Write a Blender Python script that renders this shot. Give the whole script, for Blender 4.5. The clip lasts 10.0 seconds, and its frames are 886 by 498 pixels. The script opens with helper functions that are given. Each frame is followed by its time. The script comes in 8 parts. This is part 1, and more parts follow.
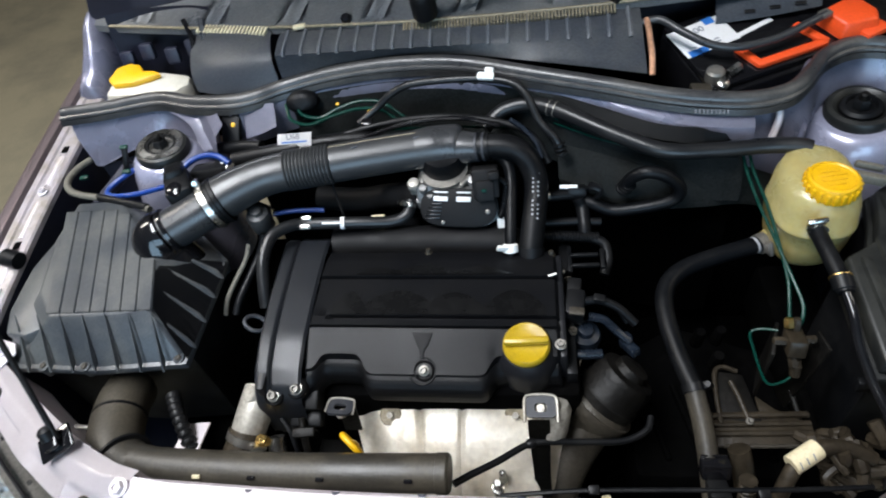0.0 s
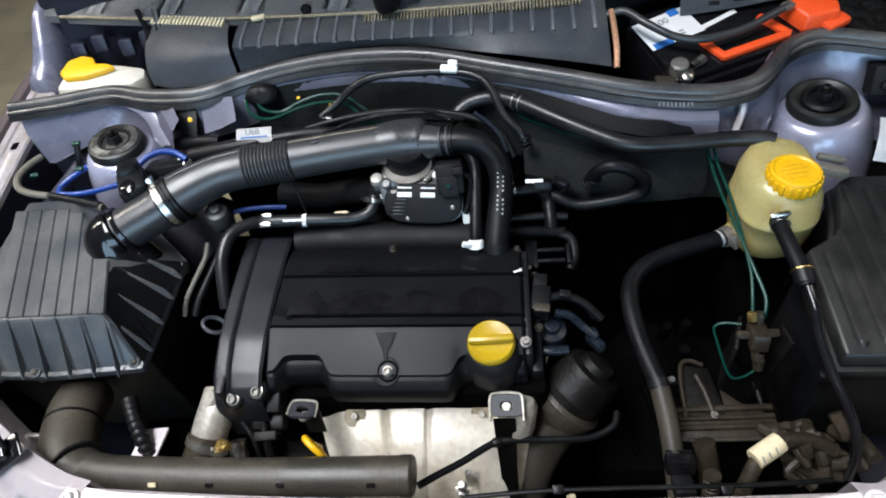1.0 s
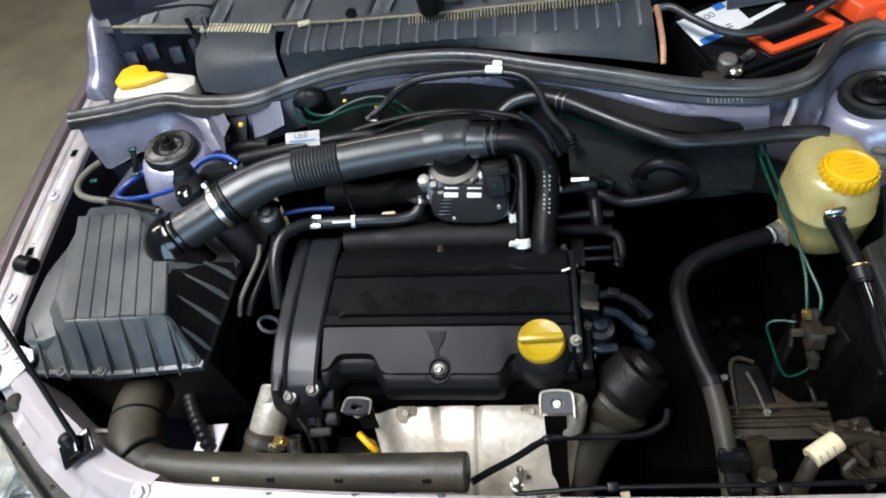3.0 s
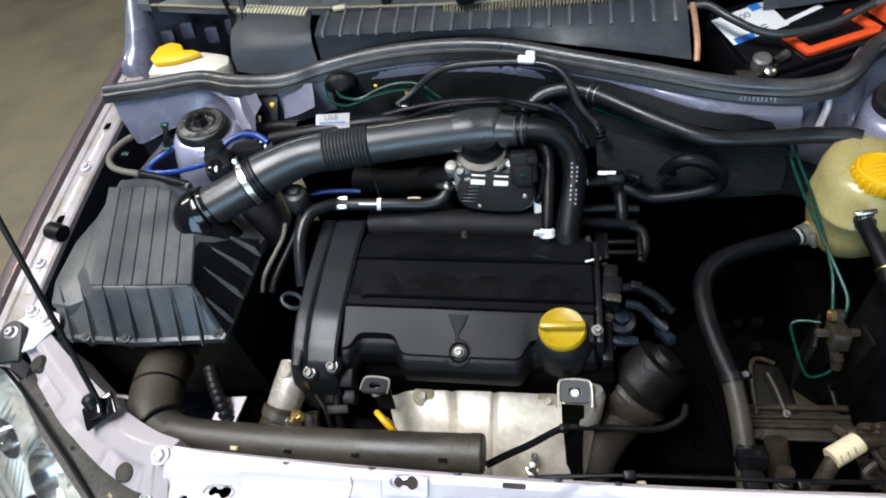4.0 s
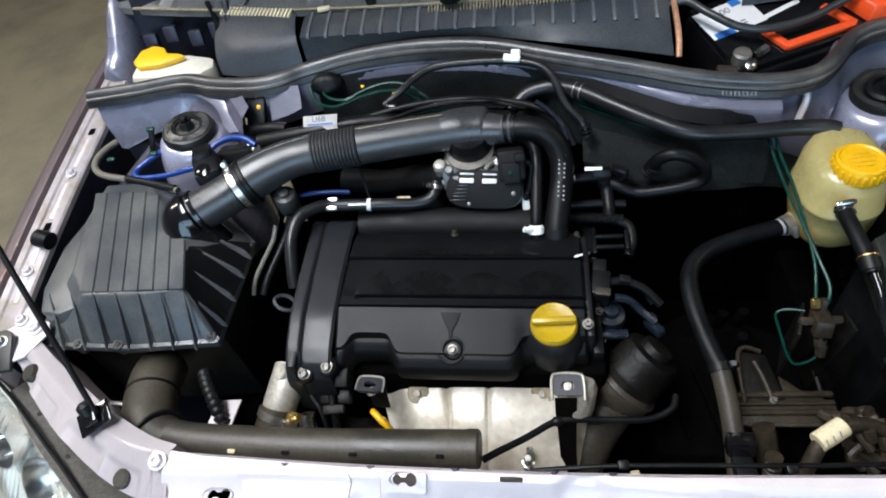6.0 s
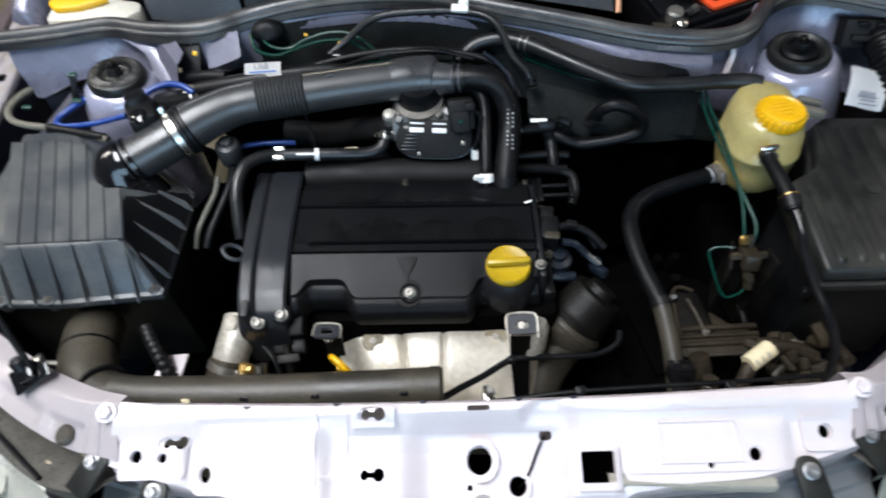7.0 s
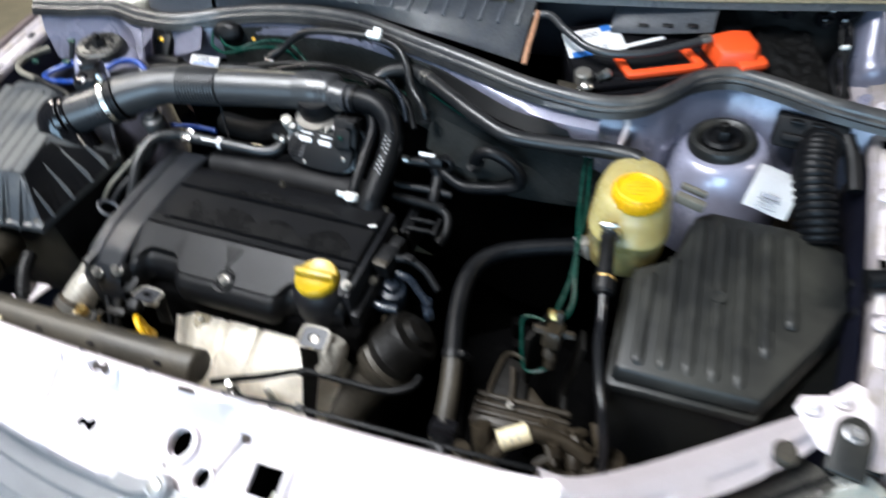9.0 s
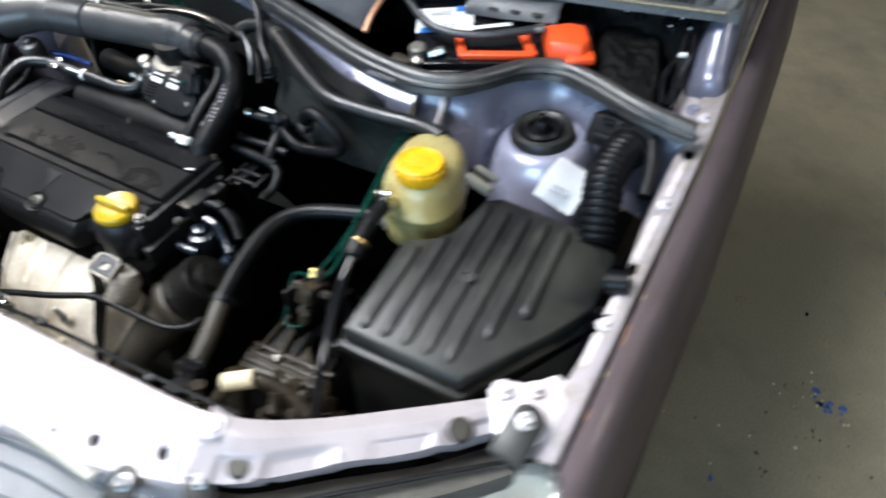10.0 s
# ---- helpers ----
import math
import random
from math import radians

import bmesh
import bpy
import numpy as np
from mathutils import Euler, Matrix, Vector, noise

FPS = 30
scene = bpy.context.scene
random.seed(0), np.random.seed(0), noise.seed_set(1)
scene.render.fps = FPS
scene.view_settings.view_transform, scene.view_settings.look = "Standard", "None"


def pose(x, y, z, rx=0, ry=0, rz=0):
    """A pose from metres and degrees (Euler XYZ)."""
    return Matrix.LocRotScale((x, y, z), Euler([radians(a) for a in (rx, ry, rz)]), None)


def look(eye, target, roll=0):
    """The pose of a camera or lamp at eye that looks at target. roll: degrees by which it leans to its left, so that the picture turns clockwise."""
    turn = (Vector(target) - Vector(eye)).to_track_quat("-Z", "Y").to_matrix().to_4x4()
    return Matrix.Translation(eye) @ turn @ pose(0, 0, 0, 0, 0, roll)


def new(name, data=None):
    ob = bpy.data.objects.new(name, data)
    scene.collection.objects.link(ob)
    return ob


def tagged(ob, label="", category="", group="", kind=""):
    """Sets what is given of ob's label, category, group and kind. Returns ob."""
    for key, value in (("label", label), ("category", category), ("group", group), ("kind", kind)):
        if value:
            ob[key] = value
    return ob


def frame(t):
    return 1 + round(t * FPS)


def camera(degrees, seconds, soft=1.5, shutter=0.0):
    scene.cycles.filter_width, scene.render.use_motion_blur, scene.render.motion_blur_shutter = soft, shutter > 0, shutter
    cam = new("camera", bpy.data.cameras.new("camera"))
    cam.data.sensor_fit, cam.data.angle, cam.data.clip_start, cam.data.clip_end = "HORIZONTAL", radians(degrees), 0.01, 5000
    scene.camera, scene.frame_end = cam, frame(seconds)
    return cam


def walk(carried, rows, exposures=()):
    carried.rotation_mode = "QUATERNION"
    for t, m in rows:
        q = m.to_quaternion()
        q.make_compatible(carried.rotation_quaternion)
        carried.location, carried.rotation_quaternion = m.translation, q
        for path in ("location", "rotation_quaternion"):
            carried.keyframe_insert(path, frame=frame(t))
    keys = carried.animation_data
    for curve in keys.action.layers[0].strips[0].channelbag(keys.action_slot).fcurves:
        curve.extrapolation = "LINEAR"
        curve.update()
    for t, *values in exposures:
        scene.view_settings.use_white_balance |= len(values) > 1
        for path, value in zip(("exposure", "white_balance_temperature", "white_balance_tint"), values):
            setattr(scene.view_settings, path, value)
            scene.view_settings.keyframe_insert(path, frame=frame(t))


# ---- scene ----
cam = camera(71.7, 10.0, 1.9, 0.6)
PATH = [
    (0, (0.0733, 0.0103, 1.4750), (-0.2409, 1.3259, 0.0020), -12.1),
    (0.5, (0.0864, 0.0242, 1.4730), (-0.1735, 1.3526, 0.0000), -12.1),
    (0.7, (0.0717, 0.0352, 1.4807), (-0.1376, 1.3342, -0.0256), -10.1),
    (1, (0.0902, 0.0275, 1.4660), (-0.1537, 1.3259, -0.0350), -10.7),
    (1.5, (0.0695, 0.0220, 1.4790), (-0.1825, 1.3369, -0.0060), -10.2),
    (1.8, (0.0628, 0.0208, 1.4884), (-0.2194, 1.3448, 0.0162), -11.6),
    (2, (0.0838, 0.0340, 1.4720), (-0.1356, 1.3842, 0.0130), -10.1),
    (2.2, (0.0472, 0.0527, 1.4983), (-0.1784, 1.3796, 0.0190), -8.1),
    (2.5, (0.0578, 0.0182, 1.4780), (-0.3492, 1.3266, 0.0210), -15.8),
    (2.7, (0.0690, 0.0300, 1.4870), (-0.2895, 1.3036, -0.0130), -15.5),
    (3.8, (0.0520, -0.0002, 1.4710), (-0.3015, 1.2887, -0.0170), -12.5),
    (4, (0.0500, -0.0003, 1.4730), (-0.3282, 1.2839, -0.0130), -12.8),
    (4.5, (0.0490, -0.0004, 1.4690), (-0.3197, 1.2614, -0.0380), -13.6),
    (5, (0.0490, -0.0004, 1.4700), (-0.2961, 1.2681, -0.0370), -14.0),
    (5.2, (0.0547, 0.0050, 1.4780), (-0.2935, 1.2602, -0.0400), -14.1),
    (6.3, (0.0271, -0.0169, 1.4820), (-0.2728, 1.2947, 0.0020), -11.1),
    (6.5, (0.0099, -0.0291, 1.4740), (-0.2384, 1.3051, 0.0050), -10.2),
    (6.8, (-0.0096, -0.0450, 1.4693), (-0.1733, 1.2866, -0.0139), -8.0),
    (7, (-0.0116, -0.0517, 1.4590), (-0.0689, 1.1994, -0.1000), -4.4),
    (7.2, (-0.0143, -0.0533, 1.4674), (-0.0155, 1.2288, -0.0676), -0.7),
    (7.5, (0.0046, -0.0546, 1.4470), (0.0649, 1.2365, -0.0790), 1.8),
    (7.8, (0.0898, -0.0062, 1.4441), (0.0992, 1.2688, -0.0968), 0.3),
    (8, (0.1815, 0.0257, 1.4320), (-0.0528, 1.3308, -0.0660), -4.0),
    (8.2, (0.2606, 0.0698, 1.4319), (-0.1404, 1.3795, -0.0255), -6.9),
    (8.5, (0.3401, 0.0816, 1.4220), (-0.1780, 1.3884, -0.0010), -11.3),
    (8.6, (0.3561, 0.0796, 1.4118), (-0.1655, 1.3669, -0.0272), -11.1),
    (8.8, (0.3782, 0.0378, 1.4123), (-0.1542, 1.3211, -0.0264), -8.3),
    (9, (0.4246, -0.0109, 1.4150), (-0.1074, 1.2789, -0.0190), -5.0),
    (9.3, (0.4771, -0.0481, 1.4074), (0.0717, 1.2551, -0.0546), 1.5),
    (9.5, (0.5275, -0.0349, 1.4090), (0.0829, 1.2528, -0.0550), 2.5),
    (9.7, (0.5893, -0.0145, 1.3911), (0.0860, 1.2723, -0.0549), 2.0),
    (10, (0.7401, 0.0808, 1.3830), (0.1194, 1.3194, -0.0600), 0.2),
]
EXPOSURES = [(0, -0.90), (2.5, -0.80), (4.0, -0.89), (7.5, -0.95), (8.0, -0.86), (8.5, -0.56), (9.2, -0.30), (9.5, -0.29), (10, -0.20)]
walk(cam, [(t, look(eye, target, roll)) for t, eye, target, roll in PATH], EXPOSURES)

# ---- world, light ----
world = bpy.data.worlds.new("garage_air")
world.use_nodes = True
scene.world = world
wn = world.node_tree.nodes
sky = wn.new("ShaderNodeTexSky")
sky.sky_type = "NISHITA"
sky.sun_disc = False
sky.sun_elevation, sky.sun_rotation = radians(40), radians(200)
world.node_tree.links.new(sky.outputs[0], wn["Background"].inputs[0])
wn["Background"].inputs[1].default_value = 0.1


def area_lamp(name, eye, target, sx, sy, watts, colour):
    data = bpy.data.lights.new(name, "AREA")
    data.shape, data.size, data.size_y, data.energy, data.color = "RECTANGLE", sx, sy, watts, colour
    ob = new(name, data)
    ob.matrix_world = look(eye, target)
    return ob


# daylight in the open garage door behind the camera, and the roof light above
area_lamp("door_daylight", (0.3, -5.4, 2.2), (0.0, 0.5, 0.9), 4.2, 3.0, 470, (0.48, 0.74, 1.0))
area_lamp("roof_light", (-1.0, 0.0, 3.7), (-0.2, 0.3, 0.4), 2.2, 0.8, 395, (0.92, 0.95, 1.0))
# unseen lamps added at both sides to brighten floor and wings
area_lamp("side_fill_light", (-3.2, 1.2, 3.5), (-2.7, 1.2, 0.0), 0.25, 1.5, 150, (1.0, 0.93, 0.84))
area_lamp("side_fill_light", (3.2, 0.8, 3.5), (2.6, 0.8, 0.0), 0.25, 1.5, 42, (1.0, 0.93, 0.84))


# ---- materials ----
def material(name, colour, rough=0.5, metal=0.0, grain=60.0, vary=0.25, bump=0.1, dirt=None, dirt_scale=6.0,
             dirt_amount=0.5, coat=0.0, spec=0.5, alpha=1.0, rough_vary=0.12, per_piece=0.0):
    """A surface with fine grain, broad patches of dust or dirt, and relief, all in metres."""
    m = bpy.data.materials.new(name)
    m.use_nodes = True
    nt = m.node_tree
    n, link = nt.nodes, nt.links.new
    bsdf = n["Principled BSDF"]
    tc = n.new("ShaderNodeTexCoord")
    fine = n.new("ShaderNodeTexNoise")
    fine.inputs["Scale"].default_value, fine.inputs["Detail"].default_value = grain, 5.0
    broad = n.new("ShaderNodeTexNoise")
    broad.inputs["Scale"].default_value, broad.inputs["Detail"].default_value = dirt_scale, 6.0
    broad.inputs["Roughness"].default_value = 0.65
    link(tc.outputs["Object"], fine.inputs["Vector"])
    link(tc.outputs["Object"], broad.inputs["Vector"])
    tone = n.new("ShaderNodeMapRange")
    tone.inputs[1].default_value, tone.inputs[2].default_value = 0.3, 0.7
    tone.inputs[3].default_value, tone.inputs[4].default_value = 1 - vary, 1 + vary
    link(fine.outputs["Fac"], tone.inputs[0])
    base = n.new("ShaderNodeMix")
    base.data_type = "RGBA"
    base.inputs["A"].default_value = (*colour, 1)
    d = dirt or tuple(min(1, c * 1.5 + 0.01) for c in colour)
    base.inputs["B"].default_value = (*d, 1)
    patch = n.new("ShaderNodeMapRange")
    patch.inputs[1].default_value, patch.inputs[2].default_value = 0.45, 0.72
    patch.inputs[3].default_value, patch.inputs[4].default_value = 0.0, dirt_amount
    link(broad.outputs["Fac"], patch.inputs[0])
    link(patch.outputs[0], base.inputs["Factor"])
    mult = n.new("ShaderNodeMix")
    mult.data_type, mult.blend_type = "RGBA", "MULTIPLY"
    mult.inputs["Factor"].default_value = 1.0
    link(base.outputs["Result"], mult.inputs["A"])
    link(tone.outputs[0], mult.inputs["B"])
    link(mult.outputs["Result"], bsdf.inputs["Base Color"])
    rr = n.new("ShaderNodeMapRange")
    rr.inputs[1].default_value, rr.inputs[2].default_value = 0.3, 0.7
    rr.inputs[3].default_value, rr.inputs[4].default_value = max(0.03, rough - rough_vary), min(1, rough + rough_vary)
    link(broad.outputs["Fac"], rr.inputs[0])
    link(rr.outputs[0], bsdf.inputs["Roughness"])
    if bump:
        b = n.new("ShaderNodeBump")
        b.inputs["Strength"].default_value, b.inputs["Distance"].default_value = bump, 0.002
        link(fine.outputs["Fac"], b.inputs["Height"])
        link(b.outputs[0], bsdf.inputs["Normal"])
    bsdf.inputs["Metallic"].default_value = metal
    bsdf.inputs["Coat Weight"].default_value = coat
    bsdf.inputs["Coat Roughness"].default_value = 0.08
    bsdf.inputs["Specular IOR Level"].default_value = spec
    return m


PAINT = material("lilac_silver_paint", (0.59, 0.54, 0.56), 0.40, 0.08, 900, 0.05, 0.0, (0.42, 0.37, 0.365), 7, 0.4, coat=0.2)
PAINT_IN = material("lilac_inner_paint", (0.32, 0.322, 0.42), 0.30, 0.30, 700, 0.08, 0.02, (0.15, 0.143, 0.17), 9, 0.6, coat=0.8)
# body lilac with the wings' shade put into the colour, plus random dirt
PAINT_OUT = material("shaded_lilac_paint", (0.215, 0.168, 0.176), 0.45, 0.3, 500, 0.08, 0.0, (0.125, 0.094, 0.088), 4, 0.7, coat=0.2)
BLACK = material("black_plastic", (0.0035, 0.0038, 0.0045), 0.45, 0, 500, 0.25, 0.06, (0.009, 0.009, 0.009), 14, 0.5, spec=0.22)
BLACK_GLOSS = material("glossy_black_plastic", (0.005, 0.005, 0.006), 0.16, 0, 300, 0.2, 0.02, (0.012, 0.012, 0.012), 12, 0.4)
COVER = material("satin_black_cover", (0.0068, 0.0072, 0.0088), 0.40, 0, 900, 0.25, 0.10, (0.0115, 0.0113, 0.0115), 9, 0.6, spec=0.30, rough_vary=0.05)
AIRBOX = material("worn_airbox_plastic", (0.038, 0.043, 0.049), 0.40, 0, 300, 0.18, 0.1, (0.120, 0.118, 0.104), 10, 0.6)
FUSEBOX = material("dusty_fusebox_plastic", (0.0080, 0.0086, 0.0084), 0.45, 0, 500, 0.25, 0.08, (0.034, 0.034, 0.027), 7, 0.7, spec=0.4)
RUBBER = material("black_rubber", (0.0028, 0.0032, 0.0040), 0.42, 0, 400, 0.25, 0.12, (0.009, 0.009, 0.009), 25, 0.5, spec=0.18)
HOSE = material("grey_black_hose", (0.0075, 0.0080, 0.0090), 0.36, 0, 400, 0.2, 0.08, (0.018, 0.018, 0.017), 16, 0.5, spec=0.42)
TANK_PALE = material("aged_white_tank", (0.50, 0.48, 0.42), 0.4, 0, 120, 0.06, 0.03, (0.36, 0.33, 0.27), 12, 0.5)
DUCT = material("grey_black_duct", (0.027, 0.028, 0.030), 0.35, 0, 500, 0.2, 0.06, (0.036, 0.036, 0.034), 12, 0.5, spec=0.5)
SEAL = material("weather_seal_rubber", (0.030, 0.030, 0.0315), 0.36, 0, 300, 0.3, 0.15, (0.105, 0.100, 0.088), 14, 0.6, spec=0.6)
PAD = material("felt_insulation", (0.022, 0.0245, 0.0245), 0.9, 0, 250, 0.28, 0.35, (0.044, 0.047, 0.045), 9, 0.7, spec=0.10)
# trim grey lightened to put the reflected sky into its colour
SCREEN_TRIM = material("sky_lit_screen_trim", (0.125, 0.132, 0.142), 0.33, 0, 300, 0.2, 0.08, (0.22, 0.215, 0.195), 7, 0.6, spec=0.6)
COWL = material("cowl_grey_plastic", (0.070, 0.078, 0.093), 0.42, 0, 300, 0.2, 0.08, (0.16, 0.16, 0.148), 8, 0.55)
# near-black that puts the bay's deep shade into colour; also holes, cable, grit
DARK = material("shade_and_grit_black", (0.0012, 0.0012, 0.0013), 0.9, 0, 100, 0.4, 0.2, (0.004, 0.0038, 0.0035), 10, 0.6, spec=0.02)
# navy: shade on lilac inner panels put into colour, and real navy panels
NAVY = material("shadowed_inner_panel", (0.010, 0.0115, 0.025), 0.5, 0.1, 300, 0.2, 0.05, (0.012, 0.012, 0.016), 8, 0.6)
STEEL = material("zinc_steel", (0.20, 0.19, 0.172), 0.42, 0.7, 400, 0.15, 0.1, (0.35, 0.32, 0.28), 40, 0.5)
BRIGHT = material("bright_zinc", (0.55, 0.54, 0.51), 0.28, 1.0, 400, 0.1, 0.05, (0.6, 0.58, 0.52), 40, 0.3)
ALU = material("cast_aluminium", (0.40, 0.40, 0.41), 0.42, 0.9, 250, 0.2, 0.5, (0.25, 0.24, 0.22), 30, 0.5)
ALU_DIRTY = material("stained_aluminium", (0.042, 0.036, 0.027), 0.5, 0.3, 200, 0.25, 0.5, (0.022, 0.018, 0.013), 22, 0.7)
SHIELD = material("heat_shield_steel", (0.88, 0.83, 0.73), 0.38, 0.2, 120, 0.08, 0.35, (0.52, 0.42, 0.27), 13, 0.75)
IRON = material("oily_iron", (0.003, 0.0028, 0.0025), 0.5, 0.0, 150, 0.4, 0.5, (0.011, 0.009, 0.0065), 14, 0.5, spec=0.2)
BRASS = material("brass", (0.72, 0.50, 0.18), 0.3, 1.0, 200, 0.2, 0.1, (0.4, 0.25, 0.1), 40, 0.5)
COPPER = material("copper_edge", (0.62, 0.33, 0.20), 0.45, 0.5, 200, 0.2, 0.1, (0.3, 0.16, 0.1), 30, 0.4)
YELLOW_CAP = material("mustard_cap_plastic", (0.36, 0.24, 0.008), 0.36, 0, 300, 0.1, 0.04, (0.2, 0.13, 0.014), 30, 0.4)
YELLOW = material("yellow_plastic", (0.62, 0.345, 0.004), 0.38, 0, 300, 0.08, 0.03, (0.6, 0.34, 0.016), 20, 0.3)
ORANGE = material("orange_red_plastic", (0.75, 0.075, 0.014), 0.4, 0, 300, 0.08, 0.04, (0.45, 0.045, 0.015), 12, 0.3)
TANK = material("yellowed_tank_plastic", (0.315, 0.272, 0.118), 0.30, 0, 120, 0.06, 0.03, (0.30, 0.19, 0.04), 14, 0.55)
TANK.node_tree.nodes["Principled BSDF"].inputs["Subsurface Weight"].default_value = 0.35
TANK.node_tree.nodes["Principled BSDF"].inputs["Subsurface Radius"].default_value = (0.020, 0.014, 0.005)
WHITE = material("white_plastic", (0.78, 0.78, 0.75), 0.45, 0, 300, 0.06, 0.03, (0.55, 0.53, 0.48), 25, 0.4)
PAPER = material("white_label_paper", (0.70, 0.70, 0.71), 0.6, 0, 400, 0.05, 0.02, (0.66, 0.64, 0.60), 30, 0.3)
PRINT = material("label_print_grey", (0.16, 0.17, 0.20), 0.6, 0, 400, 0.1, 0.0)
PRINT_BLUE = material("label_print_blue", (0.02, 0.13, 0.42), 0.5, 0, 400, 0.1, 0.0)
CREAM = material("cream_tape", (0.58, 0.51, 0.34), 0.6, 0, 300, 0.12, 0.1, (0.45, 0.37, 0.22), 30, 0.5)
BLUE = material("blue_hose_plastic", (0.005, 0.032, 0.18), 0.32, 0, 300, 0.1, 0.03)
TEAL = material("green_coated_pipe", (0.0015, 0.028, 0.020), 0.30, 0.0, 300, 0.15, 0.03, (0.004, 0.030, 0.022), 40, 0.5, spec=0.15)
BROWNHOSE = material("grey_brown_hose", (0.10, 0.093, 0.074), 0.6, 0, 300, 0.2, 0.1)
BLUEGREY = material("blue_grey_plastic", (0.008, 0.012, 0.019), 0.28, 0, 300, 0.2, 0.05, (0.006, 0.009, 0.014), 20, 0.5, spec=0.7)
RUSTY = material("oily_rusty_steel", (0.021, 0.0165, 0.011), 0.45, 0.1, 150, 0.35, 0.4, (0.044, 0.033, 0.020), 18, 0.6, spec=0.3)
BLUEFLECK = material("faded_blue_paint", (0.03, 0.07, 0.20), 0.6, 0, 200, 0.3, 0.1)
CONCRETE = material("stained_concrete", (0.195, 0.171, 0.115), 0.55, 0, 150, 0.14, 0.04, (0.085, 0.076, 0.056), 2.2, 0.7)
WALLPAINT = material("garage_wall_paint", (0.16, 0.16, 0.155), 0.8, 0, 30, 0.1, 0.1, (0.1, 0.095, 0.085), 1.5, 0.5)
CHROME = material("chrome_reflector", (0.88, 0.88, 0.90), 0.07, 1.0, 100, 0.03, 0.0)
AMBER = material("amber_bulb", (0.75, 0.18, 0.03), 0.2, 0, 100, 0.1, 0.0)
OILFILM = material("oil_film", (0.0035, 0.0035, 0.0037), 0.30, 0, 900, 0.2, 0.05, (0.004, 0.004, 0.004), 20, 0.5, spec=0.3)
LUG = material("pale_cast_metal", (0.36, 0.34, 0.30), 0.45, 0.4, 200, 0.25, 0.4, (0.12, 0.10, 0.075), 25, 0.6)
FELT = material("black_felt", (0.006, 0.006, 0.0062), 0.7, 0, 300, 0.4, 0.4, (0.014, 0.0135, 0.012), 18, 0.5, spec=0.25)
FLANGE = material("worn_lilac_flange", (0.56, 0.51, 0.53), 0.42, 0.05, 700, 0.08, 0.02, (0.34, 0.285, 0.20), 26, 0.85, coat=0.1)
LEDGE = material("dust_grey_ledge", (0.15, 0.142, 0.125), 0.55, 0, 250, 0.25, 0.15, (0.05, 0.046, 0.040), 12, 0.7)
CAST = material("dull_cast_aluminium", (0.14, 0.14, 0.138), 0.38, 0.5, 250, 0.25, 0.4, (0.05, 0.05, 0.048), 30, 0.6)
EYE = material("blued_steel", (0.022, 0.024, 0.030), 0.55, 0.2, 300, 0.2, 0.1, (0.10, 0.10, 0.10), 30, 0.5)
TIMING = material("grey_timing_plastic", (0.019, 0.0215, 0.027), 0.36, 0, 700, 0.2, 0.08, (0.026, 0.0265, 0.028), 9, 0.5, spec=0.55)
LAMP_IN = material("lamp_housing_silver", (0.90, 0.88, 0.79), 0.2, 0.15, 40, 0.06, 0.0, (0.90, 0.90, 0.87), 22, 0.3)
GRIME = material("dust_caked_plastic", (0.024, 0.0215, 0.017), 0.45, 0, 250, 0.25, 0.2, (0.058, 0.048, 0.032), 9, 0.7)
TAN = material("dusty_tan_plastic", (0.20, 0.165, 0.105), 0.5, 0, 300, 0.3, 0.1, (0.12, 0.10, 0.07), 40, 0.6)
TRIM_GREY = material("grey_front_trim", (0.295, 0.302, 0.318), 0.42, 0.1, 500, 0.05, 0.0, (0.12, 0.12, 0.118), 4, 0.4)
MOTOR = material("matt_black_cover", (0.005, 0.005, 0.0055), 0.6, 0, 500, 0.3, 0.1, (0.010, 0.010, 0.0105), 30, 0.5, spec=0.18)

GLASS = bpy.data.materials.new("clear_lens")
GLASS.use_nodes = True
gb = GLASS.node_tree.nodes["Principled BSDF"]
gn = GLASS.node_tree.nodes
see, shine, both, edge_gloss = gn.new("ShaderNodeBsdfTransparent"), gn.new("ShaderNodeBsdfGlossy"), gn.new("ShaderNodeMixShader"), gn.new("ShaderNodeFresnel")
see.inputs[0].default_value = (0.97, 0.97, 0.965, 1)
shine.inputs["Roughness"].default_value = 0.06
edge_gloss.inputs["IOR"].default_value = 1.45
for a, b in ((edge_gloss.outputs[0], both.inputs[0]), (see.outputs[0], both.inputs[1]), (shine.outputs[0], both.inputs[2]), (both.outputs[0], gn["Material Output"].inputs[0])):
    GLASS.node_tree.links.new(a, b)
gn.remove(gb)


# ---- mesh helpers ----
def part(name, bm, mat, parent=None, label="", sharp=38):
    """Links a bmesh as one mesh object, under a thing or a part."""
    me = bpy.data.meshes.new(name)
    bmesh.ops.recalc_face_normals(bm, faces=bm.faces)
    bm.to_mesh(me)
    bm.free()
    me.materials.append(mat)
    for p in me.polygons:
        p.use_smooth = True
    me.set_sharp_from_angle(angle=radians(sharp))
    ob = new(name, me)
    if parent:
        ob.parent = parent
        root = parent
        while root.parent:
            root = root.parent
        if parent is root:
            ob.matrix_parent_inverse = Matrix.Translation(root.location).inverted()
    if label:
        ob["label"] = label
    return ob


def thing(name, at, label, category, group="", kind=""):
    """A top-level thing: an Empty at its base, whose parts are built in the world's coordinates."""
    ob = new(name)
    ob.location = at
    ob.empty_display_size = 0.02
    return tagged(ob, label, category, group, kind)


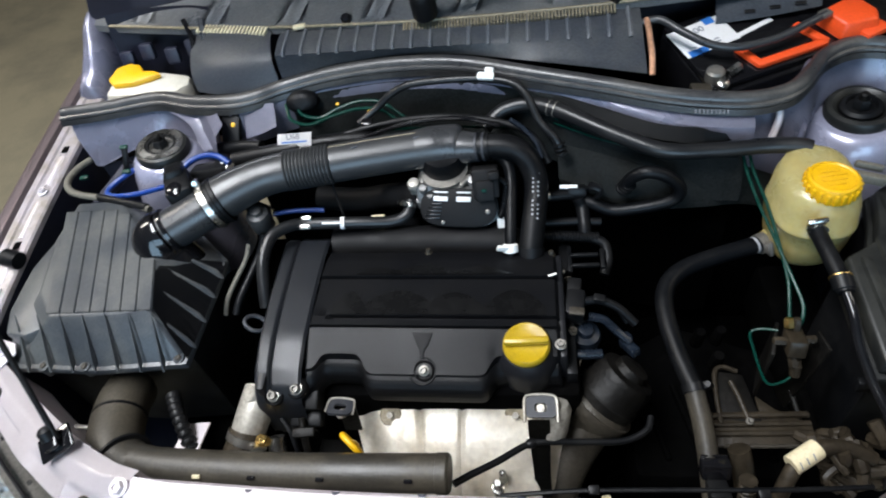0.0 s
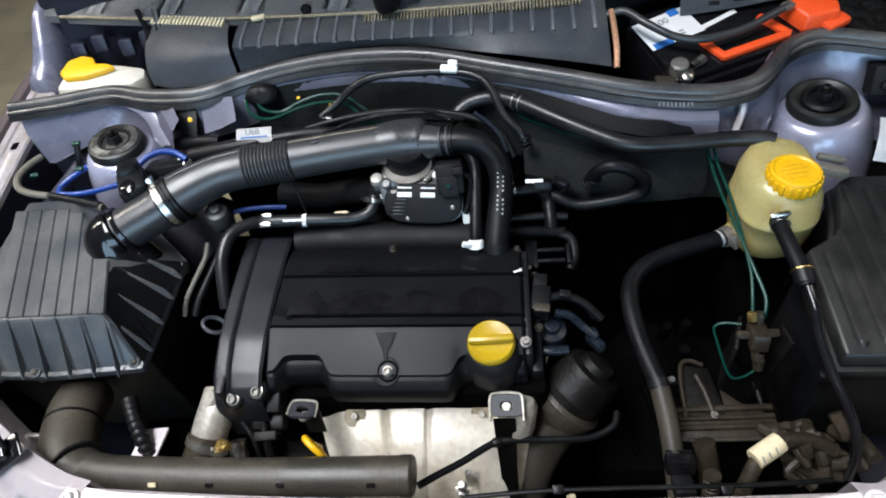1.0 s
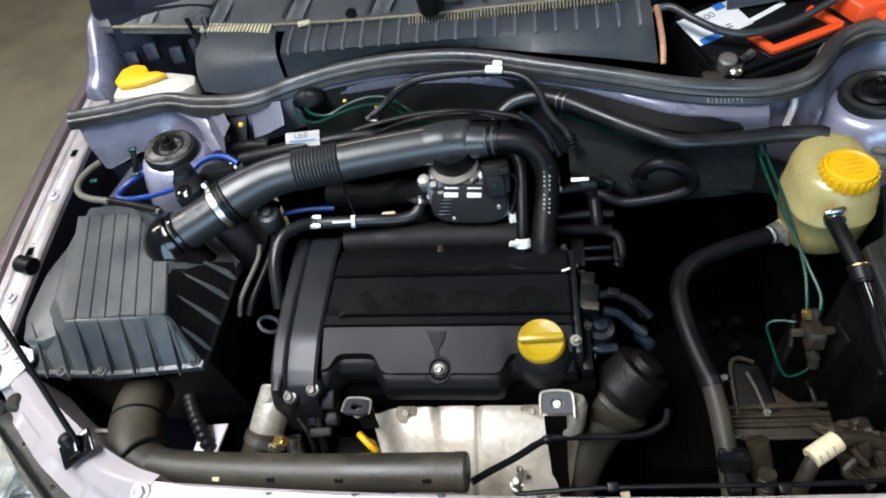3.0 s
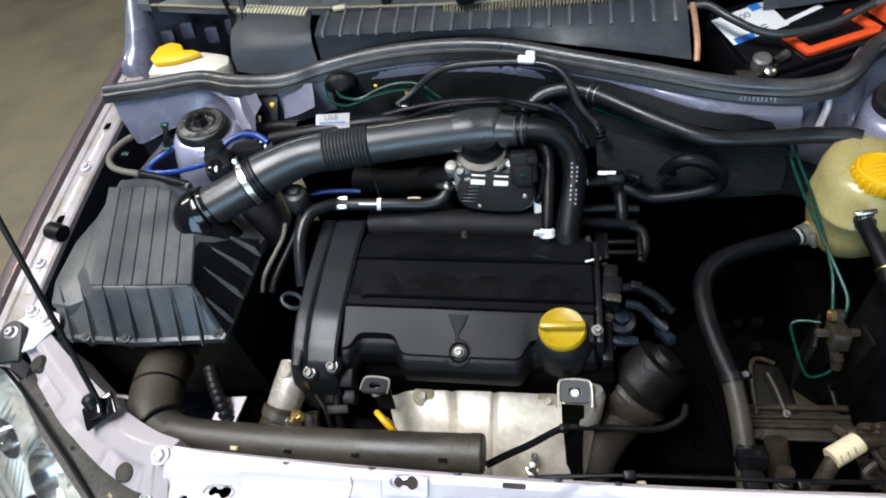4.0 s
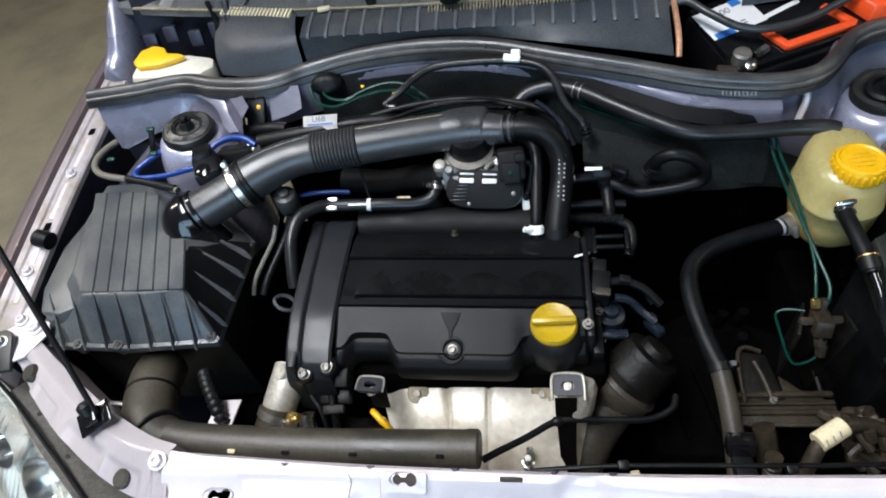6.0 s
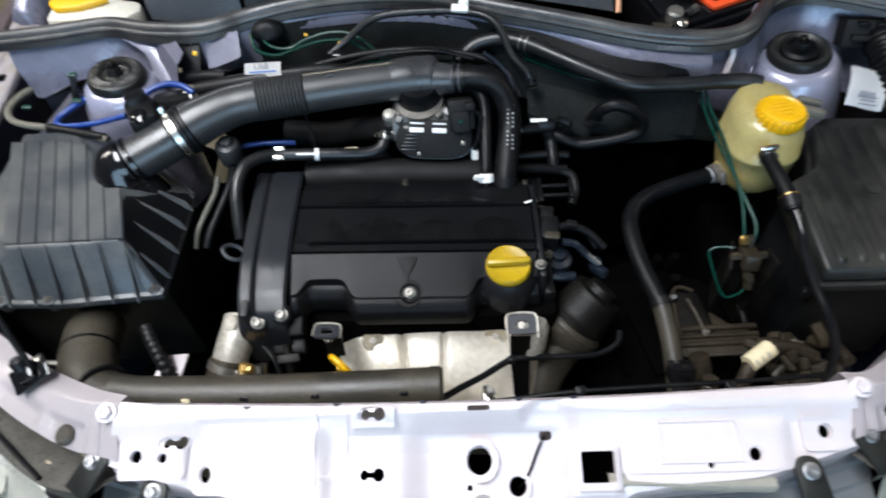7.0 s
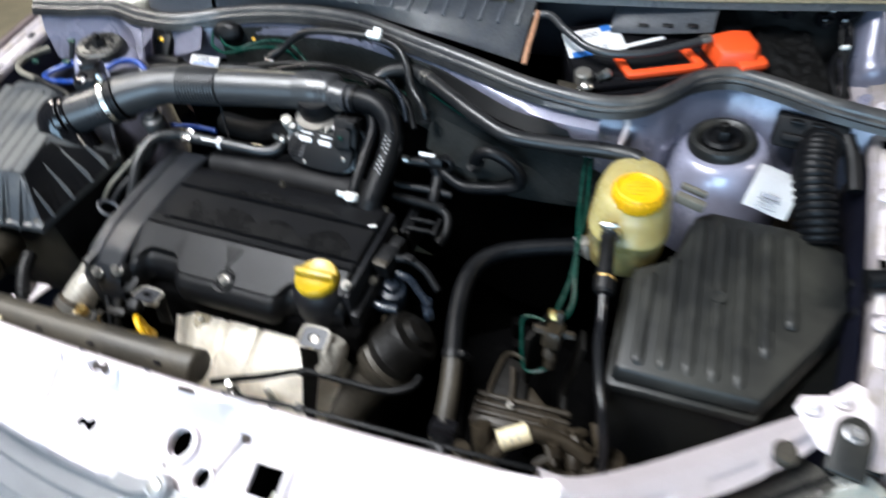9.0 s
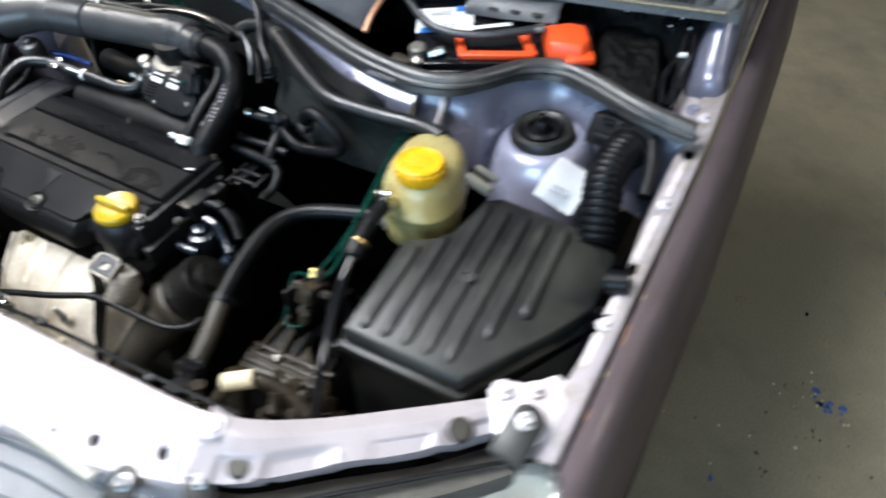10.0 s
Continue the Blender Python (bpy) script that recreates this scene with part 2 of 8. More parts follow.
def curve_points(pts, steps=6):
    """A smooth line through the points (Catmull-Rom)."""
    p = [Vector(q) for q in pts]
    p = [2 * p[0] - p[1]] + p + [2 * p[-1] - p[-2]]
    out = []
    for i in range(1, len(p) - 2):
        for k in range(steps):
            t = k / steps
            a, b, c, d = p[i - 1:i + 3]
            out.append(0.5 * (2 * b + (c - a) * t + (2 * a - 5 * b + 4 * c - d) * t * t + (3 * b - a - 3 * c + d) * t ** 3))
    return out + [p[-2]]


def tube(pts, r, segs=12, steps=6, smooth=True, bm=None, close=True, radii=None):
    """A round hose along a line; r is one radius, radii maps 0..1 along it to a radius."""
    bm = bm or bmesh.new()
    line = curve_points(pts, steps) if smooth else [Vector(q) for q in pts]
    rings, side = [], None
    for i, q in enumerate(line):
        way = (line[min(i + 1, len(line) - 1)] - line[max(i - 1, 0)]).normalized()
        if side is None:
            side = way.orthogonal().normalized()
        side = (side - way * side.dot(way)).normalized()
        up = way.cross(side)
        rad = radii(i / (len(line) - 1)) if radii else r
        rings.append([bm.verts.new(q + rad * (math.cos(a) * side + math.sin(a) * up))
                      for a in (2 * math.pi * k / segs for k in range(segs))])
    for a, b in zip(rings, rings[1:]):
        for k in range(segs):
            bm.faces.new((a[k], a[(k + 1) % segs], b[(k + 1) % segs], b[k]))
    if close:
        bm.faces.new(rings[0])
        bm.faces.new(rings[-1])
    return bm


def corrugated(pts, r, depth, pitch, segs=16):
    """A ribbed bellows hose."""
    line = curve_points(pts, 40)
    bm, out, run, last = bmesh.new(), [], 0.0, line[0]
    length = sum((b - a).length for a, b in zip(line, line[1:]))
    n = max(4, int(length / pitch) * 4)
    dist = [0.0]
    for a, b in zip(line, line[1:]):
        dist.append(dist[-1] + (b - a).length)
    for i in range(n + 1):
        s = length * i / n
        k = min(len(dist) - 2, max(0, int(np.searchsorted(dist, s)) - 1))
        f = (s - dist[k]) / max(1e-9, dist[k + 1] - dist[k])
        out.append(line[k].lerp(line[k + 1], min(1, f)))
    wave = (0.0, 0.05, 0.3, 1.0)
    return tube(out, r, segs, smooth=False, bm=bm, radii=lambda t: r - depth * wave[int(round(t * n)) % 4])


def lathe(profile, at=(0, 0, 0), axis=(0, 0, 1), segs=24, bm=None, squash=1.0):
    """Turns a profile of (radius, height) round an axis."""
    bm = bm or bmesh.new()
    turn = Vector(axis).to_track_quat("Z", "Y").to_matrix()
    rings = []
    for r, h in profile:
        rings.append([bm.verts.new(Vector(at) + turn @ Vector((r * math.cos(a), squash * r * math.sin(a), h)))
                      for a in (2 * math.pi * k / segs for k in range(segs))])
    for a, b in zip(rings, rings[1:]):
        for k in range(segs):
            bm.faces.new((a[k], a[(k + 1) % segs], b[(k + 1) % segs], b[k]))
    bm.faces.new(rings[0])
    bm.faces.new(rings[-1])
    return bm


def box(at, size, turn=(0, 0, 0), bevel=0.002, bm=None, taper=1.0):
    """A bevelled block; taper narrows its top."""
    own = bmesh.new()
    bmesh.ops.create_cube(own, size=1.0)
    for v in own.verts:
        f = taper if v.co.z > 0 else 1.0
        v.co = Vector((v.co.x * size[0] * f, v.co.y * size[1] * f, v.co.z * size[2]))
    if bevel:
        bmesh.ops.bevel(own, geom=own.edges[:], offset=min(bevel, min(size) * 0.45), segments=2, affect="EDGES", profile=0.5)
    own.transform(pose(*at, *turn))
    return join(bm, own) if bm else own


def join(bm, other):
    me = bpy.data.meshes.new("join")
    other.to_mesh(me)
    other.free()
    bm.from_mesh(me)
    bpy.data.meshes.remove(me)
    return bm


def sheet(f, nu, nv, thick=0.0):
    """A surface f(u, v) with u and v from 0 to 1, given a thickness."""
    bm = bmesh.new()
    g = [[bm.verts.new(f(i / nu, j / nv)) for j in range(nv + 1)] for i in range(nu + 1)]
    for i in range(nu):
        for j in range(nv):
            bm.faces.new((g[i][j], g[i + 1][j], g[i + 1][j + 1], g[i][j + 1]))
    if thick:
        bmesh.ops.solidify(bm, geom=bm.faces[:], thickness=thick)
    return bm


def along(pts, u):
    """The point at u (0 to 1, by point count) of a line of tuples."""
    k = min(len(pts) - 2, int(u * (len(pts) - 1)))
    f = u * (len(pts) - 1) - k
    return tuple(a + (b - a) * f for a, b in zip(pts[k], pts[k + 1]))


def loft(lines, thick=0.0, steps=5, smooth=True):
    """A skin over lines with equal numbers of points."""
    rows = [curve_points(l, steps) if smooth else [Vector(p) for p in l] for l in lines]
    bm = bmesh.new()
    g = [[bm.verts.new(p) for p in row] for row in rows]
    for a, b in zip(g, g[1:]):
        for k in range(len(a) - 1):
            bm.faces.new((a[k], a[k + 1], b[k + 1], b[k]))
    if thick:
        bmesh.ops.solidify(bm, geom=bm.faces[:], thickness=thick)
    return bm


def prism(outline, z0, z1, bevel=0.0, top=None, f=None):
    """An upright block over an outline; top gives another outline for its upper end; f bends every point."""
    bm = bmesh.new()
    lo = [bm.verts.new((x, y, z0)) for x, y in outline]
    hi = [bm.verts.new((x, y, z1)) for x, y in (top or outline)]
    n = len(outline)
    bm.faces.new(lo)
    bm.faces.new(hi)
    for k in range(n):
        bm.faces.new((lo[k], lo[(k + 1) % n], hi[(k + 1) % n], hi[k]))
    if bevel:
        bmesh.ops.recalc_face_normals(bm, faces=bm.faces)
        bmesh.ops.bevel(bm, geom=bm.edges[:], offset=bevel, segments=2, affect="EDGES", profile=0.5)
    if f:
        for v in bm.verts:
            v.co = f(v.co)
    return bm


def plate(outline, holes, thick, f, grid=0.0):
    """A flat plate with holes, laid into place by f((x, y, h)); grid cuts it finely enough to be bent."""
    cu = bpy.data.curves.new("plate", "CURVE")
    cu.dimensions, cu.fill_mode, cu.extrude = "2D", "BOTH", thick * 100 / 2
    for ring in [outline] + list(holes):
        s = cu.splines.new("POLY")
        s.points.add(len(ring) - 1)
        s.use_cyclic_u = True
        for p, (x, y) in zip(s.points, ring):
            p.co = (x * 100, y * 100, 0, 1)
    ob = bpy.data.objects.new("plate", cu)
    me = bpy.data.meshes.new_from_object(ob)
    bm = bmesh.new()
    bm.from_mesh(me)
    bmesh.ops.remove_doubles(bm, verts=bm.verts, dist=1e-5)
    bpy.data.objects.remove(ob)
    bpy.data.curves.remove(cu)
    bpy.data.meshes.remove(me)
    if grid:
        for axis in (0, 1):
            lo, hi = min(v.co[axis] for v in bm.verts), max(v.co[axis] for v in bm.verts)
            for k in range(1, int((hi - lo) / (grid * 100))):
                at = [0, 0, 0]
                at[axis] = lo + k * grid * 100
                bmesh.ops.bisect_plane(bm, geom=bm.verts[:] + bm.edges[:] + bm.faces[:], plane_co=at, plane_no=[float(axis == 0), float(axis == 1), 0])
    for v in bm.verts:
        v.co = f(v.co / 100)
    return bm


def circle(x, y, r, n=20, ry=None):
    return [(x + r * math.cos(2 * math.pi * k / n), y + (ry or r) * math.sin(2 * math.pi * k / n)) for k in range(n)]


def rounded(x0, y0, x1, y1, r, n=4):
    out = []
    for cx, cy, a0 in ((x1 - r, y1 - r, 0), (x0 + r, y1 - r, 90), (x0 + r, y0 + r, 180), (x1 - r, y0 + r, 270)):
        for k in range(n + 1):
            a = radians(a0 + 90 * k / n)
            out.append((cx + r * math.cos(a), cy + r * math.sin(a)))
    return out


def lettering(name, body, size, m, mat, parent):
    cu = bpy.data.curves.new(name, "FONT")
    cu.body, cu.size, cu.align_x, cu.align_y, cu.extrude = body, size, "CENTER", "CENTER", 0.0002
    ob = bpy.data.objects.new(name, cu)
    me = bpy.data.meshes.new_from_object(ob)
    bm = bmesh.new()
    bm.from_mesh(me)
    bm.transform(m)
    bpy.data.objects.remove(ob)
    bpy.data.meshes.remove(me)
    return part(name, bm, mat, parent)


def facing(at, normal, across):
    """A pose whose z is the normal and whose x lies along across."""
    z = Vector(normal).normalized()
    x = Vector(across)
    x = (x - z * x.dot(z)).normalized()
    m = Matrix((x, z.cross(x), z)).transposed().to_4x4()
    return Matrix.Translation(at) @ m


def bolt(parent, at, axis, r=0.009, mat=None, washer=True):
    """A hexagon bolt head on a washer, with a recessed top."""
    bm = bmesh.new()
    if washer:
        lathe([(r * 1.35, -0.001), (r * 1.35, 0.0015), (r * 1.25, 0.002), (r * 0.9, 0.002)], at, axis, 18, bm)
    lathe([(r * 0.95, 0.001), (r * 0.95, 0.006), (r * 0.85, 0.0075), (r * 0.5, 0.0075), (r * 0.4, 0.005)], at, axis, 6, bm)
    return part("bolt", bm, mat or STEEL, parent)


def clamp(parent, at, axis, r, mat=None, width=0.010, screw=(0, -0.4, 1)):
    """A worm-drive hose clamp: band and screw housing."""
    c = part("hose_clamp", lathe([(r, -width / 2), (r + 0.0016, -width / 2), (r + 0.0016, width / 2), (r, width / 2)],
                                 at, axis, 24), mat or STEEL, parent, "bright steel hose clamp")
    a = Vector(axis).normalized()
    s = Vector(screw)
    s = (s - a * s.dot(a)).normalized()
    bm = box((0, 0, 0), (0.016, width * 0.9, 0.008), bevel=0.0015)
    bm = lathe([(0.0035, -0.011), (0.0042, -0.008), (0.0042, 0.008), (0.0035, 0.011)], (0, 0, 0.002), (1, 0, 0), 10, bm)
    bm.transform(facing(Vector(at) + s * (r + 0.004), s, a.cross(s)))
    part("clamp_screw", bm, mat or STEEL, parent)
    return c


# ---- the garage ----
def shell(name, at, size, mat, label, category, bevel=0.0):
    ob = part(name, box(at, size, bevel=bevel), mat)
    return tagged(ob, label, category, kind="structure")


shell("floor", (0, 1, -0.1), (14, 16, 0.2), CONCRETE, "stained grey-brown concrete workshop floor", "floor")
shell("wall_north", (0, 9.1, 2), (14, 0.2, 4.0), WALLPAINT, "plain painted workshop wall", "wall")
shell("wall_west", (-7.1, 1, 2), (0.2, 16, 4.0), WALLPAINT, "plain painted workshop wall", "wall")
shell("wall_east", (7.1, 1, 2), (0.2, 16, 4.0), WALLPAINT, "plain painted workshop wall", "wall")
south = thing("wall_south", (0, -7.1, 0), "plain workshop wall with an open vehicle door", "wall", kind="structure")
part("wall_panel", box((-4.6, -7.1, 2), (4.8, 0.2, 4.0), bevel=0), WALLPAINT, south)
part("wall_panel", box((4.9, -7.1, 2), (4.2, 0.2, 4.0), bevel=0), WALLPAINT, south)
part("lintel", box((0.3, -7.1, 3.75), (5.0, 0.2, 0.5), bevel=0), WALLPAINT, south)
shell("ceiling", (0, 1, 4.1), (14, 16, 0.2), WALLPAINT, "plain workshop ceiling", "ceiling")

floor_ob = bpy.data.objects["floor"]
rnd = random.Random(11)
for k in range(26):
    x, y = rnd.choice((-1, 1)) * rnd.uniform(1.0, 1.7), rnd.uniform(0.5, 1.9)
    r = rnd.uniform(0.006, 0.022)
    ring = [(x + r * rnd.uniform(0.5, 1.1) * math.cos(a), y + r * rnd.uniform(0.5, 1.2) * math.sin(a)) for a in (2 * math.pi * j / 9 for j in range(9))]
    part("paint_fleck" if k % 3 == 0 else "grit_patch", prism(ring, 0.0005, 0.0022), BLUEFLECK if k % 6 == 0 else (TAN if k % 2 else DARK), floor_ob)

for k in range(60):
    x, y = rnd.choice((-1, 1, 1)) * rnd.uniform(0.98, 1.75), rnd.uniform(-0.2, 1.3)
    r = rnd.uniform(0.0025, 0.009) * (1.6 if k % 9 == 0 else 1)
    ring = [(x + r * rnd.uniform(0.4, 1.3) * math.cos(a), y + r * rnd.uniform(0.4, 1.3) * math.sin(a)) for a in (2 * math.pi * j / 7 for j in range(7))]
    part("paint_fleck", prism(ring, 0.0005, 0.0018), BLUEFLECK if k % 10 == 0 else (CREAM if k % 7 == 0 else TAN), floor_ob)

def fleck(x, y, r, mat):
    """A worn scrap of paint or grit on the floor."""
    ring = [(x + r * rnd.uniform(0.4, 1.3) * math.cos(a), y + r * rnd.uniform(0.3, 0.9) * math.sin(a)) for a in (2 * math.pi * j / 9 for j in range(9))]
    part("paint_fleck", prism(ring, 0.0005, 0.0018), mat, floor_ob)


for k in range(14):
    fleck(1.247 + rnd.gauss(0, 0.022), 1.212 + rnd.gauss(0, 0.016), rnd.uniform(0.004, 0.014), BLUEFLECK)
for k in range(42):
    fleck(1.20 + rnd.gauss(0, 0.06), 1.215 + rnd.gauss(0, 0.045), rnd.uniform(0.0015, 0.0040), TAN if k % 4 else CREAM)
for k in range(70):
    fleck(1.22 + rnd.gauss(0, 0.12), 0.98 + rnd.gauss(0, 0.14), rnd.uniform(0.0015, 0.0050), CREAM if k % 9 == 0 else (TAN if k % 2 else GRIME))

# ---- the car's body ----
car = thing("car", (0, 0.9, 0), "pale lilac-silver car with its engine bay open", "car")


def ease(a, b, x):
    t = min(1, max(0, (x - a) / (b - a)))
    return t * t * (3 - 2 * t)


def relief(x, y):
    """Depth of the pressed hollow in the middle of the cross panel, and the shallow swells beside it."""
    hollow = ease(-0.092, -0.052, x) * (1 - ease(0.086, 0.097, x)) * (1 - ease(0.206, 0.228, y))
    lobe = ease(0.030, 0.018, math.hypot((x - 0.075) * 0.8, y - 0.212))
    low = ease(0.150, 0.140, y - 0.1 * x * x) * (1 - ease(-0.10, -0.08, x) * (1 - ease(0.08, 0.10, x)))
    bead = ease(0.010, 0.0, abs(y - 0.232)) * (1 - ease(0.33, 0.35, abs(x)))
    def raised(x0, x1, y0, y1, left, right, front, back):
        return ease(x0, x0 + left, x) * (1 - ease(x1 - right, x1, x)) * ease(y0, y0 + front, y) * (1 - ease(y1 - back, y1, y))
    up = 0.009 * raised(-0.305, -0.160, 0.12, 0.224, 0.012, 0.016, 0.02, 0.010)
    up += 0.006 * raised(-0.400, -0.318, 0.165, 0.214, 0.008, 0.010, 0.010, 0.008)
    up += 0.005 * raised(-0.144, -0.084, 0.2105, 0.2345, 0.008, 0.010, 0.008, 0.001)
    up += 0.005 * raised(0.150, 0.334, 0.150, 0.218, 0.006, 0.012, 0.01, 0.008)
    up += 0.005 * raised(0.092, 0.153, 0.144, 0.199, 0.008, 0.009, 0.008, 0.008)
    return -0.018 * max(hollow, 0.7 * lobe) - 0.004 * low + 0.002 * bead + up


def panel_z(y):
    """Height of the cross panel: a rear ledge, a step, then a gentle fall to the front."""
    for y0, z0, y1, z1 in ((0.228, 0.829, 0.30, 0.833), (0.212, 0.806, 0.228, 0.829), (0.195, 0.795, 0.212, 0.806), (0.05, 0.742, 0.195, 0.795)):
        if y >= y0:
            return z0 + (z1 - z0) * (y - y0) / (y1 - y0)
    return 0.742


def slam(p):
    """Lays a point (x, y, h) of the flat pattern onto the pressed top of the front cross panel."""
    x, y, h = p
    flat = 0.829 - 0.42 * (0.235 - y) if y < 0.235 else 0.829 + 0.10 * (y - 0.235)
    k = 0.0
    for _ in range(4):
        k = (flat - panel_z(y + (y + 0.052) * k)) / (1.459 - flat)
    x, y = x + (x + 0.0116) * k, y + (y + 0.052) * k
    h += relief(x, y)
    return Vector((x, y - 0.30 * h, panel_z(y) + 0.954 * h))


def front_y(x):
    """The front edge of the cross panel, bowed round the car's nose and nipped in at its tabs."""
    nips = 0.007 * math.exp(-((x + 0.006) / 0.016) ** 2) + 0.010 * math.exp(-((x - 0.080) / 0.013) ** 2)
    return 0.128 + 0.36 * x * x + nips + 0.010 * ease(0.142, 0.158, x) * (1 - ease(0.20, 0.30, x))


# front cross panel with its punched holes
edge = [(-0.405 + 0.81 * k / 90, front_y(-0.405 + 0.81 * k / 90)) for k in range(91)]
rear = [(0.405, 0.249), (0.36, 0.243), (0.16, 0.2375), (0.02, 0.2365), (-0.18, 0.2390), (-0.36, 0.246), (-0.405, 0.252)]


def keyhole(x, y, r0=0.0050, r1=0.0066, d=0.0075):
    """A slot with a small and a large round end."""
    a = [(x - d + r0 * math.cos(t), y + r0 * math.sin(t)) for t in (radians(30 + 30 * k) for k in range(11))]
    return a + [(x + d + r1 * math.cos(t), y + r1 * math.sin(t)) for t in (radians(-155 + 31 * k) for k in range(11))]


holes = [circle(0.0, 0.181, 0.0135), circle(0.040, 0.156, 0.0095), rounded(0.105, 0.157, 0.140, 0.186, 0.002, 2),
         rounded(-0.012, 0.2285, 0.013, 0.2335, 0.0024), circle(-0.370, 0.194, 0.0058), circle(-0.294, 0.175, 0.0075),
         circle(-0.341, 0.192, 0.0045), circle(0.287, 0.179, 0.0062), circle(0.363, 0.198, 0.0060),
         rounded(0.066, 0.199, 0.080, 0.208, 0.004), circle(-0.012, 0.156, 0.003), circle(0.240, 0.170, 0.0028)]
for kx, ky in ((-0.1145, 0.2275), (-0.1165, 0.1705), (-0.331, 0.2065)):
    holes.append(keyhole(kx, ky))
cross = part("radiator_support", plate(edge + rear, holes, 0.0016, slam, 0.0045), PAINT, car, "bare lilac-silver front cross panel")
# raised fields pressed into it
def field(ring, cut=(), h=0.0035):
    bm = plate(ring, cut, h, lambda p: slam((p.x, p.y, p.z + h / 2 + 0.0008)), 0.006)
    return part("pressed_field", bm, PAINT, cross)


field(rounded(-0.310, 0.156, -0.175, 0.234, 0.010), [circle(-0.294, 0.175, 0.009)], 0.003)
field(rounded(-0.392, 0.172, -0.316, 0.214, 0.006), [circle(-0.370, 0.194, 0.0066), circle(-0.331, 0.2065, 0.018, 24, 0.008), circle(-0.341, 0.192, 0.005)], 0.003)
field(rounded(-0.137, 0.2145, -0.090, 0.235, 0.004), [circle(-0.1145, 0.2275, 0.016, 24, 0.0075)], 0.0035)
field(rounded(0.150, 0.164, 0.328, 0.222, 0.008), [circle(0.287, 0.179, 0.008), circle(0.24, 0.170, 0.004)], 0.0025)
field(rounded(0.188, 0.1725, 0.272, 0.213, 0.002), [rounded(0.190, 0.1745, 0.270, 0.211, 0.002)], 0.005)
field(rounded(0.339, 0.180, 0.380, 0.214, 0.006), [circle(0.363, 0.198, 0.0075)], 0.005)
field(rounded(0.098, 0.150, 0.147, 0.193, 0.004), [rounded(0.105, 0.157, 0.140, 0.186, 0.002, 2)], 0.006)
field(rounded(-0.172, 0.165, -0.142, 0.232, 0.006), (), 0.002)
field(circle(0, 0.181, 0.0205, 28), [circle(0, 0.181, 0.0150, 24)], 0.009)
field(circle(0.040, 0.156, 0.0140, 24), [circle(0.040, 0.156, 0.0105, 20)], 0.006)
part("front_lip", loft([[(x, (0.157 - 0.035 * (x - 0.138)) * (1 - w) + (0.1695 - 0.040 * (x - 0.138)) * w, panel_z(0.158) + h - 0.03 * (x - 0.138)) for x in (0.136, 0.19, 0.25, 0.312)]
                        for w, h in ((-0.15, -0.004), (0.0, 0.006), (0.1, 0.0075), (0.9, 0.0085), (1.0, 0.007), (1.15, 0.0))], 0.0012), TANK_PALE, cross, "dusty cream front lip")
# rear flange of the cross panel, with small notches, and the wall below it
part("rear_flange", loft([[(x, 0.2370 + 0.06 * x * x - 0.004 * x + d, z) for x in (-0.40, -0.2, 0, 0.2, 0.40)]
                          for d, z in ((0, 0.829), (0.004, 0.826), (0.005, 0.815), (0.002, 0.70))], 0.0016), PAINT, cross)
for x in (-0.255, -0.155, 0.045, 0.105, -0.06):
    part("notch", prism([(x - 0.005, 0.2405), (x + 0.005, 0.2405), (x, 0.2340)], 0.8290, 0.8312, 0.0005), NAVY, cross, "dark stamped notch")
part("front_skirt", loft([[slam((x, front_y(x) + 0.001, -0.001)) + Vector((0, d, z)) for x in (-0.40 + 0.01 * k for k in range(81))]
                          for d, z in ((0, 0), (-0.003, -0.004), (-0.004, -0.012), (0.002, -0.075))], 0.0015), PAINT, cross)
part("latch_cable", tube([slam(p) for p in ((0.071, 0.203, 0.004), (0.062, 0.188, 0.006), (0.052, 0.168, 0.004), (0.041, 0.154, -0.004))], 0.0016, 6), DARK, cross)
# nose behind the cross panel: grey trim under it, and a dark drop to the radiator
part("nose_trim", loft([[(x, front_y(x) + d, z - 0.10 * abs(x)) for x in (-0.46 + 0.0115 * k for k in range(81))]
                        for d, z in ((0.016, 0.768), (0.000, 0.766), (-0.004, 0.756), (-0.020, 0.753), (-0.024, 0.746), (-0.046, 0.741), (-0.050, 0.735), (-0.085, 0.718), (-0.115, 0.67), (-0.125, 0.58), (-0.12, 0.40))],
                       0.002), TRIM_GREY, car, "grey plastic trim in front of the cross panel")
part("trim_slot", box((0.115, 0.1235, 0.7440), (0.067, 0.0028, 0.002), (0, 6, -2), 0.0008), BLACK, car, "thin dark slot in the trim")


def bracket_foot(x, y, z, turn):
    tab = [(0.015 * math.cos(a), 0.006 + 0.015 * math.sin(a)) for a in (math.pi * k / 8 for k in range(9))] + [(-0.016, -0.034), (0.016, -0.034)]
    bm = prism(tab, -0.004, 0.003, 0.0015)
    bm.transform(pose(x, y - 0.004, z - 0.002, 22, 0, turn))
    b = part("rubber_bracket", bm, FUSEBOX, car, "dusty black bracket under a zinc bolt")
    bolt(b, (x, y, z + 0.002), (0, -0.38, 0.92), 0.0068, ALU)


for x, y, z, turn in ((0.348, 0.165, 0.788, 10), (0.419, 0.199, 0.797, 35), (-0.430, 0.196, 0.797, -35), (-0.357, 0.164, 0.787, -10)):
    bracket_foot(x, y, z, turn)

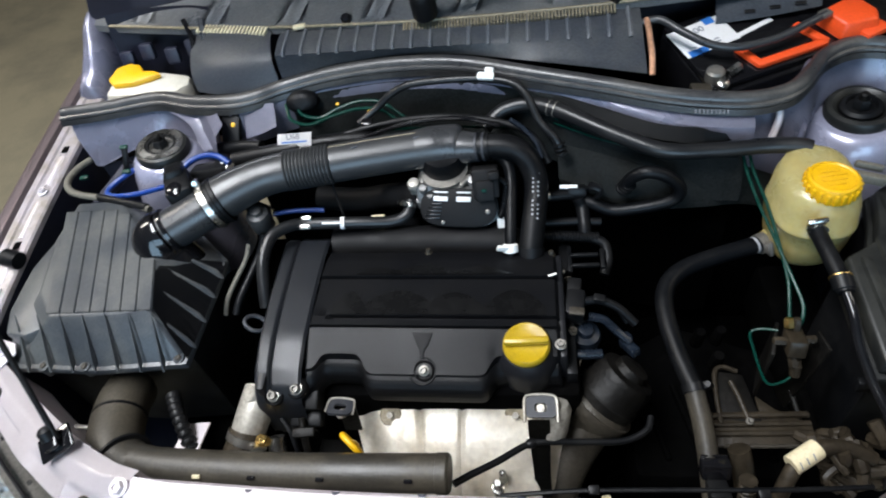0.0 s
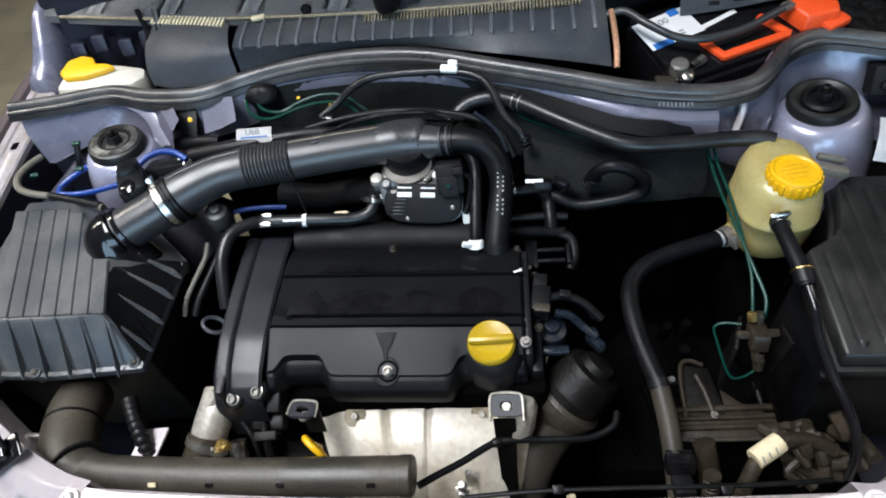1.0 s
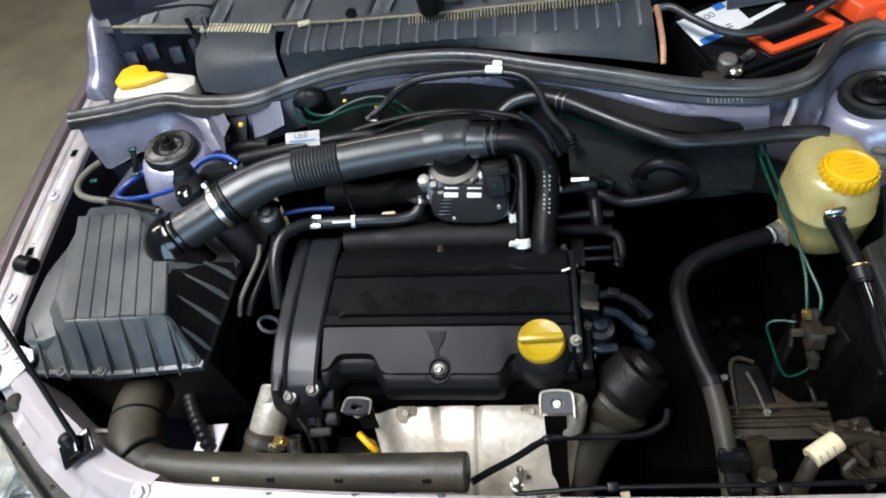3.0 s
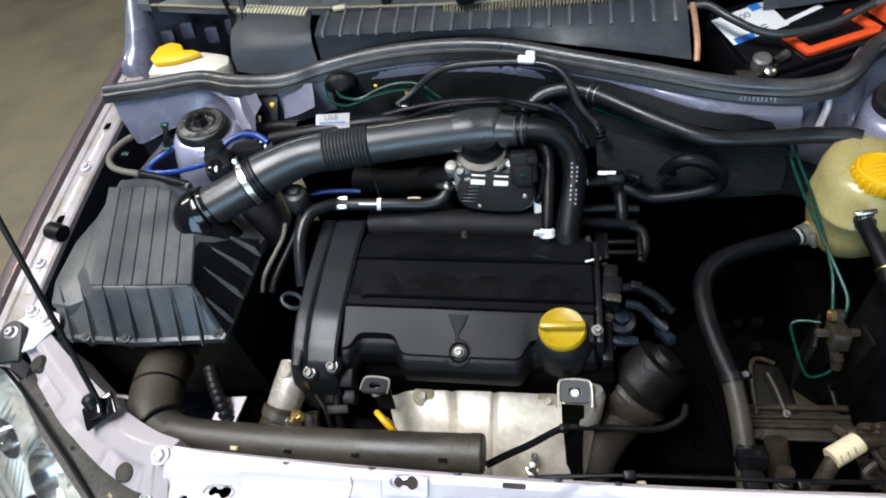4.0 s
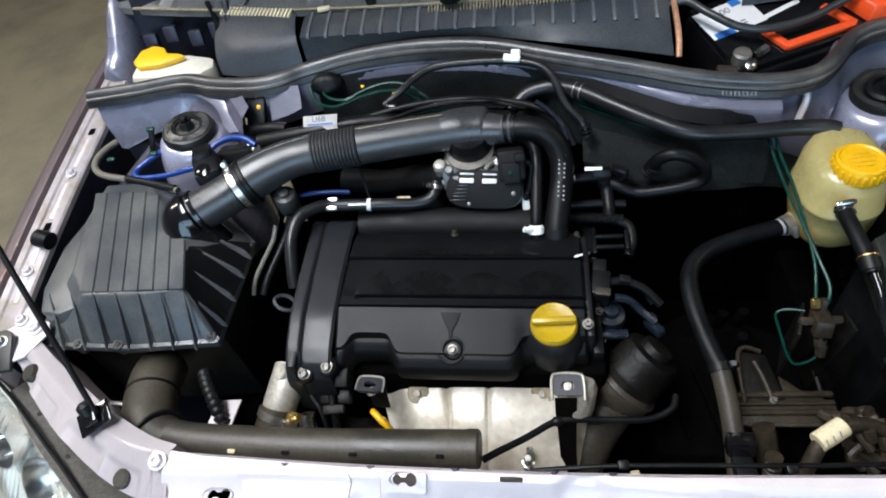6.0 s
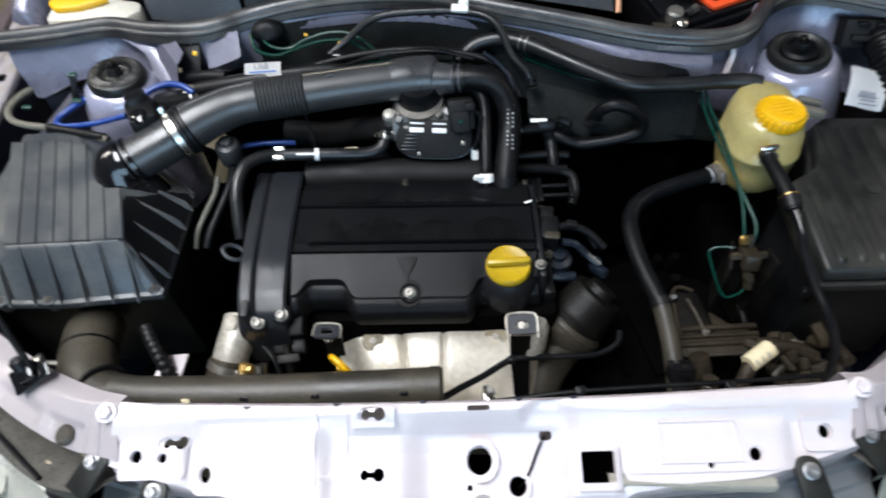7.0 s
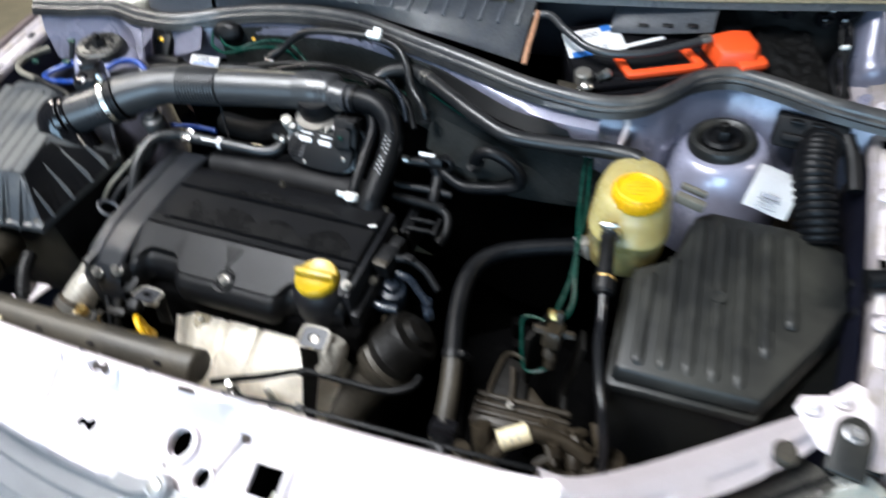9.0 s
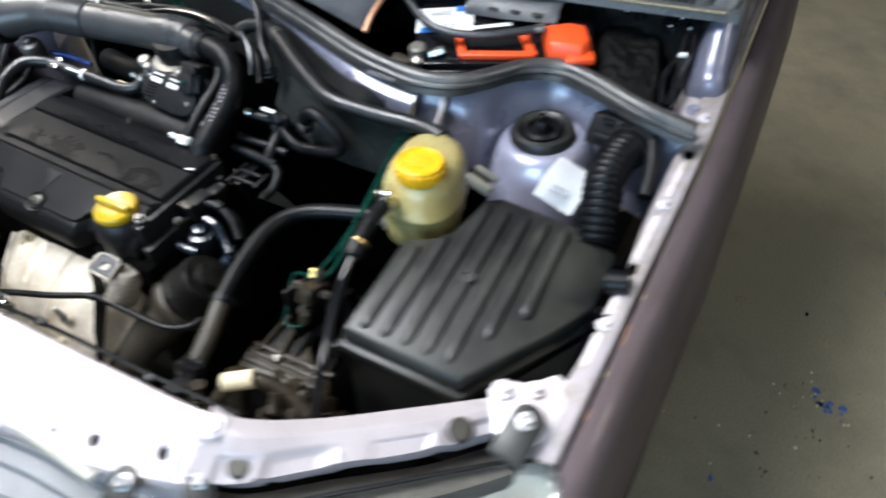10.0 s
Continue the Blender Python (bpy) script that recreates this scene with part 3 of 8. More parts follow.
trim_nut = part("trim_fastener", lathe([(0.0135, -0.012), (0.0135, 0.000), (0.0120, 0.0018), (0.0085, 0.0020), (0.004, 0.0020)], (0.001, 0.140, 0.7765), (0, -0.36, 0.93), 24), TRIM_GREY, car, "grey collar of a trim fastener")
part("fastener_head", lathe([(0.0088, 0.001), (0.0088, 0.0035), (0.0070, 0.0055), (0.002, 0.0062)], (0.001, 0.140, 0.7765), (0, -0.36, 0.93), 20), BRIGHT, trim_nut, "bright domed head")

# slanting members from the cross panel to the wings; the near-side ones reach a little further out
def side(s, x):
    return s * (x + (0.045 * min(1, max(0, (x - 0.40) / 0.12)) if s < 0 else 0))


for s in (-1, 1):
    inner = [(0.395, 0.258, 0.832), (0.43, 0.272, 0.828), (0.49, 0.312, 0.817), (0.578, 0.373, 0.815), (0.635, 0.412, 0.817)]
    crest = [(0.402, 0.246, 0.833), (0.445, 0.258, 0.829), (0.505, 0.298, 0.820), (0.592, 0.358, 0.818), (0.646, 0.402, 0.819)]
    outer = [(0.400, 0.194, 0.802), (0.452, 0.214, 0.810), (0.515, 0.261, 0.812), (0.597, 0.322, 0.811), (0.662, 0.384, 0.812)]
    low = [(0.405, 0.186, 0.780), (0.458, 0.207, 0.775), (0.522, 0.258, 0.770), (0.603, 0.318, 0.768), (0.668, 0.378, 0.770)]
    if s > 0:
        inner, crest, outer = ([(x, y - d * min(1, (x - 0.39) / 0.05), z) for x, y, z in l] for l, d in ((inner, 0.015), (crest, 0.013), (outer, 0.005)))
    under = [(x - 0.005, y + 0.004, 0.72) for x, y, z in inner]
    runs = [curve_points([(side(s, x), y, z) for x, y, z in l], 12) for l in (under, inner, crest, outer, [(x - 0.008, y + 0.013, z) for x, y, z in low])]

    def pressed(u, v, runs=runs):
        """The member's skin, with its stamped trapezoid, the pockets of the buffers and the seam at the cross panel."""
        rows = [Vector(along(r, u)) for r in runs]
        for v0, v1, k in ((0, 0.15, 0), (0.15, 0.25, 1), (0.25, 0.85, 2), (0.85, 1.01, 3)):
            if v < v1 or k == 3:
                p = rows[k].lerp(rows[k + 1], min(1, (v - v0) / (v1 - v0)))
                break
        w = (v - 0.25) / 0.6
        d = 0.006 * ease(0.33, 0.37, u) * (1 - ease(0.50, 0.56, u)) * ease(0.30, 0.62, w)
        d += 0.007 * ease(0.13, 0.17, u) * (1 - ease(0.30, 0.335, u)) * ease(0.38, 0.55, w)
        d += 0.007 * ease(0.80, 0.84, u) * (1 - ease(0.97, 1.0, u)) * ease(0.35, 0.52, w)
        d += 0.0025 * ease(0.62, 0.64, u) * (1 - ease(0.76, 0.78, u)) * ease(0.42, 0.5, w)
        d += 0.003 * ease(0.012, 0.0, abs(u - 0.075)) * ease(0.2, 0.3, v)
        return p - Vector((0, 0, d if v > 0.2 else 0))
    member = part("slanting_member", sheet(pressed, 90, 40, 0.0016), PAINT, car,
                  "lilac-silver slanting front member")
    gusset = [(0.632, 0.425), (0.640, 0.440), (0.668, 0.448), (0.690, 0.470), (0.712, 0.462), (0.706, 0.402), (0.684, 0.372), (0.655, 0.385)]
    back = 0.020 if s > 0 else 0.0
    part("corner_gusset", prism([(side(s, x) + (0.010 if s < 0 else 0), y - back) for x, y in gusset], 0.819, 0.823, 0.0012, f=lambda p: p + Vector((0, 0, 0.10 * (p.y - 0.42)))), PAINT, car)
    bolt(member, (side(s, 0.646), 0.428 - back, 0.825), (0, 0, 1), 0.0085, PAINT)
    bolt(member, (side(s, 0.676), 0.442 - back, 0.826), (0, 0, 1), 0.0075, PAINT)
    bolt(member, (s * 0.412, 0.238, 0.832), (0, -0.3, 1), 0.0085, PAINT)
    part("rubber_stop", lathe([(0.013, 0), (0.013, 0.012), (0.010, 0.016), (0.004, 0.016)], (side(s, 0.622), 0.366 - 0.5 * back, 0.803), (s * 0.2, -0.3, 1), 18), GRIME, member, "black rubber buffer")
    part("rubber_stop", lathe([(0.012, 0), (0.012, 0.010), (0.009, 0.013), (0.004, 0.013)], (side(s, 0.447), 0.226, 0.801), (s * 0.2, -0.3, 1), 18), GRIME, member, "black rubber buffer")
    tab = [(0.017 * math.cos(a), 0.014 + 0.017 * math.sin(a)) for a in (math.pi * k / 8 for k in range(9))] + [(-0.018, -0.030), (0.018, -0.030)]
    bm = prism(tab, -0.004, 0.004, 0.0015, f=lambda p: p + Vector((0, 0, 0.010 * ease(0, -0.04, p.y) * -1)))
    bm.transform(pose(side(s, 0.680), 0.390 - back, 0.8275, 10, 0, s * -10))
    arm = part("lamp_bracket", bm, FUSEBOX, car, "dusty black lamp bracket with a zinc bolt")
    bolt(arm, (side(s, 0.682), 0.402 - back, 0.831), (0, -0.2, 1), 0.0075, ALU)
    # dusty ledge between the member and the lamp
    ledge = part("lamp_ledge", loft([[(side(s, x + dx), y + dy, z + dz) for x, y, z in low] for dx, dy, dz in ((-0.007, 0.011, -0.016), (-0.002, 0.003, -0.008), (0.004, -0.005, -0.001), (0.018, -0.023, 0.002), (0.019, -0.024, -0.03))], 0.002), LEDGE, car, "dust-caked plastic ledge")
    for u in (0.28, 0.55, 0.80):
        x, y, z = along(low, u)
        part("ledge_clip", box((side(s, x + 0.006), y - 0.007, z - 0.004), (0.010, 0.007, 0.007), (10, 0, s * 35), 0.002), TAN if u < 0.5 else BLACK, ledge)

    # wing: bolted inner flange, shut line, rounded outer skin
    def zf(y):
        return 0.816 + 0.23 * (y - 0.402) - 0.13 * max(0, y - 0.402) ** 2

    def xin(y, s=s):
        if s < 0:
            return 0.724 + 0.008 * (y - 0.35) if y < 0.8 else 0.7276 + 0.03 * (y - 0.8)
        return 0.690 + 0.075 * (y - 0.35) if y < 0.8 else 0.724 + 0.03 * (y - 0.8)
    def wing_edge(y, s=s):
        """Inner limit of the wing's skin where the headlamp cuts into it."""
        return 0.0 if y > 0.35 else (0.720 if s > 0 else 0.803) - 0.9 * max(0, 0.30 - y) ** 2
    ys = [0.36, 0.40, 0.45, 0.55, 0.65, 0.75, 0.85, 1.0, 1.2, 1.5]
    flange = [[(s * (xin(y) + dx + (0.012 * ease(0.43, 0.48, y) * (1 - ease(0.60, 0.68, y)) if dx < 0.01 and s > 0 else 0)), y, zf(y) + dz) for y in ys] for dx, dz in ((w * (0.68 if s > 0 else 1), h) for w, h in
              ((-0.001, -0.035), (0.0, -0.002), (0.003, 0.001), (0.030, 0.003), (0.033, 0.006), (0.044, 0.006), (0.046, -0.020)))]
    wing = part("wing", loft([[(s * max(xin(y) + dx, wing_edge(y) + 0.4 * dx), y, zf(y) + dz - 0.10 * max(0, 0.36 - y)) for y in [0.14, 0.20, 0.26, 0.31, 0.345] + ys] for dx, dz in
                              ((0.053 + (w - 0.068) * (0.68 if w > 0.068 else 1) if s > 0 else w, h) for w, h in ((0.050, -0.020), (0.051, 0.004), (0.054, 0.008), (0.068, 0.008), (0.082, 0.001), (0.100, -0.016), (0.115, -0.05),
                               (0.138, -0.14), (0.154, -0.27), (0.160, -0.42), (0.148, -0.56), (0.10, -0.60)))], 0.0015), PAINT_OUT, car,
                "lilac-silver front wing with shade in its colour")
    fl = part("wing_flange", loft(flange, 0.0015), FLANGE, car, "bolted inner flange of the wing")
    for y in (0.60, 0.705, 0.80, 0.88, 0.52):
        x = xin(y) + (0.018 if s < 0 else 0.014)
        if y in (0.60, 0.80):
            part("flange_hole", box((s * x, y, zf(y) + 0.0035), (0.010, 0.016, 0.002), (0, 0, s * -6), 0.0009), DARK, fl)
        else:
            bolt(fl, (s * x, y, zf(y) + 0.003), (0, 0, 1), 0.0065, PAINT)
    for y0, y1 in ((0.615, 0.685), (0.72, 0.785), (0.47, 0.51), (0.535, 0.585)):
        part("flange_bead", tube([(s * (xin(y) + (0.018 if s < 0 else 0.014)), y, zf(y) - 0.0022) for y in (y0, (y0 + y1) / 2, y1)], 0.0065, 10, 4), FLANGE, fl)
    part("rubber_clip", lathe([(0.014, -0.012), (0.014, 0.012), (0.009, 0.014), (0.009, -0.010)], (s * (xin(0.57) + 0.006), 0.570, 0.862), (s * 1, 0.2, 0.2), 14), RUBBER, fl, "black rubber clip")
    for y0, y1, m in ((0.412, 0.424, COPPER), (0.462, 0.468, CREAM), (0.500, 0.528, COPPER), (0.562, 0.568, CREAM)):
        part("chipped_edge", tube([(s * (xin(y) + (0.0535 if s < 0 else 0.0385) + 0.001 * math.sin(90 * y)), y, zf(y) + 0.0076) for y in (y0, y0 * 0.6 + y1 * 0.4, y1)], 0.0007, 5, 3), m, wing, "chipped paint edge")
    # inner wall of the wing, navy for its shade; hinge panel at the rear
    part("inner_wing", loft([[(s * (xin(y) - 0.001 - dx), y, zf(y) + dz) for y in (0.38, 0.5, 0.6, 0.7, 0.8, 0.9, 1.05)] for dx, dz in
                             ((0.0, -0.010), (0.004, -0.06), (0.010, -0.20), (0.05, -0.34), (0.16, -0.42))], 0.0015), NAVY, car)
    hx = 0.729 if s > 0 else 0.752
    part("hinge_panel", loft([[(s * (hx - 0.0055 * t + (0.030 - 0.004 * t) * math.cos(a) * (1 - 0.10 * math.sin(3 * t + a))), 0.948 + 0.10 * t - 0.012 * math.sin(a),
                               0.880 + 0.030 * t + (0.044 + 0.055 * min(1, t * 1.2) if t >= 0 else 0.012) * (math.sin(a) ** 0.7) + 0.004 * math.sin(5 * t + 2 * a)) for t in (-0.06, 0, 0.25, 0.6, 1, 1.6, 2.2, 3.0)]
                              for a in (math.pi * (0.001 + 0.998 * k / 14) for k in range(15))], 0.002), PAINT_IN, car, "rounded lilac hinge panel")
    part("hinge_foot", loft([[(s * (hx + dx), y, 0.884 + 0.23 * (y - 0.90) * 0.5 + dz) for y in (0.860, 0.90, 0.935, 0.955)] for dx, dz in ((-0.033, -0.02), (-0.031, 0.003), (-0.010, 0.010), (0.012, 0.010), (0.020, 0.004))], 0.0016), PAINT, car, "worn lilac foot of the hinge panel")
    bolt(fl, (s * (hx - 0.006), 0.900, 0.895), (0, -0.1, 1), 0.0080, PAINT_IN)

# strut towers with their bearings
for s, cx, cy, cz in ((1, 0.540, 0.797, 0.870), (-1, -0.540, 0.770, 0.905)):
    ax = (-s * 0.10, -0.06, 1)
    prof = [(0.100, -0.26), (0.094, -0.16), (0.086, -0.09), (0.076, -0.05), (0.066, -0.022), (0.058, -0.013), (0.050, -0.010), (0.04, -0.012)]
    q = 0.69 if s > 0 else 0.64
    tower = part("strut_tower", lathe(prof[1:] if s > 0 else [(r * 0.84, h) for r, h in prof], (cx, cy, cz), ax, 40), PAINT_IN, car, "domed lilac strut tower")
    part("rubber_mount", lathe([(r * q, h) for r, h in ((0.068, -0.014), (0.069, -0.004), (0.064, 0.003), (0.055, 0.005), (0.046, 0.001), (0.040, -0.008), (0.030, -0.010), (0.026, -0.002), (0.010, -0.002))],
                               (cx, cy, cz), ax, 36), FUSEBOX, tower, "dusty black rubber strut mount")
    cap = part("mount_cap", lathe([(0.028, -0.006), (0.028, 0.002), (0.024, 0.006), (0.021, 0.006), (0.019, 0.000), (0.006, 0.000)], (cx, cy, cz), ax, 24), BLACK, tower)
    part("strut_nut", lathe([(0.012, 0.0), (0.012, 0.012), (0.010, 0.016), (0.008, 0.016), (0.007, 0.010), (0.002, 0.010)], (cx, cy, cz), ax, 6), BLACK, tower)
    part("strut_rod", lathe([(0.006, 0.010), (0.006, 0.024), (0.004, 0.026)], (cx, cy, cz), ax, 10), IRON, tower)
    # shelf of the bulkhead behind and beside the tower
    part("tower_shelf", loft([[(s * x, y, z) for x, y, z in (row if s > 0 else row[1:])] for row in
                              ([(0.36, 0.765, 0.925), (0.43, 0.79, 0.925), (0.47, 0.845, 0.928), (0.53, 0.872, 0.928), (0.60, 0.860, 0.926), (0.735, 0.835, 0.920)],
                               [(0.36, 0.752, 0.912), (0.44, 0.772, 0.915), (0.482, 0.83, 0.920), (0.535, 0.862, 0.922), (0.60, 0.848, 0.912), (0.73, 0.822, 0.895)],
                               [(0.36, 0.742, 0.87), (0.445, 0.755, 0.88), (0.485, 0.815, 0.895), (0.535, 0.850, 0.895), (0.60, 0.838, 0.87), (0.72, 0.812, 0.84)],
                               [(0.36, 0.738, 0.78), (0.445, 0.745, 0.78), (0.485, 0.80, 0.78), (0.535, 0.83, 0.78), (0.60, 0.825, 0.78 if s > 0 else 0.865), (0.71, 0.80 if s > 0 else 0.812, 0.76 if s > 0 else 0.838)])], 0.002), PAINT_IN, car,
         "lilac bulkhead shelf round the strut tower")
    if s < 0:
        # shelf's lower part recoloured navy to put its shade in
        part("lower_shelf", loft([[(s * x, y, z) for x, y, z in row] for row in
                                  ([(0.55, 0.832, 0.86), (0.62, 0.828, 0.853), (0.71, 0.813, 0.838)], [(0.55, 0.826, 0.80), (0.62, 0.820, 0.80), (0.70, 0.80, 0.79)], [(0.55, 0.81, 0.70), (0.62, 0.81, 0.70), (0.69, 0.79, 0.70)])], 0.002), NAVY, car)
part("mount_washer", lathe([(0.026, 0.0), (0.037, 0.0), (0.037, 0.0045), (0.026, 0.0055), (0.026, 0.001)], (-0.540, 0.770, 0.9065), (0.10, -0.06, 1), 30), BRIGHT, car, "bright steel washer")
part("seam_strap", tube([(0.405, 0.748, 0.918), (0.407, 0.742, 0.900), (0.402, 0.735, 0.872)], 0.005, 6, 4), PAINT, car)
part("seam_strap", box((0.405, 0.752, 0.922), (0.020, 0.008, 0.004), (30, 0, 10), 0.0015), WHITE, car)

# bulkhead along the seal line
SEAL_LINE = [(-0.745, 0.845, 0.930), (-0.66, 0.856, 0.930), (-0.57, 0.868, 0.932), (-0.50, 0.848, 0.932), (-0.43, 0.838, 0.933), (-0.385, 0.845, 0.934), (-0.335, 0.868, 0.936),
             (-0.25, 0.878, 0.946), (-0.15, 0.874, 0.955), (-0.04, 0.856, 0.958), (0.07, 0.820, 0.952), (0.17, 0.790, 0.944), (0.25, 0.766, 0.936), (0.31, 0.755, 0.931),
             (0.37, 0.750, 0.929), (0.42, 0.764, 0.929), (0.455, 0.800, 0.929), (0.487, 0.840, 0.930), (0.535, 0.862, 0.931), (0.59, 0.848, 0.930), (0.66, 0.820, 0.926), (0.735, 0.806, 0.920)]
def seal_at(x):
    """Where the seal's line passes at x."""
    for a, b in zip(SEAL_LINE, SEAL_LINE[1:]):
        if a[0] <= x <= b[0]:
            f = (x - a[0]) / (b[0] - a[0])
            return a[1] + f * (b[1] - a[1]), a[2] + f * (b[2] - a[2])


mid = [p for p in SEAL_LINE if -0.46 < p[0] < 0.40]
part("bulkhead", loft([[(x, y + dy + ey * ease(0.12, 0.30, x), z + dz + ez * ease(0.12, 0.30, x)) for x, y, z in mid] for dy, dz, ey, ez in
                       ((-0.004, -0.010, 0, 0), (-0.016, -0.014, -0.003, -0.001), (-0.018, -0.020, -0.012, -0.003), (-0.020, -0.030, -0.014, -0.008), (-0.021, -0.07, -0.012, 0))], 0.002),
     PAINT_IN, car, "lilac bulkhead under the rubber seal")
# lower bulkhead and scuttle floor coloured near-black in place of shade
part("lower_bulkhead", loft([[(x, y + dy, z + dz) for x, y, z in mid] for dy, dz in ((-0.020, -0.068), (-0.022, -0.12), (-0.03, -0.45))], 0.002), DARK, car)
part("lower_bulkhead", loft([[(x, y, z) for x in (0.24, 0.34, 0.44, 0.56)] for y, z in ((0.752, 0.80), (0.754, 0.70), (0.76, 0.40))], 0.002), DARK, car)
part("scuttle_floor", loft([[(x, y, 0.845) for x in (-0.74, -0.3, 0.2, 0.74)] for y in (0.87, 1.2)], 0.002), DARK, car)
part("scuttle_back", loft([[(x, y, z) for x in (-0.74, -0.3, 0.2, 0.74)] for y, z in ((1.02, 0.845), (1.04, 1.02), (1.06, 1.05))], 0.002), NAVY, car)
# floor of the bay and side rails, coloured near-black for the shade down there
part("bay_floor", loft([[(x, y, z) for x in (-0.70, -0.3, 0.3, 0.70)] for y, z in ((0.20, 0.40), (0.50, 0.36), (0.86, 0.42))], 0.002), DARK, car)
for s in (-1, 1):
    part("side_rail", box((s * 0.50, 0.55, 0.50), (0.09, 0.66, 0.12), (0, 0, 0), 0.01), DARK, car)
part("rail_plate", box((-0.403, 0.330, 0.742), (0.036, 0.070, 0.004), (-14, 0, 4), 0.0015), PAINT, car, "pale lilac bracket plate")

# weather seal
seal = thing("rubber_seal", (0, 0.8, 0.90), "dusty black rubber bonnet seal along the bulkhead", "seal")
part("seal_bulb", tube([(x, y, z + 0.004) for x, y, z in SEAL_LINE], 0.0105, 14, 6), SEAL, seal)
part("seal_lip", loft([[(x, y + dy, z + dz) for x, y, z in SEAL_LINE] for dy, dz in ((-0.020, -0.010), (-0.017, -0.002), (-0.008, -0.001), (0.010, -0.004), (0.016, -0.012))], 0.002, 6), SEAL, seal)
part("seal_ridge", tube([(x, y - 0.012, z + 0.001) for x, y, z in SEAL_LINE], 0.0042, 8, 6), SEAL, seal)
for k in range(9):
    part("moulded_mark", box((0.292 + 0.0052 * k, 0.7375 - 0.006 * k / 9, 0.9265), (0.0024, 0.007, 0.0015), (38, 0, -8), 0.0004), COWL, seal)

# ---- scuttle: cowl, windscreen trim, wiper ----
cowl = thing("cowl_panel", (-0.1, 0.9, 0.9), "grey ribbed plastic cowl panel below the windscreen", "cowl panel")


def cowl_at(x):
    """Front lower edge, shoulder and back edge, straight from side to side."""
    t = (x + 0.342) / 0.577
    y, z = seal_at(x)
    lo = Vector((x, y + 0.010 + 0.026 * t, z - 0.002 + 0.012 * t))
    sh = Vector((x, 0.880 - 0.010 * t, 0.988 - 0.013 * t))
    bk = Vector((x, 0.935 - 0.014 * t, 0.997 - 0.008 * t))
    return lo, sh, bk


def cowl_skin(u, v):
    x = -0.342 + 0.577 * u
    lo, sh, bk = cowl_at(x)
    if v < 0.4:
        return lo.lerp(sh, v / 0.4)
    return sh.lerp(bk, (v - 0.4) / 0.6) + Vector((0, 0, 0.003 * math.sin(math.pi * (v - 0.4) / 0.6)))


part("cowl_top", sheet(cowl_skin, 24, 10, 0.003), COWL, cowl)
for k in range(19):
    x = -0.328 + 0.0303 * k
    lo, sh, bk = cowl_at(x)
    up = Vector((0, 0, 0.002))
    part("rib", tube([bk + up, bk.lerp(sh, 0.5) + up, sh.lerp(bk, 0.10) + up * 1.2, sh.lerp(lo, 0.06) + Vector((0, -0.001, 0))], 0.0034, 8, 3), COWL, cowl)
part("end_wall", sheet(lambda u, v: (lambda q: q + Vector((0.0005, 0, 0)))((cowl_at(0.235)[0].lerp(cowl_at(0.235)[1], u * 2) if u < 0.5 else cowl_at(0.235)[1].lerp(cowl_at(0.235)[2], u * 2 - 1)).lerp(Vector((0.235, 0.93, 0.93)), v)), 8, 3, 0.003), BLACK, cowl)
part("copper_edging", tube([(0.2425, 0.808, 0.944), (0.2435, 0.830, 0.962), (0.2435, 0.868, 0.976), (0.2425, 0.895, 0.984)], 0.0042, 8), COPPER, cowl, "copper-coloured edge strip")
part("cowl_hood", loft([[(-0.520, 0.985, 0.985), (-0.520, 0.940, 0.972), (-0.515, 0.905, 0.950), (-0.505, 0.885, 0.930)],
                        [(-0.485, 0.975, 0.999), (-0.482, 0.935, 0.990), (-0.472, 0.888, 0.968), (-0.46, 0.862, 0.936)],
                        [(-0.42, 0.958, 1.000), (-0.418, 0.925, 0.995), (-0.412, 0.882, 0.975), (-0.40, 0.858, 0.938)],
                        [(-0.362, 0.945, 0.996), (-0.358, 0.915, 0.992), (-0.352, 0.885, 0.978), (-0.348, 0.872, 0.942)]], 0.003), COWL, cowl)
comb = part("comb_strip", box((-0.437, 0.966, 1.000), (0.145, 0.010, 0.004), (14, 0, -13), 0.001), COWL, cowl)
for k in range(20):
    part("comb_tooth", box((-0.504 + 0.0070 * k, 0.974 - 0.0017 * k, 0.9985), (0.0036, 0.018, 0.006), (16, 0, -13), 0.0008), CREAM, comb)
part("foam_scrap", box((-0.311, 0.944, 1.000), (0.022, 0.010, 0.006), (10, 0, 12), 0.002), CREAM, cowl)

screen = thing("windscreen", (0, 1.05, 1.0), "windscreen with grey plastic lower trim", "windscreen")
part("lower_trim", loft([[(x, y + 0.16 * (x - 0.08) ** 2, z) for x in (-0.74, -0.6, -0.45, -0.3, -0.15, 0, 0.15, 0.3, 0.45, 0.6, 0.74)] for y, z in
                         ((0.919, 0.988), (0.921, 1.000), (0.930, 1.004), (1.015, 1.036), (1.045, 1.044))], 0.004), SCREEN_TRIM, screen)
part("trim_edge", tube([(x, 0.920 + 0.16 * (x - 0.08) ** 2, 1.000) for x in (-0.70, -0.45, -0.2, 0, 0.2, 0.45, 0.72)], 0.0028, 8), TAN, screen, "dusty tan trim edge")
for k in range(64):
    x = -0.13 + 0.0052 * k
    part("vent_tooth", box((x, 0.912 + 0.16 * (x - 0.08) ** 2, 0.995), (0.0026, 0.014, 0.006), (20, 0, 0), 0.0006), TAN, screen)
for k in range(52):
    x = 0.24 + 0.0085 * k
    part("vent_slot", box((x, 0.939 + 0.16 * (x - 0.08) ** 2, 1.0085), (0.0045, 0.020, 0.002), (20, 0, 0), 0.0005), BLACK, screen)
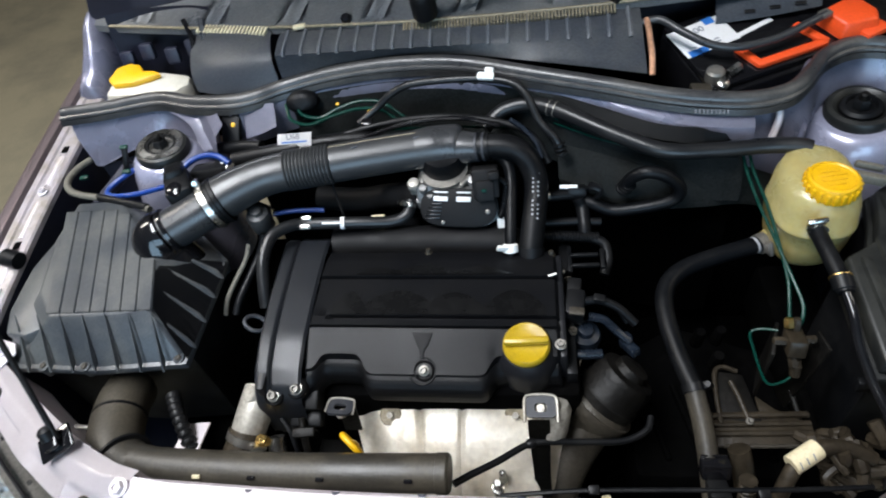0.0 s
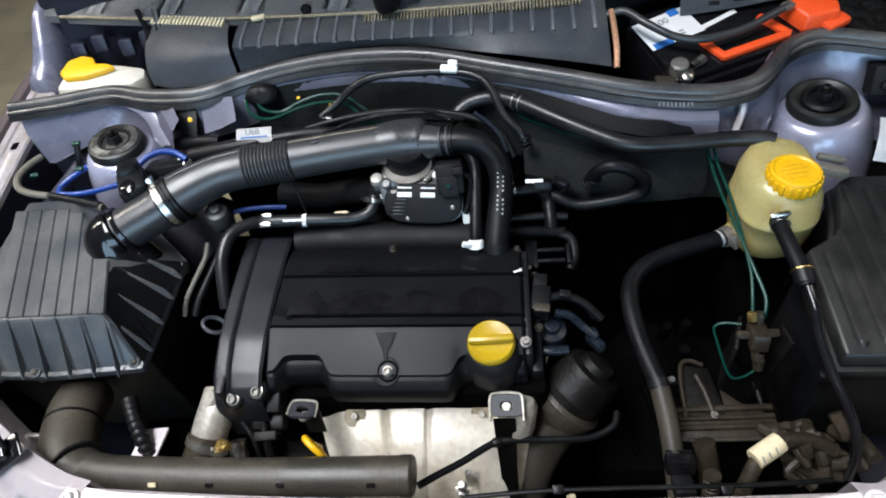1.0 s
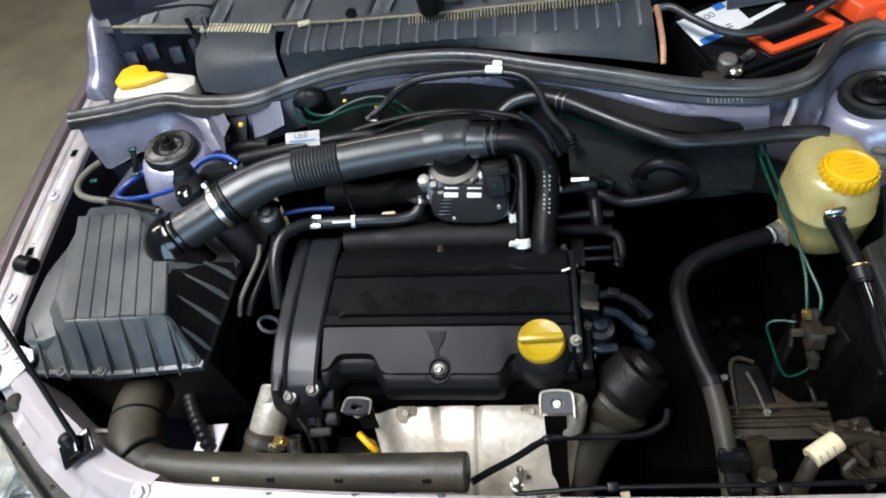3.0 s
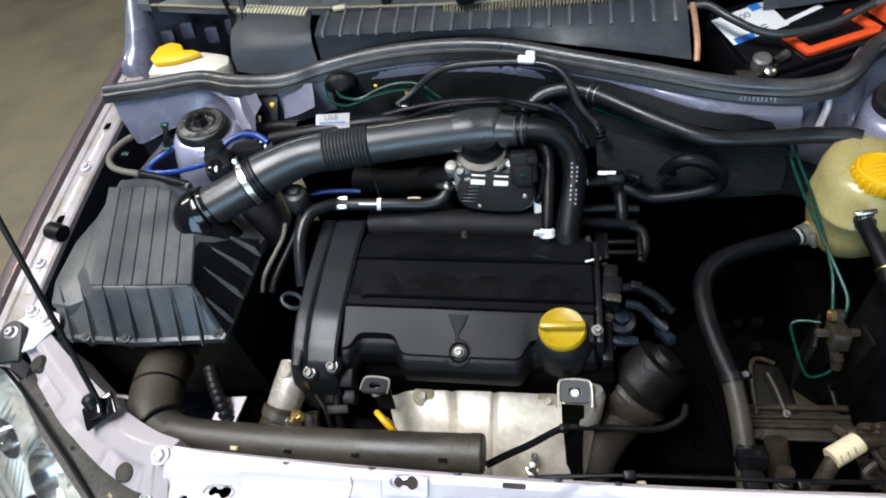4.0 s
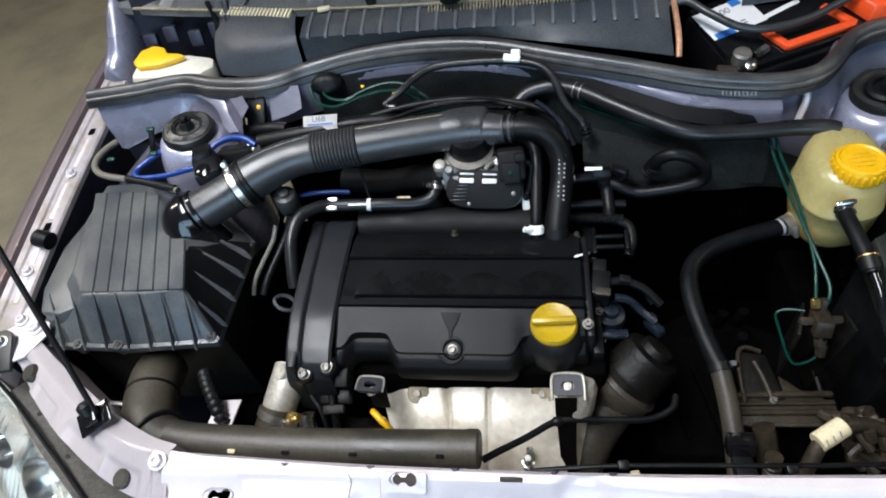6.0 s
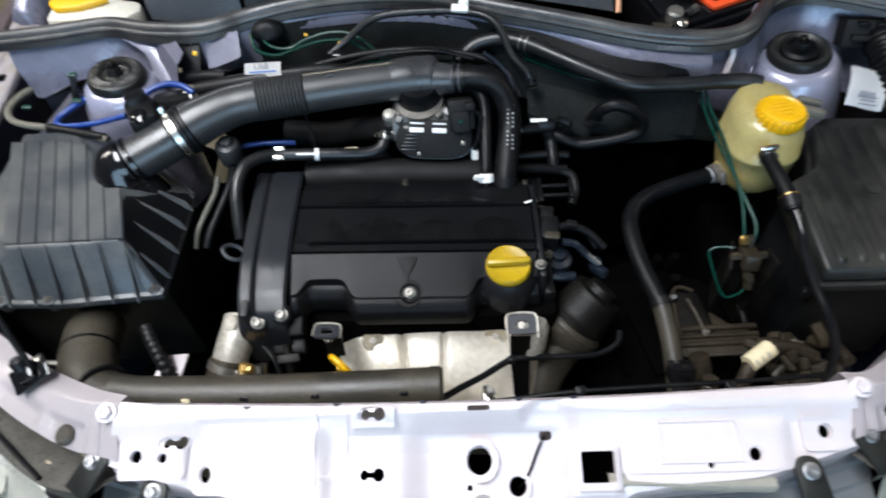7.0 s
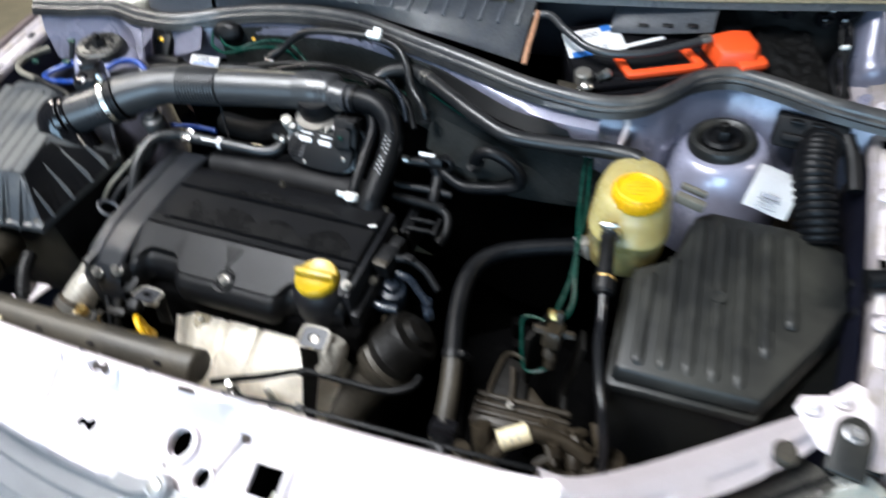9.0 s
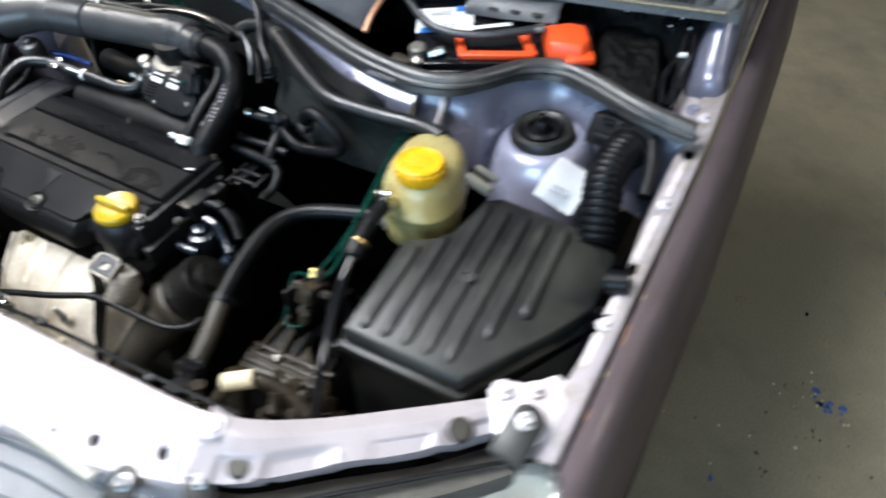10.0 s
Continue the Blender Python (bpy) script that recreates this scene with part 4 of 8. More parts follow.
part("glass", loft([[(x, y + 0.16 * (x - 0.08) ** 2, z) for x in (-0.70, -0.35, 0, 0.35, 0.70)] for y, z in ((1.036, 1.044), (1.30, 1.20), (1.62, 1.40))], 0.005), BLACK_GLOSS, screen, "dark windscreen glass")
wiper = thing("wiper_arm", (-0.1, 1.0, 1.03), "black wiper arm on the windscreen trim", "wiper")
part("arm", tube([(-0.09, 0.915, 1.040), (0.02, 0.935, 1.052), (0.2, 0.98, 1.07), (0.42, 1.06, 1.10)], 0.008, 8), BLACK, wiper)
part("spindle_cap", lathe([(0.020, -0.024), (0.020, 0.010), (0.016, 0.018), (0.004, 0.020)], (-0.092, 0.914, 1.036), (0, -0.3, 1), 20), BLACK, wiper)
part("trim_stud", lathe([(0.009, -0.004), (0.009, 0.006), (0.006, 0.009), (0.003, 0.009)], (-0.228, 0.944, 1.004), (0, -0.3, 1), 14), BLACK_GLOSS, screen)
part("trim_stud", lathe([(0.009, -0.004), (0.009, 0.006), (0.006, 0.009), (0.003, 0.009)], (0.20, 0.927, 1.005), (0, -0.3, 1), 14), BLACK_GLOSS, screen)

# ---- headlamps ----
for s in (-1, 1):
    lamp = thing("headlamp", (s * 0.62, 0.25, 0.62), "clear-lensed headlamp unit in the wing's front corner", "headlamp", "pair of headlamps")
    rim = [(0.452, 0.180), (0.491, 0.211), (0.53, 0.242), (0.569, 0.272), (0.617, 0.310), (0.67, 0.350), (0.705, 0.371), (0.722, 0.370), (0.736, 0.354), (0.743, 0.315), (0.747, 0.260)]
    if s < 0:
        rim = [(x + 0.045 + 0.02 * (x - 0.45) / 0.25 + 0.012 * ease(0.705, 0.745, x), y) for x, y in rim]
    rows = []
    for k, (dy, dz, f) in enumerate(((0, 0.772, 1.0), (-0.012, 0.779, 1.0), (-0.045, 0.772, 1.0), (-0.09, 0.742, 1.0), (-0.125, 0.70, 0.99), (-0.15, 0.63, 0.98), (-0.15, 0.56, 0.97))):
        rows.append([(s * x * f, y + dy, dz + 0.01 * math.sin(3 * x)) for x, y in rim])
    part("lens", loft(rows, 0.003), GLASS, lamp, "clear polycarbonate lens").visible_shadow = False
    part("housing", loft([[(s * x * f, y + dy, dz) for x, y in rim] for dy, dz, f in ((0.008, 0.766, 1.0), (-0.004, 0.762, 1.0), (-0.010, 0.735, 1.0), (-0.05, 0.68, 0.985), (-0.12, 0.60, 0.97))], 0.003), LAMP_IN, lamp)
    for x, y, z, r in ((0.60, 0.240, 0.69, 0.056), (0.694, 0.292, 0.716, 0.032)):
        bowl = part("reflector", lathe([(r * 0.18, -0.046), (r * 0.6, -0.034), (r * 0.9, -0.016), (r, 0.0), (r + 0.002, 0.0), (r * 0.92, -0.02), (r * 0.6, -0.039), (r * 0.2, -0.050)], (side(s, x) - (0.015 if s < 0 else 0), y, z), (s * 0.25, -0.75, 0.55), 24), CHROME, lamp, "chrome reflector")
        part("bulb", lathe([(0.005, 0), (0.0065, 0.008), (0.005, 0.014), (0.002, 0.016)], Vector((side(s, x) - (0.015 if s < 0 else 0), y, z)) - 0.035 * Vector((s * 0.25, -0.75, 0.55)).normalized(), (s * 0.25, -0.75, 0.55), 12), AMBER if r < 0.05 else BRIGHT, bowl)
    part("seal_strip", tube([(s * x, y + 0.005, 0.7795) for x, y in rim], 0.0026, 8), BLACK, lamp)

# raised bonnet leaning forward over the rear of the bay, lined with black felt
def bonnet_skin(u, v, lift=0.0):
    x = (u - 0.5) * (1.34 - 0.22 * v * v)
    crown = 0.03 * (1 - (2 * u - 1) ** 2)
    return Vector((x, 1.00 - 0.30 * v + 0.02 * math.sin(3 * v) + 0.85 * (crown + lift), 1.12 + 0.78 * v + 0.45 * (crown + lift)))


# unseen; implied by the stay, added with its dark lining to shade the bay
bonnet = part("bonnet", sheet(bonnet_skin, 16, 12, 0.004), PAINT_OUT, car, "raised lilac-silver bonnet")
part("bonnet_lining", sheet(lambda u, v: bonnet_skin(0.06 + 0.88 * u, 0.06 + 0.86 * v, -0.014), 12, 10, 0.006), PAD, bonnet, "black felt bonnet lining")

# front wheels, which carry the car
for s in (-1, 1):
    wheel = part("wheel", lathe([(0.18, -0.08), (0.27, -0.085), (0.295, -0.06), (0.30, 0.0), (0.295, 0.06), (0.27, 0.085), (0.18, 0.08)], (s * 0.74, 0.78, 0.30), (1, 0, 0), 48), RUBBER, car, "black front tyre")
    part("rim", lathe([(0.18, -0.06), (0.18, 0.06), (0.16, 0.065), (0.06, 0.04), (0.03, 0.04)], (s * 0.74, 0.78, 0.30), (s, 0, 0), 32), ALU, wheel)


# ---- the engine ----
engine = thing("engine", (-0.1, 0.5, 0.40), "black-covered four-cylinder engine with a mustard oil cap", "engine")


def zc(x):
    return 0.812 - 0.045 * x


def cover_front(x):
    """The front edge of the cam cover: a shelf in the middle, drawn back in two arched notches."""
    def step(at, w=0.0032):
        return 1 / (1 + math.exp(max(-60, min(60, (at - x) / w))))
    return 0.412 - 0.024 * step(-0.163) * (1 - step(0.004)) - 0.020 * (1 - step(-0.224))


def cover_skin(u, v):
    x = -0.243 + 0.338 * u
    f = cover_front(x)
    slot = 0.0065 * ease(-0.220, -0.212, x)
    rows = ((f + 0.002, 0.742), (f + 0.001, 0.748), (f + 0.0005, 0.757), (f + 0.002, 0.7660), (f + 0.004, 0.7700), (f + 0.009, 0.7755), (f + 0.0125, 0.7782), (f + 0.017, 0.7805), (f + 0.0185, 0.7835 - 0.4 * (0.4065 - f - 0.0185)), (0.4610, 0.8080), (0.4620, 0.8035),
            (0.4650, 0.8035), (0.4660, 0.8080), (0.4745, 0.8080), (0.4755, 0.8080 - slot), (0.4815, 0.8080 - slot), (0.4828, 0.8075), (0.5440, 0.8075), (0.5452, 0.8030), (0.5480, 0.8030), (0.5492, 0.8095), (0.580, 0.8065),
            (0.602, 0.799), (0.611, 0.788), (0.614, 0.765))
    y, z = along(rows, v)
    side = max(0, abs(u - 0.5) - 0.485) / 0.015
    return Vector((x, y, z + 0.003 - 0.045 * x - 0.010 * side * side))


cam_cover = part("cam_cover", sheet(cover_skin, 130, 96, 0.003), COVER, engine, "satin black cam cover with an oily stain", sharp=30)
part("cover_side", box((0.099, 0.512, 0.755), (0.010, 0.170, 0.085), (0, -2, 0), 0.004), COVER, cam_cover)
# oil-wetted band on the middle field
part("oil_film", sheet(lambda u, v: Vector((-0.213 + 0.290 * u, 0.4835 + (0.004 + max(0.034 * (1 - ((u - 0.08) / 0.085) ** 2), 0.036 * (1 - ((u - 0.32) / 0.20) ** 2), 0.033 * (1 - ((u - 0.58) / 0.16) ** 2), 0.037 * (1 - ((u - 0.86) / 0.16) ** 2), 0.012)) * v, 0.8118 - 0.045 * (-0.213 + 0.290 * u))), 90, 4), OILFILM, cam_cover, "oily damp patch")
part("oil_film", sheet(lambda u, v: Vector((-0.190 + 0.225 * u, 0.5515 + (0.003 + 0.018 * (math.sin(math.pi * u) ** 0.4) * (0.75 + 0.25 * math.sin(17 * u))) * v, 0.8140 - 0.003 * v - 0.045 * (-0.190 + 0.225 * u))), 60, 4), OILFILM, cam_cover, "oily damp patch")
# timing cover: outer strip, groove and main band
for x0, x1, dz in ((-0.3085, -0.2875, 0.003), (-0.2862, -0.2445, 0.005)):
    def timing(u, v, x0=x0, x1=x1, dz=dz):
        x = x0 + (x1 - x0) * u
        rows = ((0.372, 0.690), (0.371, 0.74), (0.376, 0.768), (0.388, 0.785), (0.410, 0.796), (0.45, 0.806), (0.52, 0.8115), (0.59, 0.8125), (0.625, 0.810), (0.638, 0.800), (0.642, 0.76))
        y, z = along(rows, v)
        w = min(0.0045, (x1 - x0) * 0.5)
        e = 1 - min(1, min(u, 1 - u) * (x1 - x0) / w)
        pinch = -(0.011 if x1 < -0.28 else 0.0105 - 0.0095 * u) * max(0, v - 0.3) / 0.7
        return Vector((x + pinch, y, z + dz - 0.045 * x - 0.010 - 0.0035 * e * e))
    part("timing_cover", sheet(timing, 12, 50, 0.003), TIMING, engine, "black timing cover beside the cam cover", sharp=30)
part("timing_wall", box((-0.305, 0.505, 0.735), (0.012, 0.250, 0.130), (0, 3, 2.5), 0.004), COVER, engine)
for at, q in (((-0.282, 0.381, 0.782), 0.9), ((-0.251, 0.389, 0.786), 0.9), ((-0.081, 0.4110, 0.792), 0.72)):
    sleeve = part("bolt_sleeve", lathe([(0.014, -0.03), (0.014, 0.000), (0.0125, 0.002), (0.0105, 0.0), (0.010, -0.004)], at, (0, -0.55, 1), 18), MOTOR, engine)
    part("cover_bolt", lathe([(q * r, h) for r, h in ((0.0098, -0.003), (0.0098, 0.002), (0.0066, 0.0025), (0.0066, 0.0075), (0.0055, 0.0085), (0.0042, 0.0085), (0.0036, 0.005))], at, (0, -0.55, 1), 12), STEEL, sleeve, "zinc cover bolt")
part("drain_slot", prism([(-0.098, 0.456), (-0.070, 0.455), (-0.076, 0.440), (-0.081, 0.434), (-0.081, 0.424), (-0.086, 0.424), (-0.087, 0.434), (-0.091, 0.441)], 0.8105, 0.8122, 0.0006,
                         f=lambda p: p + Vector((0, 0, 0.0038 - 0.44 * (0.4610 - p.y)))), MOTOR, cam_cover, "wet dark slot above the centre bolt")
pocket = part("bolt_pocket", lathe([(0.0190, -0.012), (0.0190, 0.0005), (0.0180, 0.0014), (0.0165, 0.0010), (0.0150, 0.0002), (0.006, 0.0002)], (-0.0835, 0.4115, 0.7905), (0, -0.50, 1), 30), MOTOR, cam_cover, "black recess round the centre bolt")
for x, y in ((-0.09, 0.590), (0.088, 0.585)):
    bolt(cam_cover, (x, y + 0.010, zc(x) - 0.010), (0, 0.3, 1), 0.0042, ALU_DIRTY)
# white chip painted in for the gleam on the cover's corner
part("gleam_chip", box((0.088, 0.548, 0.812), (0.012, 0.003, 0.001), (0, 0, 20), 0.0003), WHITE, cam_cover)

# oil filler cap
neck = part("filler_neck", lathe([(0.044, -0.075), (0.041, -0.022), (0.036, -0.010), (0.031, -0.004)], (0.051, 0.441, 0.803), (0, -0.12, 1), 32), COVER, cam_cover)
oil_cap = part("oil_cap", lathe([(0.0295, -0.004), (0.0305, 0.000), (0.0300, 0.005), (0.0275, 0.008), (0.0250, 0.0075), (0.0230, 0.0062), (0.010, 0.0062)], (0.051, 0.441, 0.803), (0, -0.12, 1), 40), YELLOW_CAP, engine, "mustard-yellow oil filler cap")
bm = box((0, 0, 0.0115), (0.058, 0.010, 0.012), bevel=0.004)
bm.transform(facing((0.051, 0.441, 0.803), (0, -0.12, 1), (1, 0.03, 0)))
part("grip_bar", bm, YELLOW_CAP, oil_cap)
bolt(engine, (0.094, 0.441, 0.803), (0, -0.2, 1), 0.0055, STEEL)

# exhaust heat shield and its bolts
def shield_skin(u, v):
    x = -0.228 + 0.355 * u
    rows = ((0.428, 0.706), (0.418, 0.704), (0.398, 0.698), (0.370, 0.686), (0.338, 0.666), (0.306, 0.636), (0.283, 0.59))
    y, z = along(rows, v)
    x = -0.05 + (x + 0.05) * (1 - (0.36 if x < -0.05 else 0.14) * v)
    bow = 0.012 * math.cos((u - 0.5) * math.pi)
    crease = 0.006 * (math.exp(-((u - 0.345) / 0.009) ** 2) + math.exp(-((u - 0.528) / 0.009) ** 2))
    dent = 0.008 * math.exp(-((u - 0.06) / 0.06) ** 2) + 0.006 * math.exp(-((u - 0.92) / 0.06) ** 2)
    back = 0.055 * max(0, (u - 0.80) / 0.20) ** 2 + 0.020 * max(0, (0.10 - u) / 0.10) ** 2
    return Vector((x, y - bow - crease * 0.4 + dent + back, z + bow * 0.6 - crease - dent))


shield = part("heat_shield", sheet(shield_skin, 80, 40, 0.0015), SHIELD, engine, "pale stained exhaust heat shield")
for x in (-0.141, 0.032):
    by, bz = 0.393, 0.7035
    part("shield_boss", lathe([(0.0165, -0.010), (0.0155, 0.0005), (0.0140, 0.0016), (0.009, 0.0012), (0.004, 0.0012)], (x, by, bz), (0, -0.6, 1), 20), TAN, shield, "stained boss round the bolt")
    bolt(shield, (x, by, bz + 0.0008), (0, -0.6, 1), 0.0052, LUG, washer=False)
# head coloured near-black for the shade under the cover
part("cylinder_head", box((-0.08, 0.505, 0.67), (0.40, 0.21, 0.15), (0, 0, 0), 0.012), DARK, engine, "cast cylinder head in shade-black")
part("engine_block", box((-0.08, 0.50, 0.50), (0.40, 0.26, 0.20), (0, 0, 0), 0.015), IRON, engine)
# lifting eyes
for x, y, z, w, lean in ((-0.192, 0.372, 0.768, 0.034, 22), (0.066, 0.382, 0.752, 0.040, 28)):
    m = facing((x, y, z), (0, -0.30, 1) if x > 0 else (0.10, 0.35, 1), (1, 0.0, 0))
    bm = plate(rounded(-w / 2, -0.014, w / 2, 0.014, 0.007), [rounded(-0.008, -0.007, 0.008, 0.004, 0.004)], 0.004, lambda p: m @ p)
    eye = part("lifting_eye", bm, EYE, engine, "zinc-plated lifting eye")
    if x > 0:
        rim = tube([m @ Vector(q) for q in ((-w / 2, -0.020, 0.003), (-w / 2, 0.008, 0.003), (-0.012, 0.014, 0.003), (0.012, 0.014, 0.003), (w / 2, 0.008, 0.003), (w / 2 + 0.001, -0.020, 0.003))], 0.0018, 8, 5)
        part("eye_rim", rim, LUG, eye, "bright worn rim")
        part("eye_pin", lathe([(0.0066, -0.02), (0.0066, -0.002), (0.005, 0.000), (0.002, 0.000)], m @ Vector((0, -0.002, 0)), (0, -0.4, 1), 14), LUG, eye, "pale pin end")
        part("eye_strap", loft([[(x - 0.017, 0.366, 0.748), (x - 0.016, 0.356, 0.715), (x - 0.012, 0.330, 0.67), (x - 0.010, 0.30, 0.62)], [(x + 0.011, 0.366, 0.748), (x + 0.011, 0.356, 0.715), (x + 0.010, 0.330, 0.67), (x + 0.012, 0.30, 0.62)]], 0.003, 5), IRON, eye, "black strap below the eye")
    else:
        part("eye_rim", tube([m @ Vector(q) for q in ((-w / 2, -0.012, 0.002), (-w / 2, 0.008, 0.002), (-0.010, 0.0135, 0.002), (0.010, 0.0135, 0.002), (w / 2, 0.008, 0.002), (w / 2 + 0.001, -0.010, -0.002))], 0.0015, 8, 5), LUG, eye, "bright worn rim")
        part("eye_pin", lathe([(0.0060, -0.02), (0.0060, 0.002), (0.004, 0.004), (0.002, 0.004)], (x + 0.001, y - 0.008, z - 0.004), (0.1, -0.5, 0.8), 14), LUG, eye, "pale pin end")
    part("eye_leg", box((x + 0.002, y + 0.006, z - 0.035), (w * 0.72, 0.004, 0.060), (-12, 0, 0), 0.001), IRON, eye)
part("cast_lug", lathe([(0.022, -0.045), (0.024, -0.03), (0.022, 0.0), (0.016, 0.008), (0.006, 0.010)], (0.084, 0.392, 0.734), (0.25, 0.55, 1), 20), LUG, engine, "stained cast lug")
part("eye_ring", tube([(-0.322 + 0.0125 * math.cos(a), 0.474 + 0.0115 * math.sin(a), 0.815 - 0.008 * math.cos(a)) for a in (2 * math.pi * k / 14 for k in range(15))], 0.0030, 8, 2), EYE, engine, "steel lifting ring")
# thermostat elbow with clamp and hose
elbow = part("water_elbow", tube([(-0.318, 0.408, 0.746), (-0.321, 0.390, 0.743), (-0.328, 0.368, 0.733), (-0.334, 0.352, 0.722)], 0.022, 18, 6, radii=lambda t: 0.026 - 0.003 * t), LUG, engine, "stained cast aluminium water elbow")
part("elbow_boss", lathe([(0.013, -0.012), (0.013, 0.004), (0.010, 0.008), (0.004, 0.008)], (-0.322, 0.392, 0.762), (-0.4, -0.3, 1), 16), LUG, elbow)
water = thing("radiator_hose", (-0.36, 0.30, 0.60), "brown-black radiator hose clamped to the water elbow", "hose")
part("hose", tube([(-0.332, 0.358, 0.726), (-0.336, 0.346, 0.718), (-0.352, 0.312, 0.692), (-0.37, 0.285, 0.65), (-0.38, 0.27, 0.58)], 0.0255, 16), RUSTY, water)
clamp(water, (-0.3345, 0.350, 0.7205), (-0.35, -0.75, -0.6), 0.0260, BRIGHT, 0.011, (0.9, -0.2, 0.5))
part("brass_screw", lathe([(0.008, 0), (0.008, 0.012), (0.006, 0.016), (0.003, 0.016)], (-0.309, 0.342, 0.732), (0.8, -0.3, 0.3), 8), BRASS, water, "brass screw")

# small metal pipes and a stalk between alternator and shield
sender = thing("coolant_pipe", (-0.285, 0.33, 0.60), "short bright coolant pipe with a dark hose", "pipe")
part("pipe", tube([(-0.290, 0.350, 0.725), (-0.287, 0.330, 0.708), (-0.284, 0.312, 0.690)], 0.012, 14), BRIGHT, sender)
part("hose", tube([(-0.286, 0.325, 0.700), (-0.282, 0.300, 0.670), (-0.28, 0.28, 0.60)], 0.014, 12), RUBBER, sender)
stalk = thing("wiring_stalk", (-0.25, 0.34, 0.60), "dark wiring stalk with a grey clip", "wiring")
part("stalk", tube([(-0.252, 0.368, 0.745), (-0.248, 0.345, 0.725), (-0.246, 0.325, 0.68), (-0.246, 0.31, 0.60)], 0.005, 10), IRON, stalk)
part("clip", box((-0.247, 0.350, 0.738), (0.030, 0.012, 0.008), (20, 0, 5), 0.002), IRON, stalk)
part("cable", tube([(-0.285, 0.372, 0.735), (-0.270, 0.355, 0.728), (-0.262, 0.335, 0.70), (-0.26, 0.32, 0.62)], 0.0035, 8), RUBBER, stalk)
part("coil_mount", box((-0.252, 0.392, 0.752), (0.050, 0.030, 0.030), (25, 0, 0), 0.004), BLACK, engine)
part("coil_mount", box((-0.250, 0.375, 0.728), (0.044, 0.022, 0.020), (25, 0, 0), 0.004), BLACK, engine)
dip = thing("dipstick", (-0.175, 0.33, 0.60), "yellow dipstick with a ring handle beside the heat shield", "dipstick")
dc, da, db = Vector((-0.171, 0.326, 0.758)), Vector((0.60, -0.45, -0.40)).normalized(), Vector((-0.28, 0.44, -0.85)).normalized()
part("handle", tube([dc + 0.0165 * math.cos(a) * da + 0.0135 * math.sin(a) * db for a in (2 * math.pi * k / 16 for k in range(17))], 0.0042, 10, 2), YELLOW, dip, "yellow ring handle")
part("handle_neck", tube([dc + 0.016 * db, dc + 0.024 * db + 0.004 * da, dc + 0.034 * db + 0.006 * da], 0.0055, 10), YELLOW, dip)
part("stick_tube", tube([(-0.172, 0.322, 0.732), (-0.170, 0.318, 0.69), (-0.17, 0.32, 0.60)], 0.004, 8), IRON, dip)

# intake plenum under the throttle body
part("intake_plenum", tube([(-0.245, 0.640, 0.788), (-0.20, 0.642, 0.788), (0.0, 0.640, 0.782), (0.045, 0.632, 0.775)], 0.026, 18), MOTOR, engine, "black plastic intake plenum")
part("intake_runner", tube([(-0.10, 0.69, 0.84), (-0.16, 0.72, 0.815), (-0.22, 0.73, 0.80), (-0.29, 0.74, 0.80)], 0.020, 14), MOTOR, engine)
for k in range(4):
    x = -0.215 + 0.075 * k
    part("intake_runner", tube([(x, 0.66, 0.775), (x, 0.70, 0.755), (x, 0.73, 0.70), (x, 0.72, 0.62)], 0.024, 12), BLACK, engine)
part("pipe_clip", box((-0.175, 0.672, 0.812), (0.022, 0.010, 0.016), (35, 0, 0), 0.002), CREAM, engine, "small cream clip")

# throttle body
throttle = thing("throttle_body", (-0.05, 0.68, 0.80), "aluminium throttle body with a black motor cover", "throttle body")
m = facing((-0.045, 0.664, 0.836), (0, -0.80, 0.60), (1, -0.06, -0.05))
def lobed(w, h, n=40):
    return [(w * (abs(math.cos(a)) ** 0.6) * math.copysign(1, math.cos(a)), h * (abs(math.sin(a)) ** 0.75) * math.copysign(1, math.sin(a))) for a in (2 * math.pi * k / n for k in range(n))]
bm = prism(lobed(0.057, 0.029), -0.022, 0.012, 0.003)
bm.transform(m)
motor = part("motor_cover", bm, MOTOR, throttle)
bm = prism(lobed(0.059, 0.031), -0.004, 0.002, 0.001)
bm.transform(m)
part("cover_rim", bm, BLACK_GLOSS, motor)
for k in range(7):
    part("cover_rib", box(m @ Vector((-0.040 + 0.002 * k, -0.016 + 0.0055 * k, 0.0125)), (0.026 - 0.002 * k, 0.0018, 0.002), (54, 0, 0), 0.0005), BLACK_GLOSS, motor)
for dx in (-0.026, 0.008):
    for dy in (0.0135, 0.0215):
        bm = box((dx, dy, 0.0135 if dy < 0.02 else 0.010), (0.0215, 0.0072, 0.003), (0 if dy < 0.02 else 25, 0, 0), 0.001)
        bm.transform(m)
        part("white_mark", bm, PAPER, motor, "small white sticker")
bm = lathe([(0.026, -0.060), (0.033, -0.050), (0.036, -0.030), (0.037, -0.012), (0.042, -0.010), (0.042, -0.003), (0.036, -0.001)], (-0.066, 0.708, 0.866), (0, -0.22, 1), 36)
bm = join(bm, box((-0.092, 0.682, 0.848), (0.034, 0.026, 0.040), (-20, 0, 12), 0.006))
bm = join(bm, box((-0.040, 0.680, 0.846), (0.060, 0.028, 0.030), (-20, 0, 0), 0.006))
body = part("valve_body", bm, CAST, throttle, "dull cast aluminium valve body")
part("inlet_ring", lathe([(0.0355, -0.003), (0.0395, -0.003), (0.0400, 0.0005), (0.0355, 0.0015)], (-0.066, 0.707, 0.868), (0, -0.22, 1), 36), BRIGHT, body, "bright machined rim")
clamp(throttle, (-0.066, 0.709, 0.874), (0, -0.22, 1), 0.0352, STEEL, 0.005, (0.8, -0.6, 0))
